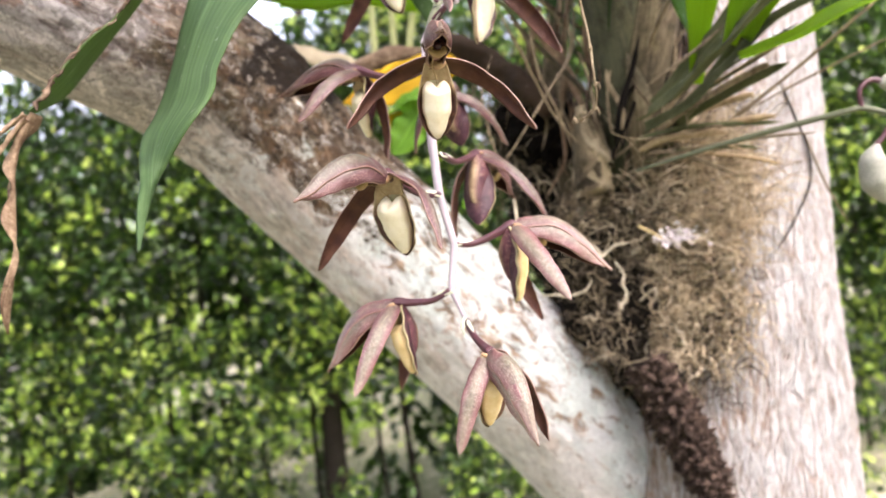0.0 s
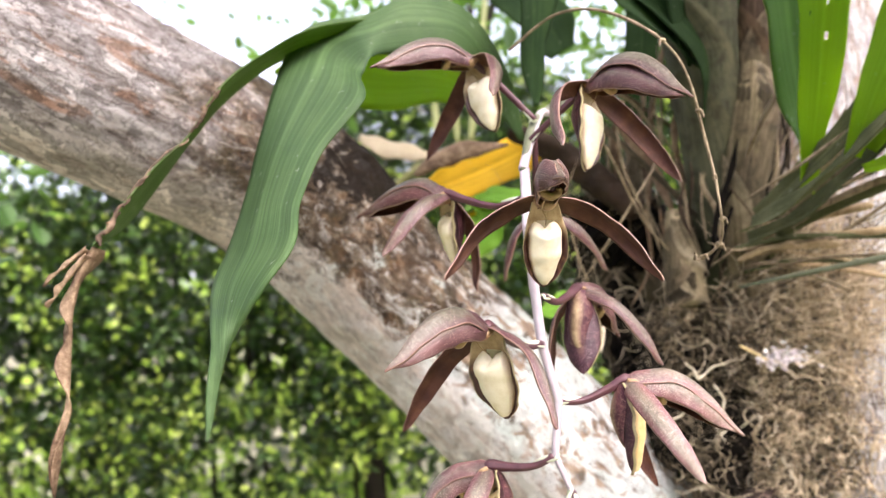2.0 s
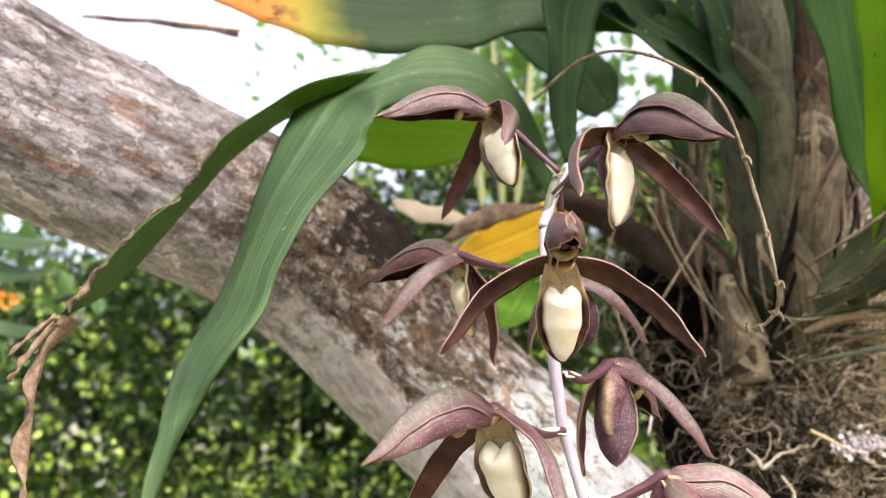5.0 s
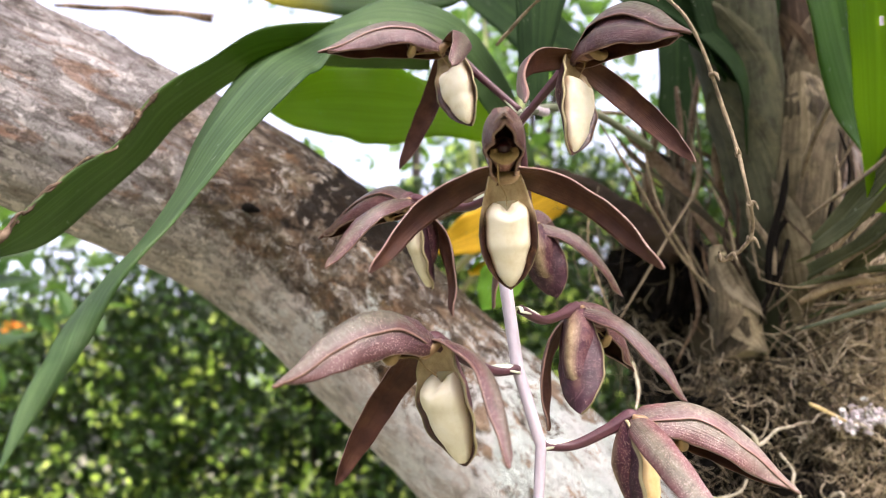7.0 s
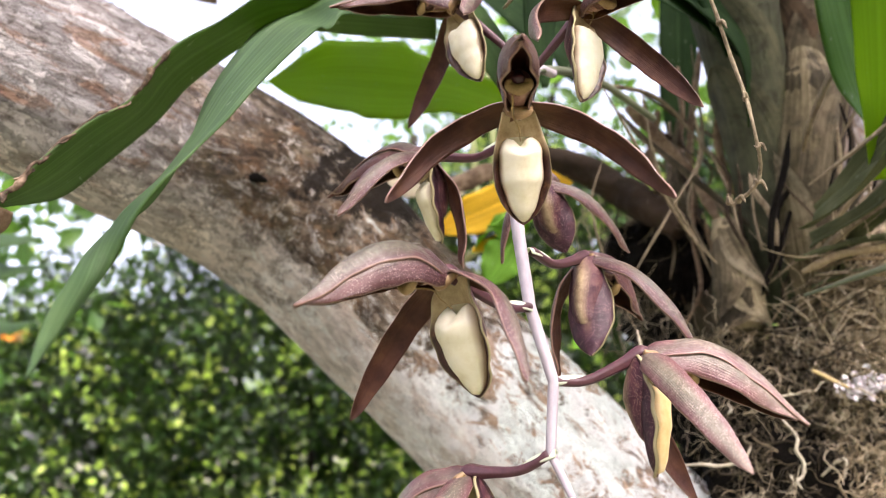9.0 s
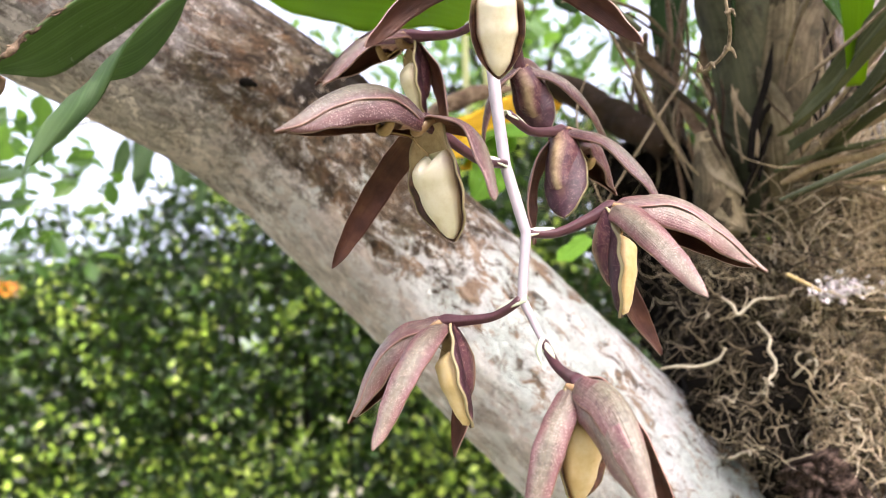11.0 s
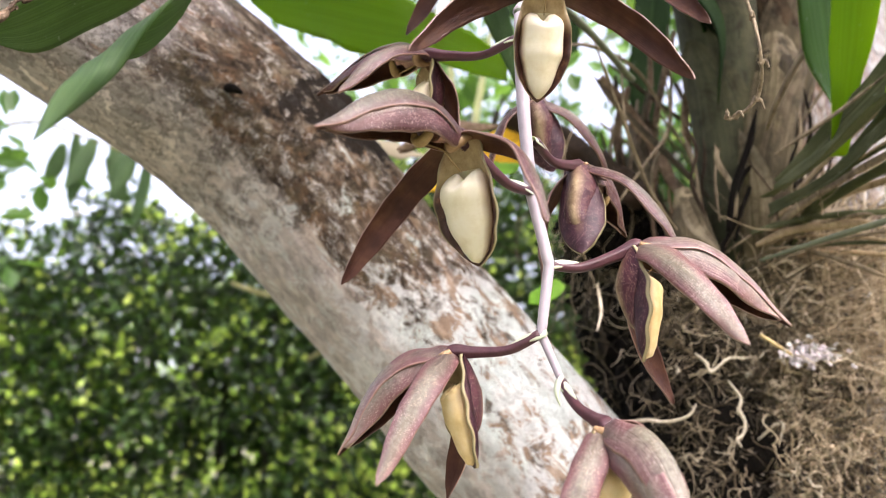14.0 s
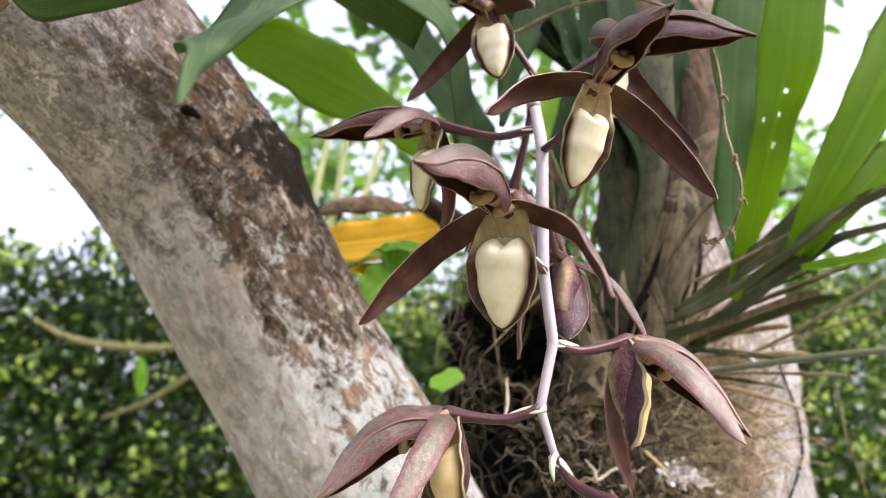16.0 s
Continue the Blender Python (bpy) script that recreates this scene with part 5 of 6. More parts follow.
    lo2, hi2 = V(*(0.1151, 0.1739, 1.4874)), V(*(0.1971, 0.1859, 1.5246))

    def fibre_place(r):
        p = lo2 + (hi2 - lo2) * r.random() + V(0, r.uniform(-0.02, 0.02), r.uniform(-0.02, 0.02))
        return p, V(r.uniform(0.1, 1), r.uniform(-0.5, 0.3), r.uniform(-0.5, 0.9))

    v, f = roots_data(420, fibre_place, rng, 0.00015, 0.0004, 0.02, 0.05, 0.03, 0.17)
    part("root_mat", mesh_of("root_mat", v, f, [ROOT_TAN]), root, "straight dry fibres round the bulbs", kind="stuff")

    def right_fibre(r):
        p = V(0.150, 0.166, 1.478) + V(r.uniform(-0.012, 0.050), r.uniform(-0.012, 0.012), r.uniform(-0.022, 0.040))
        return p, V(r.uniform(-0.3, 1), r.uniform(-0.6, 0.2), r.uniform(-0.4, 1))

    v, f = roots_data(700, right_fibre, rng, 0.00016, 0.0004, 0.018, 0.05, 0.02, 0.22)
    part("root_mat", mesh_of("root_mat", v, f, [ROOT_PALE]), root, "pale dry fibres over the trunk", kind="stuff")
    # single whitish roots
    for pts in ([(0.1098, 0.1500, 1.4508), (0.1122, 0.1460, 1.4440), (0.1106, 0.1452, 1.4392), (0.1126, 0.1456, 1.4345), (0.1119, 0.1462, 1.4301), (0.1090, 0.1460, 1.4278), (0.1100, 0.1453, 1.4250)],
                [(0.1250, 0.1601, 1.4274), (0.1291, 0.1541, 1.4325), (0.1317, 0.1519, 1.4333), (0.1299, 0.1521, 1.4265)],
                [(0.1492, 0.1669, 1.4160), (0.1509, 0.1627, 1.4110), (0.1548, 0.1643, 1.4013), (0.1615, 0.1652, 1.3960)],
                [(0.0740, 0.1700, 1.4357), (0.0792, 0.1628, 1.4361), (0.0854, 0.1568, 1.4352), (0.0928, 0.1524, 1.4374), (0.0962, 0.1516, 1.4420)],
                [(0.1420, 0.1560, 1.4125), (0.1429, 0.1545, 1.4090), (0.1456, 0.1536, 1.4081), (0.1440, 0.1534, 1.4034), (0.1483, 0.1549, 1.4008)],
                [(0.0976, 0.1512, 1.4622), (0.1007, 0.1488, 1.4581), (0.1023, 0.1484, 1.4544), (0.1095, 0.1476, 1.4594), (0.1172, 0.1494, 1.4601)],
                [(0.0591, 0.1526, 1.4911), (0.0591, 0.1501, 1.4797), (0.0559, 0.1469, 1.4711)]):
        part("root", tube("root", pts, [0.0004, 0.0007, 0.0006, 0.0003], ROOT_WHITE, 40, 8, wobble=bark_relief(1, 0.25, 7, 0, 3)), root, "single whitish aerial root")
    # thin dead stalks and leaf fibres
    for pts, r in (([(0.0478, 0.1023, 1.5757), (0.0654, 0.1271, 1.5570), (0.0868, 0.1536, 1.5310), (0.1120, 0.1695, 1.5069)], 0.0011),
                   ([(0.0793, 0.1582, 1.6001), (0.0833, 0.1669, 1.5627), (0.0978, 0.1746, 1.5293), (0.1066, 0.1807, 1.5026)], 0.0013),
                   ([(0.1145, 0.1820, 1.6305), (0.1117, 0.1836, 1.5790), (0.1020, 0.1907, 1.5485), (0.1147, 0.1894, 1.5093)], 0.0014),
                   ([(0.0432, 0.1303, 1.5879), (0.0643, 0.1486, 1.5974), (0.0919, 0.1693, 1.5966), (0.1163, 0.1855, 1.5708)], 0.0016),
                   ([(0.0543, 0.1460, 1.5642), (0.0476, 0.1507, 1.5439), (0.0531, 0.1572, 1.5156), (0.0634, 0.1638, 1.4868)], 0.0008),
                   ([(0.1591, 0.1163, 1.5976), (0.1460, 0.1250, 1.5835), (0.1392, 0.1359, 1.5687), (0.1400, 0.1520, 1.5575)], 0.0022),
                   ([(0.1591, 0.1163, 1.5976), (0.1614, 0.1213, 1.5899), (0.1593, 0.1299, 1.5757), (0.1498, 0.1382, 1.5591)], 0.0016),
                   ([(0.0534, 0.1681, 1.5020), (0.0850, 0.1606, 1.5441), (0.1030, 0.1663, 1.5696), (0.1005, 0.1610, 1.6006)], 0.0011),
                   ([(0.0843, 0.2388, 1.5509), (0.0917, 0.2355, 1.5253), (0.1000, 0.2421, 1.5023), (0.1099, 0.2566, 1.4866)], 0.0016)):
        part("dead_stalk", tube("dead_stalk", pts, [r * 0.2, r * 0.55, r * 0.6, r * 0.55, r * 0.15], DRY_STALK, 30, 7, wobble=bark_relief(1, 0.15, 6, 0, r * 9000)), root)
    # dead strips and stalks hanging round the bulbs
    rnd = random.Random(44)
    for q in range(48):
        p = V(*(0.0925, 0.2232, 1.5852)) + (V(*(0.1542, 0.1869, 1.5425)) - V(*(0.0925, 0.2232, 1.5852))) * rnd.random() + V(0, rnd.uniform(-0.015, 0.02), rnd.uniform(-0.03, 0.04))
        d = V(rnd.gauss(0.25, 0.35), rnd.uniform(-0.25, 0.1), -1) * rnd.uniform(0.035, 0.095)
        pts = [p, p + d * 0.35 + V(rnd.gauss(0, 0.004), 0, 0), p + d * 0.7 + V(rnd.gauss(0, 0.005), 0, 0), p + d]
        part("dead_strip", blade("dead_strip", pts, strap(rnd.uniform(0.0004, 0.0017), 0.3), V(rnd.uniform(-0.5, 0.5), -1, 0.1), [(DRY_STALK, BROWN_SHEATH, PALE_SHEATH, DRY_LEAF)[q % 4]], n=18, m=5, cup=0.8, wave=0.15, twist=rnd.uniform(-1.5, 1.5), thick=0.0003, seed=q), root, "thin dead leaf strip")
    # dark creeping root on the trunk
    part("root", tube("root", [(0.2421, 0.1909, 1.5492), (0.2414, 0.1880, 1.5423), (0.2437, 0.1837, 1.5260), (0.2484, 0.1811, 1.5054), (0.2458, 0.1776, 1.4848), (0.2248, 0.1664, 1.4616), (0.2063, 0.1590, 1.4449)], [0.0003, 0.0006, 0.0007, 0.0007, 0.0007, 0.0006, 0.0003], HUMUS_SHADE, 50, 7, wobble=bark_relief(1, 0.3, 9, 0, 2)), root, "thin dark root creeping over the trunk")
    # withered old flower stalk, hooked
    line = [(0.0100, 0.0650, 1.5900), (0.0244, 0.0474, 1.5955), (0.0358, 0.0228, 1.5844), (0.0489, 0.0099, 1.5652), (0.0561, 0.0129, 1.5393), (0.0553, 0.0073, 1.5193), (0.0570, 0.0133, 1.5096), (0.0513, 0.0166, 1.5047), (0.0500, 0.0160, 1.5070)]
    stalk = part("old_stalk", tube("old_stalk", line, [0.00055, 0.00045, 0.00055, 0.0004, 0.0005, 0.00038, 0.0005, 0.00035, 0.0003], DRY_STALK, 160, 9, wobble=bark_relief(1, 0.42, 40, 0, 4)), root, "withered hooked flower stalk")
    cc = spline(line, 100)
    rnd = random.Random(3)
    for i in (34, 45, 56, 66, 76, 84, 92):
        d = unit(V(rnd.uniform(-1, 1), rnd.uniform(-1, 0.2), rnd.uniform(-0.6, 0.3)))
        L = rnd.uniform(0.0012, 0.0028)
        pts = [cc[i] - d * 0.0005, cc[i] + d * L * 0.6 + V(0, 0, 0.0006), cc[i] + d * L + V(0, 0, -0.0012)]
        part("stalk_scale", tube("stalk_scale", pts, [0.0008, 0.0005, 0.0002], DRY_STALK, 12, 7, wobble=bark_relief(1, 0.4, 8, 0, i)), stalk)
    # pale bit of lichen on the roots
    pieces = []
    rnd = random.Random(8)
    c0 = V(0.1437, 0.1473, 1.4607)
    for q in range(170):
        p = c0 + V(rnd.gauss(0, 0.0055), rnd.gauss(0, 0.0018), rnd.gauss(0, 0.0022))
        d = unit(V(rnd.uniform(-1, 1), rnd.uniform(-0.8, 0.1), rnd.uniform(-0.7, 1)))
        L = rnd.uniform(0.0010, 0.0026)
        v, f, uv, fm = blade_data([p, p + d * L * 0.5, p + d * L + V(0, -0.0006, -0.0004)], lambda x: 0.0003 + 0.0007 * math.sin(x * 2.6), V(rnd.uniform(-0.6, 0.6), -1, rnd.uniform(-0.2, 0.9)), n=7, m=5, cup=rnd.uniform(-0.6, 0.6), wave=0.3, thick=0.0003, seed=q)
        pieces.append((v, f))
    lich = new("lichen_tuft", mesh_of("lichen_tuft", *join_data(pieces), [LICHEN]))
    tagged(lich, "pale pink and green lichen tuft caught on the roots", "lichen")
    straw = new("straw", tube("straw", [(0.1218, 0.1429, 1.4684), (0.1273, 0.1434, 1.4652), (0.1349, 0.1442, 1.4605)], [0.0007, 0.0008, 0.0005], STRAW, 12, 6))
    tagged(straw, "short yellow straw lying on the roots", "straw")

    # ---- leaves of the plant ----
    def leaf(pts, w, normal, mat, label="", **kw):
        tip = kw.pop("tip", 0.3)
        return part("leaf", blade("leaf", pts, strap(w, tip) if isinstance(w, float) else w, np.array(normal, float), [mat], **{**dict(n=60, m=13, fold=0.12, wave=0.10, thick=0.0005), **kw}), root, label)

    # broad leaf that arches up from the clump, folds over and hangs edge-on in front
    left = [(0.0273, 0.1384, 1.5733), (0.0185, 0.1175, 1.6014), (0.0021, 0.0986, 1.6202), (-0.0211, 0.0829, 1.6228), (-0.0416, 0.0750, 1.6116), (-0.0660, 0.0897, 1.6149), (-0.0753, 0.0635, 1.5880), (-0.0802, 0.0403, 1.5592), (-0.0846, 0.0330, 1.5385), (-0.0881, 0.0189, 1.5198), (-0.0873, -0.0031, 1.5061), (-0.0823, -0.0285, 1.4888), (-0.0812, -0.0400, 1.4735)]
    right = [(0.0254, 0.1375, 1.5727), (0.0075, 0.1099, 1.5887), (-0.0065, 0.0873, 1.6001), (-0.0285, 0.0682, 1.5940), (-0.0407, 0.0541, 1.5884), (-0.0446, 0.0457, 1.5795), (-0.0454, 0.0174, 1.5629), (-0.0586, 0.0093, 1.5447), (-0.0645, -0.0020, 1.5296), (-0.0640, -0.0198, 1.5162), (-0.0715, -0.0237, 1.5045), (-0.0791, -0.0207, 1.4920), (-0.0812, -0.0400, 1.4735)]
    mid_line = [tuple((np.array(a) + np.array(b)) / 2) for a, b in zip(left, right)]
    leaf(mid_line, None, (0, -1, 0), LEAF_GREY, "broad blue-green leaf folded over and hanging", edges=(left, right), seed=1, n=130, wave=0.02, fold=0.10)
    # leaf beside it, held almost edge-on, with a withered margin
    upper = [(-0.0100, 0.0960, 1.6150), (-0.0400, 0.0740, 1.6085), (-0.0627, 0.0560, 1.5990), (-0.0819, 0.0566, 1.5890), (-0.0938, 0.0468, 1.5752), (-0.1029, 0.0447, 1.5614), (-0.1108, 0.0342, 1.5483), (-0.1191, 0.0252, 1.5345), (-0.1246, 0.0190, 1.5230)]
    lower = [(-0.0120, 0.1080, 1.6050), (-0.0420, 0.0940, 1.6030), (-0.0647, 0.0830, 1.6002), (-0.0825, 0.0822, 1.5940), (-0.0990, 0.0801, 1.5814), (-0.1100, 0.0796, 1.5683), (-0.1165, 0.0653, 1.5522), (-0.1238, 0.0479, 1.5343), (-0.1245, 0.0235, 1.5232)]
    line = [tuple((np.array(a) + np.array(b)) / 2) for a, b in zip(lower, upper)]
    leaf(line, None, (0, -1, 0), LEAF_EDGE, "green leaf with a withered brown margin", edges=(lower, upper), seed=2, n=110, wave=0.02, fold=0.06)
    rim = blade_data(line, None, (0, -1, 0), n=110, m=13, fold=0.06, wave=0.02, thick=0.0005, seed=2, edges=(lower, upper))[0][:110 * 13].reshape(110, 13, 3)
    rnd = random.Random(6)
    for s0, s1, r in ((53, 66, 0.0010), (62, 90, 0.00045), (84, 104, 0.0006), (96, 109, 0.0010)):
        pts = [rim[i, 12] + V(rnd.gauss(0, 0.0007), rnd.gauss(0, 0.0005), rnd.gauss(0, 0.0007)) for i in range(s0, s1, 3)]
        part("withered_margin", tube("withered_margin", pts, [r * 0.3, r * 1.0, r * 0.6, r * 1.1, r * 0.6, r * 0.9, r * 0.3], WITHERED, 50, 8, wobble=bark_relief(1.4, 0.6, 12, 0, s0)), root, "curled brown withered margin")
    tail = blade("withered_tip", [(-0.1246, 0.0205, 1.5230), (-0.1303, 0.0201, 1.5101), (-0.1311, 0.0193, 1.4973), (-0.1327, 0.0191, 1.4787), (-0.1375, 0.0197, 1.4544)], lambda s: 0.0026 * (1 - 0.75 * s) + 0.0006 * math.sin(s * 22), V(0, -1, 0.2), [DRY_LEAF], n=60, m=9, cup=1.2, twist=3.0, wave=0.5, thick=0.0005, seed=4)
    part("withered_tip", tail, root, "shrivelled brown leaf tip")
    for q, pts in enumerate(([(-0.1268, 0.0197, 1.5227), (-0.1323, 0.0206, 1.5183), (-0.1395, 0.0217, 1.5128)], [(-0.1265, 0.0188, 1.5209), (-0.1328, 0.0201, 1.5127), (-0.1380, 0.0211, 1.5066)])):
        part("withered_tip", blade("withered_tip", pts, lambda s: 0.0017 * (1 - 0.85 * s), V(0, -1, 0.2), [DRY_LEAF], n=20, m=7, cup=1.2, twist=1.5 + q, wave=0.4, thick=0.0005, seed=5 + q), root)
    # large leaf overhead with a dying end
    low = [(0.1255, 0.1693, 1.6300), (0.0850, 0.1480, 1.6480), (0.0238, 0.1195, 1.6413), (-0.0045, 0.1171, 1.6343), (-0.0339, 0.1140, 1.6334), (-0.0597, 0.1102, 1.6360), (-0.0804, 0.1103, 1.6439), (-0.0985, 0.1099, 1.6544), (-0.1166, 0.1094, 1.6658)]
    high = [(0.1255, 0.1717, 1.6399), (0.0850, 0.1560, 1.6810), (0.0238, 0.1339, 1.7007), (-0.0045, 0.1331, 1.7003), (-0.0339, 0.1300, 1.6994), (-0.0597, 0.1262, 1.7020), (-0.0804, 0.1247, 1.7033), (-0.0985, 0.1195, 1.6940), (-0.1166, 0.1110, 1.6724)]
    mid_line = [tuple((np.array(a) + np.array(b)) / 2) for a, b in zip(low, high)]
    leaf(mid_line, None, (0, -1, -0.3), LEAF_TIPPED, "broad leaf with a yellow and orange dying end", edges=(low, high), seed=6, n=90, wave=0.03, fold=0.06)
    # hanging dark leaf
    leaf([(0.0855, 0.1494, 1.6538), (0.0545, 0.1188, 1.6684), (0.0348, 0.1030, 1.6458), (0.0278, 0.0981, 1.6122), (0.0258, 0.1030, 1.5787)], 0.0155, (0.2, -1, 0.1), LEAF_SHADED, "dark green drooping leaf", seed=7, tip=0.45)
    leaf([(0.1262, 0.1579, 1.5765), (0.1219, 0.1430, 1.6117), (0.0923, 0.1403, 1.6435), (0.0645, 0.1488, 1.6665), (0.0432, 0.1573, 1.6870)], 0.0085, (0.4, -1, 0.5), LEAF_SHADED, "dark arching leaf", seed=8)
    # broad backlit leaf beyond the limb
    leaf([(0.0345, 0.1975, 1.6100), (-0.0065, 0.1783, 1.6184), (-0.0273, 0.1680, 1.6187), (-0.0476, 0.1627, 1.6200), (-0.0674, 0.1577, 1.6197), (-0.0873, 0.1550, 1.6184)], lance(0.0205, 0.3, 0.55), (0, -1, 0.15), LEAF_BACKLIT, "broad green leaf glowing against the sky", seed=9, fold=0.05)
    # upright leaves of the clump
    grow = lambda w0, w1: lambda x: w0 + (w1 - w0) * min(1.0, x * 1.25)
    leaf([(0.1552, 0.1203, 1.5429), (0.1489, 0.1145, 1.5757), (0.1398, 0.0996, 1.6190), (0.1338, 0.0855, 1.6578), (0.1339, 0.0731, 1.7148)], grow(0.003, 0.0250), (0.25, -1, 0.1), LEAF_MID, "broad upright dark green leaf", seed=10, fold=0.12)
    # Backlit half of the broad leaf, drawn as a separate brighter blade.
    leaf([(0.1472, 0.1153, 1.5348), (0.1445, 0.0965, 1.5656), (0.1421, 0.0781, 1.6026), (0.1391, 0.0627, 1.6348), (0.1363, 0.0472, 1.6883)], grow(0.0030, 0.0150), (-0.15, -1, 0.1), LEAF_BACKLIT, "upright leaf glowing with light from behind, pierced by small holes", seed=11, fold=0.08, n=160, m=25, holes=((0.44, 0.15, 0.010, 0.10), (0.525, 0.1, 0.007, 0.07), (0.60, 0.12, 0.007, 0.07), (0.50, -0.55, 0.005, 0.06)))
    for pts, w, nn, mt, sd in (([(0.1460, 0.0787, 1.5437), (0.1513, 0.0672, 1.5667), (0.1601, 0.0558, 1.5921), (0.1743, 0.0448, 1.6256), (0.1970, 0.0353, 1.6702)], grow(0.003, 0.0135), (-0.4, -1, 0.3), LEAF_BACKLIT, 12),
                               ([(0.1543, 0.0795, 1.5458), (0.1644, 0.0687, 1.5631), (0.1797, 0.0606, 1.5831), (0.2037, 0.0526, 1.6093), (0.2386, 0.0454, 1.6382)], grow(0.003, 0.0085), (-0.3, -0.9, 0.5), LEAF_BACKLIT, 13),
                               ([(0.1483, 0.0760, 1.5373), (0.1608, 0.0684, 1.5394), (0.1764, 0.0607, 1.5447), (0.2072, 0.0564, 1.5565), (0.2501, 0.0579, 1.5712)], grow(0.003, 0.0060), (-0.1, -0.7, 0.7), LEAF_BACKLIT, 14),
                               ([(0.1258, 0.1277, 1.5225), (0.1327, 0.0999, 1.5287), (0.1430, 0.0759, 1.5420), (0.1537, 0.0601, 1.5546), (0.1716, 0.0487, 1.5667), (0.2090, 0.0434, 1.5860)], grow(0.0060, 0.0085), (-0.1, -0.8, 0.5), LEAF_OLIVE, 31),
                               ([(0.1281, 0.1348, 1.5172), (0.1413, 0.1101, 1.5244), (0.1525, 0.0889, 1.5384), (0.1650, 0.0735, 1.5512), (0.1887, 0.0609, 1.5612)], grow(0.0040, 0.0040), (-0.1, -0.8, 0.5), LEAF_OLIVE, 32),
                               ([(0.1337, 0.1338, 1.5286), (0.1427, 0.1140, 1.5411), (0.1529, 0.0971, 1.5539), (0.1642, 0.0820, 1.5696), (0.1851, 0.0680, 1.6018)], grow(0.0035, 0.0060), (-0.2, -0.9, 0.4), LEAF_OLIVE, 33)):
        leaf(pts, w, nn, mt, "fanned strap leaf rising from the clump", seed=sd, fold=0.4)
    leaf([(0.1272, 0.2563, 1.6092), (0.1317, 0.2398, 1.6722), (0.1378, 0.2246, 1.7308), (0.1344, 0.2077, 1.8014)], 0.0110, (0.0, -1, 0.1), LEAF_SHADED, "upright dark strap leaf", seed=17, tip=0.1)
    leaf([(0.0901, 0.2803, 1.6649), (0.0729, 0.2750, 1.6921), (0.0395, 0.2723, 1.7268), (-0.0100, 0.2846, 1.7937)], 0.0190, (0.3, -1, -0.1), LEAF_SHADED, "dark arching strap leaf", seed=18, tip=0.1)
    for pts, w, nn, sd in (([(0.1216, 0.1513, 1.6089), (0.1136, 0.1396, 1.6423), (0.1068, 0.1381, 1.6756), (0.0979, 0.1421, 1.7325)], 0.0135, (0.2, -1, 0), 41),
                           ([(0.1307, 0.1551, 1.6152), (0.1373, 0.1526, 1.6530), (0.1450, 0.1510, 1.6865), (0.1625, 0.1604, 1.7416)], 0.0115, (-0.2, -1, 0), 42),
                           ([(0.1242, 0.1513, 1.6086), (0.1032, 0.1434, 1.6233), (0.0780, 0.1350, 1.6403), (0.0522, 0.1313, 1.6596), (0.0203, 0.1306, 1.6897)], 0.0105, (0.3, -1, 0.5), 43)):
        leaf(pts, w, nn, LEAF_SHADED, "dark strap leaf rising from a bulb", seed=sd, tip=0.1, fold=0.3)
    leaf([(0.1597, 0.2994, 1.7051), (0.1540, 0.2958, 1.7332), (0.1367, 0.2921, 1.7662)], 0.018, (0, -1, 0), LEAF_BACKLIT, "bright leaf end", seed=20)
    # yellowing leaf behind the limb
    leaf([(0.0600, 0.2407, 1.5941), (0.0312, 0.2494, 1.5838), (0.0053, 0.2559, 1.5764), (-0.0207, 0.2675, 1.5708)], 0.0128, (0.1, -1, 0.2), LEAF_YELLOW, "yellow dying leaf", seed=21, tip=0.4)
    leaf([(0.0344, 0.1870, 1.5530), (0.0186, 0.1975, 1.5572), (0.0074, 0.2088, 1.5535), (-0.0015, 0.2206, 1.5461)], 0.008, (0.1, -0.8, 0.7), LEAF_LIME, "small lime-green leaf", seed=22)
    for pts, w in (([(0.0142, 0.2000, 1.5598), (0.0162, 0.1998, 1.5530), (0.0143, 0.2001, 1.5449)], 0.011), ([(0.0202, 0.1993, 1.5476), (0.0125, 0.2004, 1.5368), (0.0024, 0.2018, 1.5247)], 0.011)):
        leaf(pts, lance(w), (0.1, -0.9, 0.4), LEAF_LIME, "small lime-green leaf", seed=24)
    leaf([(-0.0015, 0.2123, 1.5452), (0.0088, 0.2109, 1.5475), (0.0224, 0.2090, 1.5494)], lance(0.004), (0.1, -0.9, 0.4), LEAF_YELLOW, "yellow dying leaf", seed=25)
    # bleached and dried leaves lying behind the limb
    part("bleached_leaf", blade("bleached_leaf", [(-0.0510, 0.3096, 1.6245), (-0.0356, 0.3075, 1.6168), (-0.0161, 0.3049, 1.6106), (0.0013, 0.3025, 1.6035)], lance(0.011), V(0, -0.7, 0.7), [PALE_LEAF], n=24, m=9, cup=0.3, wave=0.1), root, "bleached dry leaf")
    for pts in ([(0.0254, 0.5714, 1.6781), (0.0262, 0.5711, 1.7149), (0.0282, 0.5706, 1.7638), (0.0431, 0.6182, 1.9315)], [(0.0465, 0.5685, 1.6758), (0.0473, 0.5682, 1.7126), (0.0493, 0.5677, 1.7615), (0.0585, 0.6161, 1.9298)], [(0.0577, 0.5468, 1.6721), (0.0649, 0.5456, 1.7073), (0.0737, 0.5442, 1.7513), (0.1116, 0.6088, 1.9242)]):
        part("leaf_stalk", blade("leaf_stalk", pts, strap(0.0036, 0.3), V(0, -1, 0.1), [PALE_STALK], n=20, m=7, cup=0.3), root, "pale upright leaf stalk")
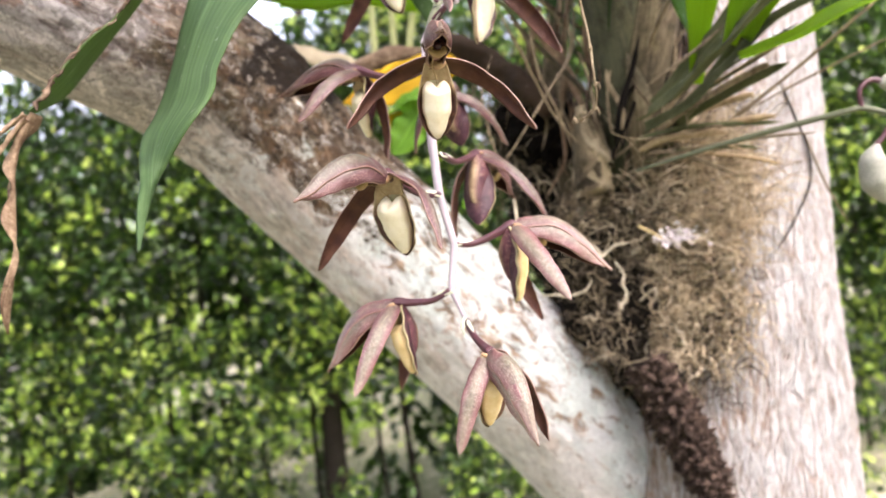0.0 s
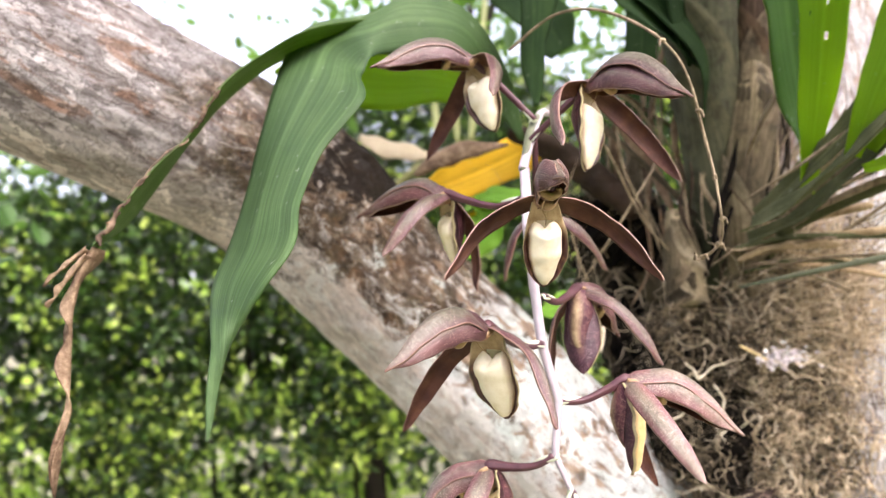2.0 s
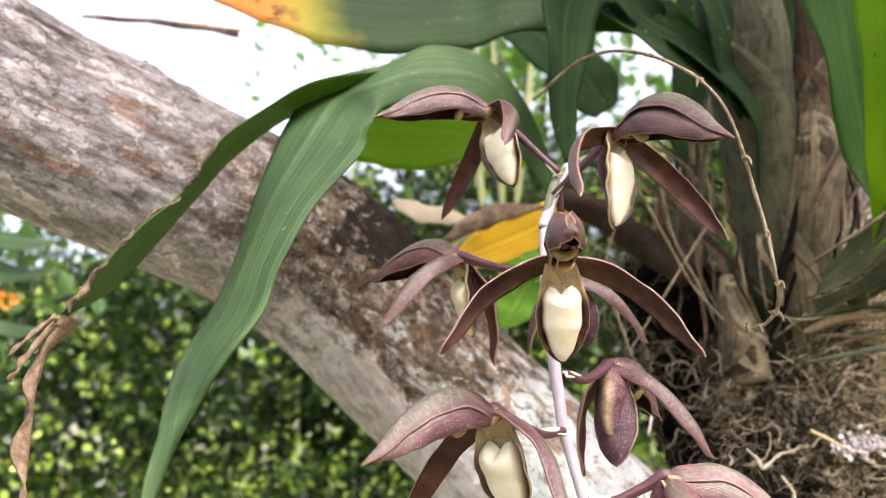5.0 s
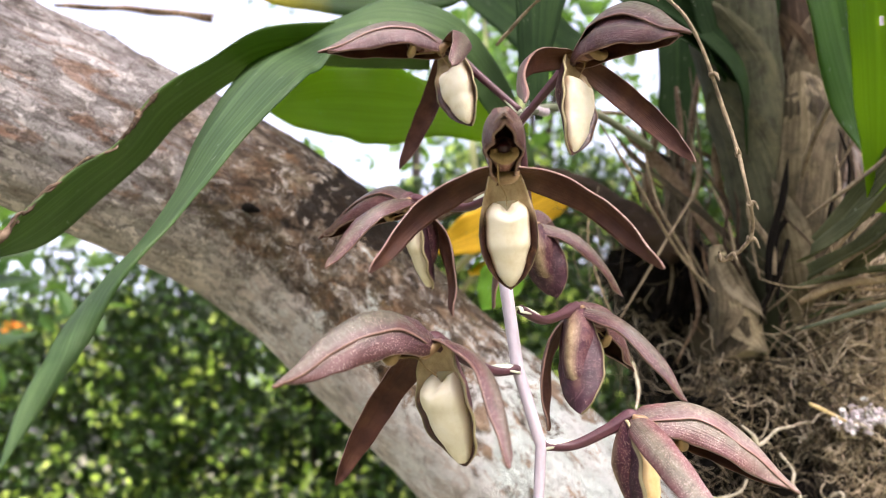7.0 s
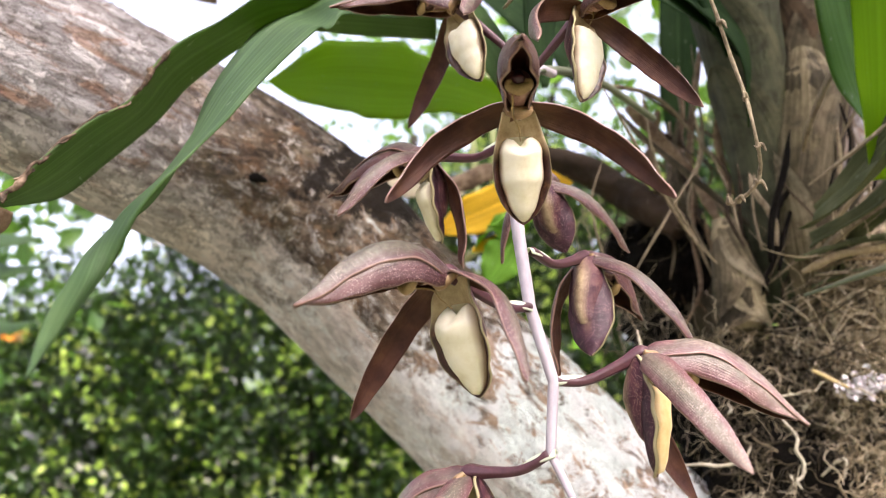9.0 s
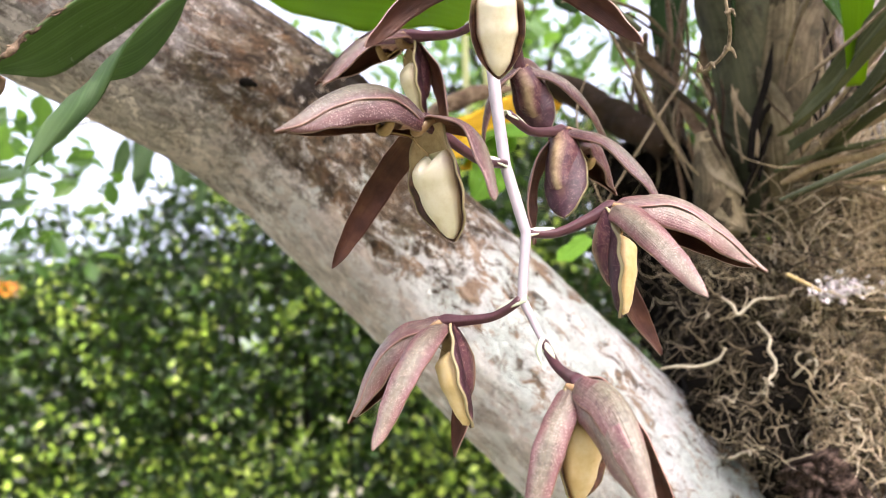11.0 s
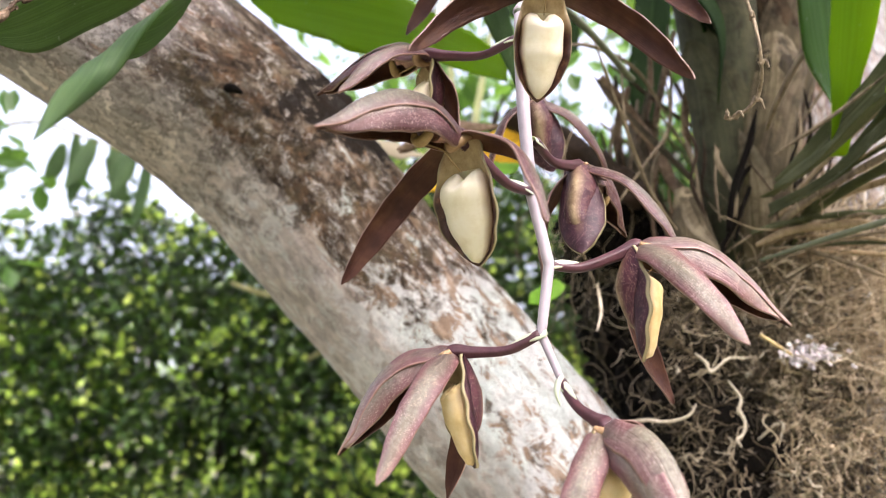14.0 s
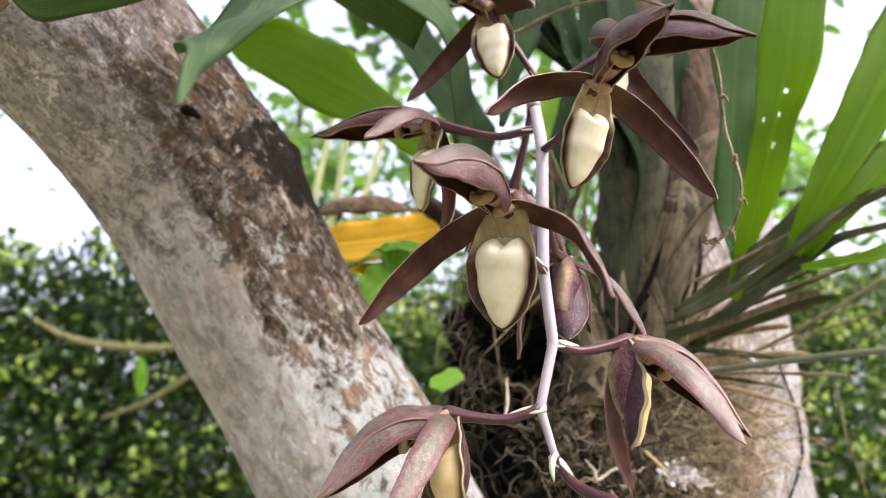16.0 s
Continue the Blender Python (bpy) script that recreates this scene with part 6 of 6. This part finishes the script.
    part("dry_leaf", blade("dry_leaf", [(-0.0207, 0.2244, 1.5775), (-0.0046, 0.2224, 1.5870), (0.0142, 0.2215, 1.5914), (0.0356, 0.2216, 1.5903)], lance(0.008, 0.3), V(0, -0.8, 0.6), [DRY_LEAF], n=24, m=9, cup=0.4, wave=0.1, thick=0.0005), root, "curved dry brown leaf")
    for q, (pts, w) in enumerate((([(0.1267, 0.2014, 1.6388), (0.1177, 0.2029, 1.6056), (0.1140, 0.2080, 1.5798), (0.1150, 0.2126, 1.5566)], 0.0022), ([(0.1176, 0.2124, 1.6346), (0.1172, 0.2184, 1.6046), (0.1094, 0.2243, 1.5751), (0.1102, 0.2297, 1.5480)], 0.0018),
                                  ([(0.1017, 0.2075, 1.6086), (0.0967, 0.2121, 1.5855), (0.1005, 0.2174, 1.5588), (0.1084, 0.2177, 1.5311)], 0.003), ([(0.0843, 0.1972, 1.6095), (0.0986, 0.1959, 1.5898), (0.1146, 0.1963, 1.5619), (0.1215, 0.1970, 1.5328)], 0.0042), ([(0.1255, 0.1716, 1.6346), (0.1260, 0.1770, 1.6075), (0.1207, 0.1829, 1.5781), (0.1242, 0.1877, 1.5535)], 0.003))):
        part("dry_leaf", blade("dry_leaf", pts, strap(w, 0.3), V(0.2 * q - 0.4, -1, 0.1), [DRY_LEAF], n=30, m=9, cup=0.9, wave=0.15, twist=0.8, thick=0.0005, seed=q), root, "hanging dry brown leaf strip")
    leaf([(0.0562, 0.1986, 1.5012), (0.0465, 0.1948, 1.4941), (0.0386, 0.1905, 1.4898)], 0.0045, (0.1, -0.8, 0.5), LEAF_LIME, "small lime-green leaf", seed=23)
    # dry leaf strip above the limb
    part("dry_strip", blade("dry_strip", [(-0.1279, 0.2158, 1.7047), (-0.1706, 0.2171, 1.7141), (-0.2182, 0.2189, 1.7221)], lambda s: 0.003 * (1 - 0.6 * s), V(0, -1, 0.5), [DRY_LEAF], n=24, m=7, cup=0.8, twist=0.6, wave=0.3, thick=0.0005), root, "dry brown leaf end")
    # dead stalks out over the trunk
    for pts, r in (([(0.1226, 0.1176, 1.5358), (0.1386, 0.1021, 1.5458), (0.1525, 0.0869, 1.5568)], 0.0012), ([(0.1503, 0.1439, 1.5039), (0.1828, 0.1175, 1.5262), (0.2128, 0.0905, 1.5517), (0.2393, 0.0721, 1.5737)], 0.0013),
                   ([(0.1740, 0.1295, 1.5186), (0.1944, 0.1124, 1.5286), (0.2160, 0.0952, 1.5380), (0.2450, 0.0803, 1.5492)], 0.0008), ([(0.2013, 0.1138, 1.5059), (0.2126, 0.1194, 1.4827), (0.2279, 0.1244, 1.4579)], 0.0009),
                   ([(0.1168, 0.1673, 1.5039), (0.1440, 0.1589, 1.5223), (0.1707, 0.1553, 1.5420), (0.2008, 0.1560, 1.5664)], 0.0011), ([(0.1284, 0.1735, 1.4967), (0.1610, 0.1699, 1.5166), (0.1991, 0.1715, 1.5355)], 0.0010)):
        part("dead_stalk", tube("dead_stalk", pts, [r * 0.2, r * 0.65, r * 0.65, r * 0.55, r * 0.2], DRY_STALK, 30, 8, wobble=bark_relief(1, 0.12, 6, 0, r * 7000)), root)
    # straw-coloured leaf bases fanned over the trunk
    rnd = random.Random(21)
    a0 = V(*(0.1366, 0.1741, 1.5089))
    for q in range(16):
        e = V(*(0.1961, 0.1758, 1.5462)) + V(0, 0, (q - 9) * 0.0055 + rnd.gauss(0, 0.002)) + V(0, rnd.uniform(-0.01, 0.012), 0)
        st = a0 + V(rnd.gauss(0, 0.004), rnd.gauss(0, 0.004), (q - 8) * 0.0013)
        pts = [st, st * 0.6 + e * 0.4 + V(0, -0.004, 0.004), st * 0.2 + e * 0.8 + V(0, 0, 0.003), e]
        part("leaf_base", blade("leaf_base", pts, strap(rnd.uniform(0.0006, 0.0016), 0.3), V(0, -1, 0.3), [DRY_STALK if q % 3 else PALE_SHEATH], n=20, m=5, cup=0.7, wave=0.1, twist=rnd.uniform(-1, 1), thick=0.0004, seed=q), root, "straw-coloured dry leaf base")
    # old straps fanned out from the foot of the clump, green, olive and dead
    rnd = random.Random(52)
    fan_hi, fan_lo = V(0.1640, 0.0870, 1.5600), V(0.1850, 0.1250, 1.4920)
    for q in range(18):
        k = (q + rnd.uniform(-0.8, 0.8)) / 17
        st = V(0.1400, 0.1580, 1.5190) + V(rnd.gauss(0, 0.004), rnd.gauss(0, 0.004), rnd.gauss(0, 0.005) - 0.012 * k)
        e = fan_hi + (fan_lo - fan_hi) * k + V(rnd.gauss(0, 0.004), rnd.gauss(0, 0.005), rnd.gauss(0, 0.003))
        e = st + (e - st) * (1.0 if k < 0.45 else rnd.uniform(0.55, 0.95))
        far = e + (e - st) * (rnd.uniform(0.05, 0.35) + 0.5 * max(0.0, 0.35 - k)) + V(0, 0, -0.003)
        pts = [st, st * 0.6 + e * 0.4 + V(0, 0, 0.003), e, far]
        w = rnd.uniform(0.0008, 0.0030) * (1.1 - 0.5 * k)
        mat = (LEAF_OLIVE, DULL_STRAW, LEAF_OLIVE, DRY_STALK)[q % 4] if k < 0.45 else (DULL_STRAW, DRY_STALK, DULL_STRAW, LEAF_OLIVE)[q % 4]
        part("strap", blade("strap", pts, strap(w, 0.3), V(-0.1, -0.8, rnd.uniform(0.2, 0.9)), [mat], n=26, m=7, cup=0.6, wave=0.08, fold=0.2, twist=rnd.uniform(-0.6, 0.6), thick=0.0004, seed=q), root, "old strap leaf fanned over the trunk")
    # torn leaf bases standing round the bulbs
    for q in range(30):
        st = V(rnd.uniform(0.108, 0.168), rnd.uniform(0.150, 0.172), rnd.uniform(1.495, 1.535))
        d = V(rnd.gauss(0.10, 0.30), rnd.uniform(-0.25, 0.1), 1) * rnd.uniform(0.025, 0.075)
        pts = [st, st + d * 0.35 + V(rnd.gauss(0, 0.002), 0, 0), st + d * 0.7 + V(rnd.gauss(0, 0.003), 0, 0), st + d]
        part("leaf_base", blade("leaf_base", pts, strap(rnd.uniform(0.0005, 0.0022), 0.3), V(rnd.uniform(-0.6, 0.6), -1, 0.1), [(DRY_STALK, BROWN_SHEATH, SHEATH, HUMUS_SHADE)[q % 4]], n=18, m=5, cup=0.8, wave=0.15, twist=rnd.uniform(-1.2, 1.2), thick=0.0003, seed=q), root, "torn dry leaf base")
    # a second flower stalk with closed buds
    spike = part("flower_stalk", tube("flower_stalk", [(0.1180, 0.1290, 1.4960), (0.1328, 0.1036, 1.4990), (0.1500, 0.0800, 1.5020), (0.1729, 0.0522, 1.5049), (0.1811, 0.0461, 1.5056), (0.1891, 0.0409, 1.5016), (0.1999, 0.0355, 1.4945)], [0.0006, 0.0012, 0.0013, 0.0013, 0.0012, 0.0011, 0.001], RACHIS_GREEN, 60, 10), root, "grey-green stalk of a second spray")
    part("bud_stalk", tube("bud_stalk", [(0.1810, 0.0461, 1.5054), (0.1809, 0.0461, 1.5130), (0.1857, 0.0454, 1.5166), (0.1914, 0.0446, 1.5151)], [0.0010, 0.0011, 0.0012, 0.0012], PEDICEL, 20, 8), spike)
    part("bud", tube("bud", [(0.1889, 0.0449, 1.5149), (0.1946, 0.0442, 1.5147), (0.2033, 0.0430, 1.5106), (0.2097, 0.0421, 1.5064)], [0.0012, 0.0050, 0.0052, 0.0008], BUD, 24, 14), spike, "closed grey-green bud")
    part("bud_stalk", tube("bud_stalk", [(0.1891, 0.0409, 1.5014), (0.1874, 0.0412, 1.4954), (0.1817, 0.0420, 1.4888)], [0.0010, 0.0011, 0.0012], PEDICEL, 16, 8), spike)
    part("bud", tube("bud", [(0.1827, 0.0419, 1.4900), (0.1805, 0.0422, 1.4837), (0.1811, 0.0422, 1.4745), (0.1847, 0.0417, 1.4657)], [0.0012, 0.0055, 0.0060, 0.0008], BUD, 24, 14), spike, "closed grey-green bud")
    return root


orchid_plant()


# ---- hedge and distance ----
def hedge():
    rnd = np.random.RandomState(4)
    n = 270000
    x = rnd.uniform(-4.2, 8.2, n)
    z = rnd.uniform(0.0, 1.0, n) ** 0.85 * (3.2 + 0.36 * np.clip(x - 2.0, 0, 4))
    y = 3.25 + np.abs(rnd.normal(0, 0.28, n))
    top = 2.50 + 0.12 * np.clip(x + 1.2, -1.5, 3) + 0.32 * np.clip(x - 2.0, 0, 4) + 0.08 * np.sin(x * 3.7 + 1) + 0.06 * np.sin(x * 9.1)
    gap = np.array([noise.noise((a * 2.6, c * 2.6, b * 2.0)) + 0.5 * noise.noise((a * 7, c * 7, 3)) for a, b, c in zip(x, y, z)])
    keep = (z < top + 0.25 * gap) & (gap > -0.14 - 0.12 * (z > 1.5) + 0.22 * (z < 1.0))
    p = np.c_[x, y, z][keep]
    ob = new("hedge", leaf_cloud("hedge", p, 0.048, SHADED_HEDGE, 5))
    # dense inner row
    m = 52000
    xi, zi = rnd.uniform(-5.5, 8.5, m), rnd.uniform(0, 1, m) ** 0.85
    ti = 2.45 + 0.12 * np.clip(xi + 1.2, -1.5, 3) + 0.32 * np.clip(xi - 2.0, 0, 4)
    inner = np.c_[xi, 4.0 + np.abs(rnd.normal(0, 0.2, m)), zi * ti]
    gi = np.array([noise.noise((a * 3.1, 5.0, c * 3.1)) + 0.8 * noise.noise((a * 9.0, 2.0, c * 9.0)) - 0.10 * (c < 0.85) for a, b, c in inner])
    part("inner_leaves", leaf_cloud("inner_leaves", inner[gi > -0.22 + 0.24 * (inner[:, 2] < 1.0)], 0.10, SHADED_HEDGE, 14), ob, kind="stuff")
    # sprays of leaves in the sunlit colour, for light caught in the hedge
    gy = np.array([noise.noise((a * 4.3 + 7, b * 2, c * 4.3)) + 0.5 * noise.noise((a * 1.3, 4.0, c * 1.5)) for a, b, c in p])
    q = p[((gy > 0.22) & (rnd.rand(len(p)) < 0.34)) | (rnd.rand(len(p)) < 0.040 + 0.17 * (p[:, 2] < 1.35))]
    part("lit_leaves", leaf_cloud("lit_leaves", q + rnd.normal(size=q.shape) * 0.03 - (0, 0.06, 0), 0.042, LIT_LEAF, 15), ob, "yellow-green leaves in a sunlit colour", kind="stuff")
    tagged(ob, "tall dense green garden hedge of small leaves", "hedge", kind="stuff")
    rr = random.Random(2)
    for q in range(34):
        x0 = -4 + q * 0.27 + rr.uniform(-0.08, 0.08)
        pts = [(x0, 3.95 + rr.uniform(-0.1, 0.15), 0.0)]
        for h in (0.7, 1.4, 2.1, 2.6):
            pts.append((x0 + rr.uniform(-0.06, 0.06), 3.95 + rr.uniform(-0.1, 0.15), h))
        r = rr.uniform(0.008, 0.016)
        s = new("hedge_stem", tube("hedge_stem", pts, [r * 1.2, r, r * 0.8, r * 0.4], STEM, 20, 7))
        tagged(s, "thin brown upright stem inside the hedge", "stem", "stems in the hedge")
    for x0, y0, r in ((-0.20, 3.75, 0.055),):
        t = thing("garden_tree", "slim dark garden tree standing before the hedge", "tree", (x0, y0, 0))
        part("trunk", tube("trunk", [(x0, y0, 0), (x0 + 0.03, y0, 0.8), (x0 - 0.02, y0, 1.5), (x0 + 0.03, y0 + 0.05, 2.3), (x0 + 0.1, y0 + 0.1, 3.1)], [r * 1.25, r, r * 0.9, r * 0.7, r * 0.4], STEM, 40, 14, wobble=bark_relief(1.4, 0.08, 5, 0, x0)), t)
        q = rnd.normal(size=(420, 3)) * (0.55, 0.4, 0.4) + (x0 + 0.1, y0 + 0.3, 3.6)
        part("crown", leaf_cloud("crown", q, 0.08, CROWN, 17), t)
    # brighter shrubs beyond the hedge
    n = 42000
    p = np.c_[rnd.uniform(-8, 9, n), 5.6 + np.abs(rnd.normal(0, 0.7, n)), rnd.uniform(0, 1, n) * 2.7]
    g = np.array([noise.noise((a * 1.1, c * 1.1, 9)) for a, b, c in p])
    ob = new("shrubs", leaf_cloud("shrubs", p[g > -0.15], 0.11, SUNNY, 6))
    tagged(ob, "sunlit yellow-green shrubs beyond the hedge", "shrubs", kind="stuff")
    # unseen shrubs added behind and at both sides to dim low sky light
    n = 16000
    a = rnd.uniform(-0.25 * math.pi, 1.25 * math.pi, n) + math.pi
    d = 5.2 + np.abs(rnd.normal(0, 0.5, n))
    p = np.c_[np.cos(a) * d * 1.25, np.sin(a) * d, rnd.uniform(0, 1, n) * (2.9 + 0.5 * np.sin(a * 7))]
    ob = new("shrubs", leaf_cloud("shrubs", p, 0.28, CROWN, 61))
    tagged(ob, "unseen shrubs added round the garden to dim the light", "shrubs", kind="stuff")
    # trees against the sky
    for k, (cx, cy, cz, sx, sz, m) in enumerate(((0.9, 7.5, 5.1, 1.3, 1.0, 700), (3.6, 6.2, 4.6, 1.5, 1.2, 3600), (6.3, 7.5, 4.0, 1.6, 1.6, 7000))):
        t = thing("background_tree", "garden tree with a loose green crown against the sky", "tree", (cx, cy, 0), "trees beyond the hedge")
        part("trunk", tube("trunk", [(cx, cy, 0), (cx + 0.1, cy, cz * 0.4), (cx - 0.1, cy, cz * 0.75), (cx, cy, cz + sz * 0.5)], [0.16, 0.12, 0.09, 0.03], STEM, 30, 12), t)
        cent = rnd.normal(size=(40, 3)) * (sx * 0.75, sx * 0.6, sz * 0.75)
        q = cent[rnd.randint(0, 40, m)] + rnd.normal(size=(m, 3)) * 0.28 + (cx, cy, cz)
        for b in range(8):
            e = cent[b] + (cx, cy, cz)
            part("branch", tube("branch", [(cx, cy, cz * 0.55), (cx * 0.5 + e[0] * 0.5, cy * 0.5 + e[1] * 0.5, cz * 0.5 + e[2] * 0.5 - 0.2), tuple(e)], [0.05, 0.035, 0.012], STEM, 14, 7), t)
        part("crown", leaf_cloud("crown", q, 0.19, CROWN, 30 + k, 0.6), t)


hedge()


def near_shrub():
    """A thin-leaved shrub between the limb and the hedge, with a bare twig."""
    t = thing("shrub", "open shrub with bare greenish twigs and hanging leaves", "shrub", (-1.75, 1.75, 0))
    part("stem", tube("stem", [(-1.75, 1.75, 0), (-1.72, 1.74, 0.8), (-1.68, 1.72, 1.5), (-1.45, 1.6, 2.0), (-1.0, 1.5, 2.15)], [0.014, 0.012, 0.01, 0.006, 0.003], STEM, 40, 9), t)
    part("twig", tube("twig", [(-0.3949, 1.8100, 1.8220), (-0.2981, 1.7904, 1.7874), (-0.1699, 1.7478, 1.7812), (-0.0599, 1.7017, 1.7985), (0.0744, 1.6224, 1.8753)], [0.005, 0.008, 0.010, 0.010, 0.010], TWIG, 30, 8), t)
    part("twig", tube("twig", [(-0.1994, 1.8800, 1.6258), (-0.1063, 1.8270, 1.6742), (-0.0192, 1.7654, 1.7481), (0.0650, 1.6996, 1.8347)], [0.004, 0.007, 0.008, 0.008], TWIG, 24, 8), t)
    part("leaf", blade("leaf", [(-0.1408, 1.7442, 1.7651), (-0.1293, 1.7608, 1.7156), (-0.1217, 1.7764, 1.6720)], lance(0.016), V(0, -1, 0), [LEAF_LIME], n=14, m=7, cup=0.2), t)
    rnd = random.Random(12)
    hang = [(-0.5438, 1.1200, 1.9485), (-0.5103, 1.1168, 1.9401), (-0.4940, 1.1634, 1.9516), (-0.4429, 1.1110, 1.9205), (-0.5872, 1.1784, 1.9542), (-0.4329, 1.1623, 1.9195), (-0.5615, 1.2241, 1.9634), (-0.5247, 1.2228, 1.9463)]
    for h in hang:
        h = V(*h)
        d = V(rnd.uniform(-0.04, 0.03), rnd.uniform(-0.03, 0.03), -rnd.uniform(0.08, 0.14))
        part("leaf", blade("leaf", [h, h + d * 0.5 + V(0.004, 0, 0.004), h + d], lance(0.016), V(rnd.uniform(-0.5, 0.5), -1, 0.2), [LEAF_GREY], n=16, m=7, cup=0.2, fold=0.1), t, "hanging grey-green leaf")
    h0 = V(*hang[0])
    part("twig", tube("twig", [h0 + V(-0.2, 0.05, 0.02), h0 + V(-0.08, 0.02, 0.03), h0 + V(0.0, 0, 0.0), h0 + V(0.08, 0, -0.03)], [0.004, 0.003, 0.0025, 0.002], TWIG, 20, 7), t)
    for pts, w in (([(-0.4126, 0.4472, 1.6377), (-0.3854, 0.4504, 1.6236), (-0.3450, 0.4505, 1.6231)], 0.014), ([(-0.4061, 0.4430, 1.6556), (-0.3736, 0.4448, 1.6480), (-0.3476, 0.4453, 1.6456)], 0.016), ([(-0.3950, 0.4313, 1.5824), (-0.3684, 0.4331, 1.5710), (-0.3405, 0.4323, 1.5740)], 0.010)):
        part("leaf", blade("leaf", pts, lance(w), V(0, -0.6, 1), [LEAF_GREY], n=16, m=7, cup=0.2), t, "grey-green leaf")
    rnd2 = np.random.RandomState(3)
    q = rnd2.normal(size=(170, 3)) * (0.09, 0.10, 0.085) + np.array((-0.7883, 1.1448, 1.8749))
    part("leaves", leaf_cloud("leaves", q, 0.055, CROWN, 8), t, "loose grey-green leaves")
    q = rnd2.normal(size=(26, 3)) * (0.02, 0.02, 0.014) + np.array((-1.5259, 2.4086, 1.9303))
    part("blossom", leaf_cloud("blossom", q, 0.035, ORANGE, 3), t, "small orange blossom")


near_shrub()
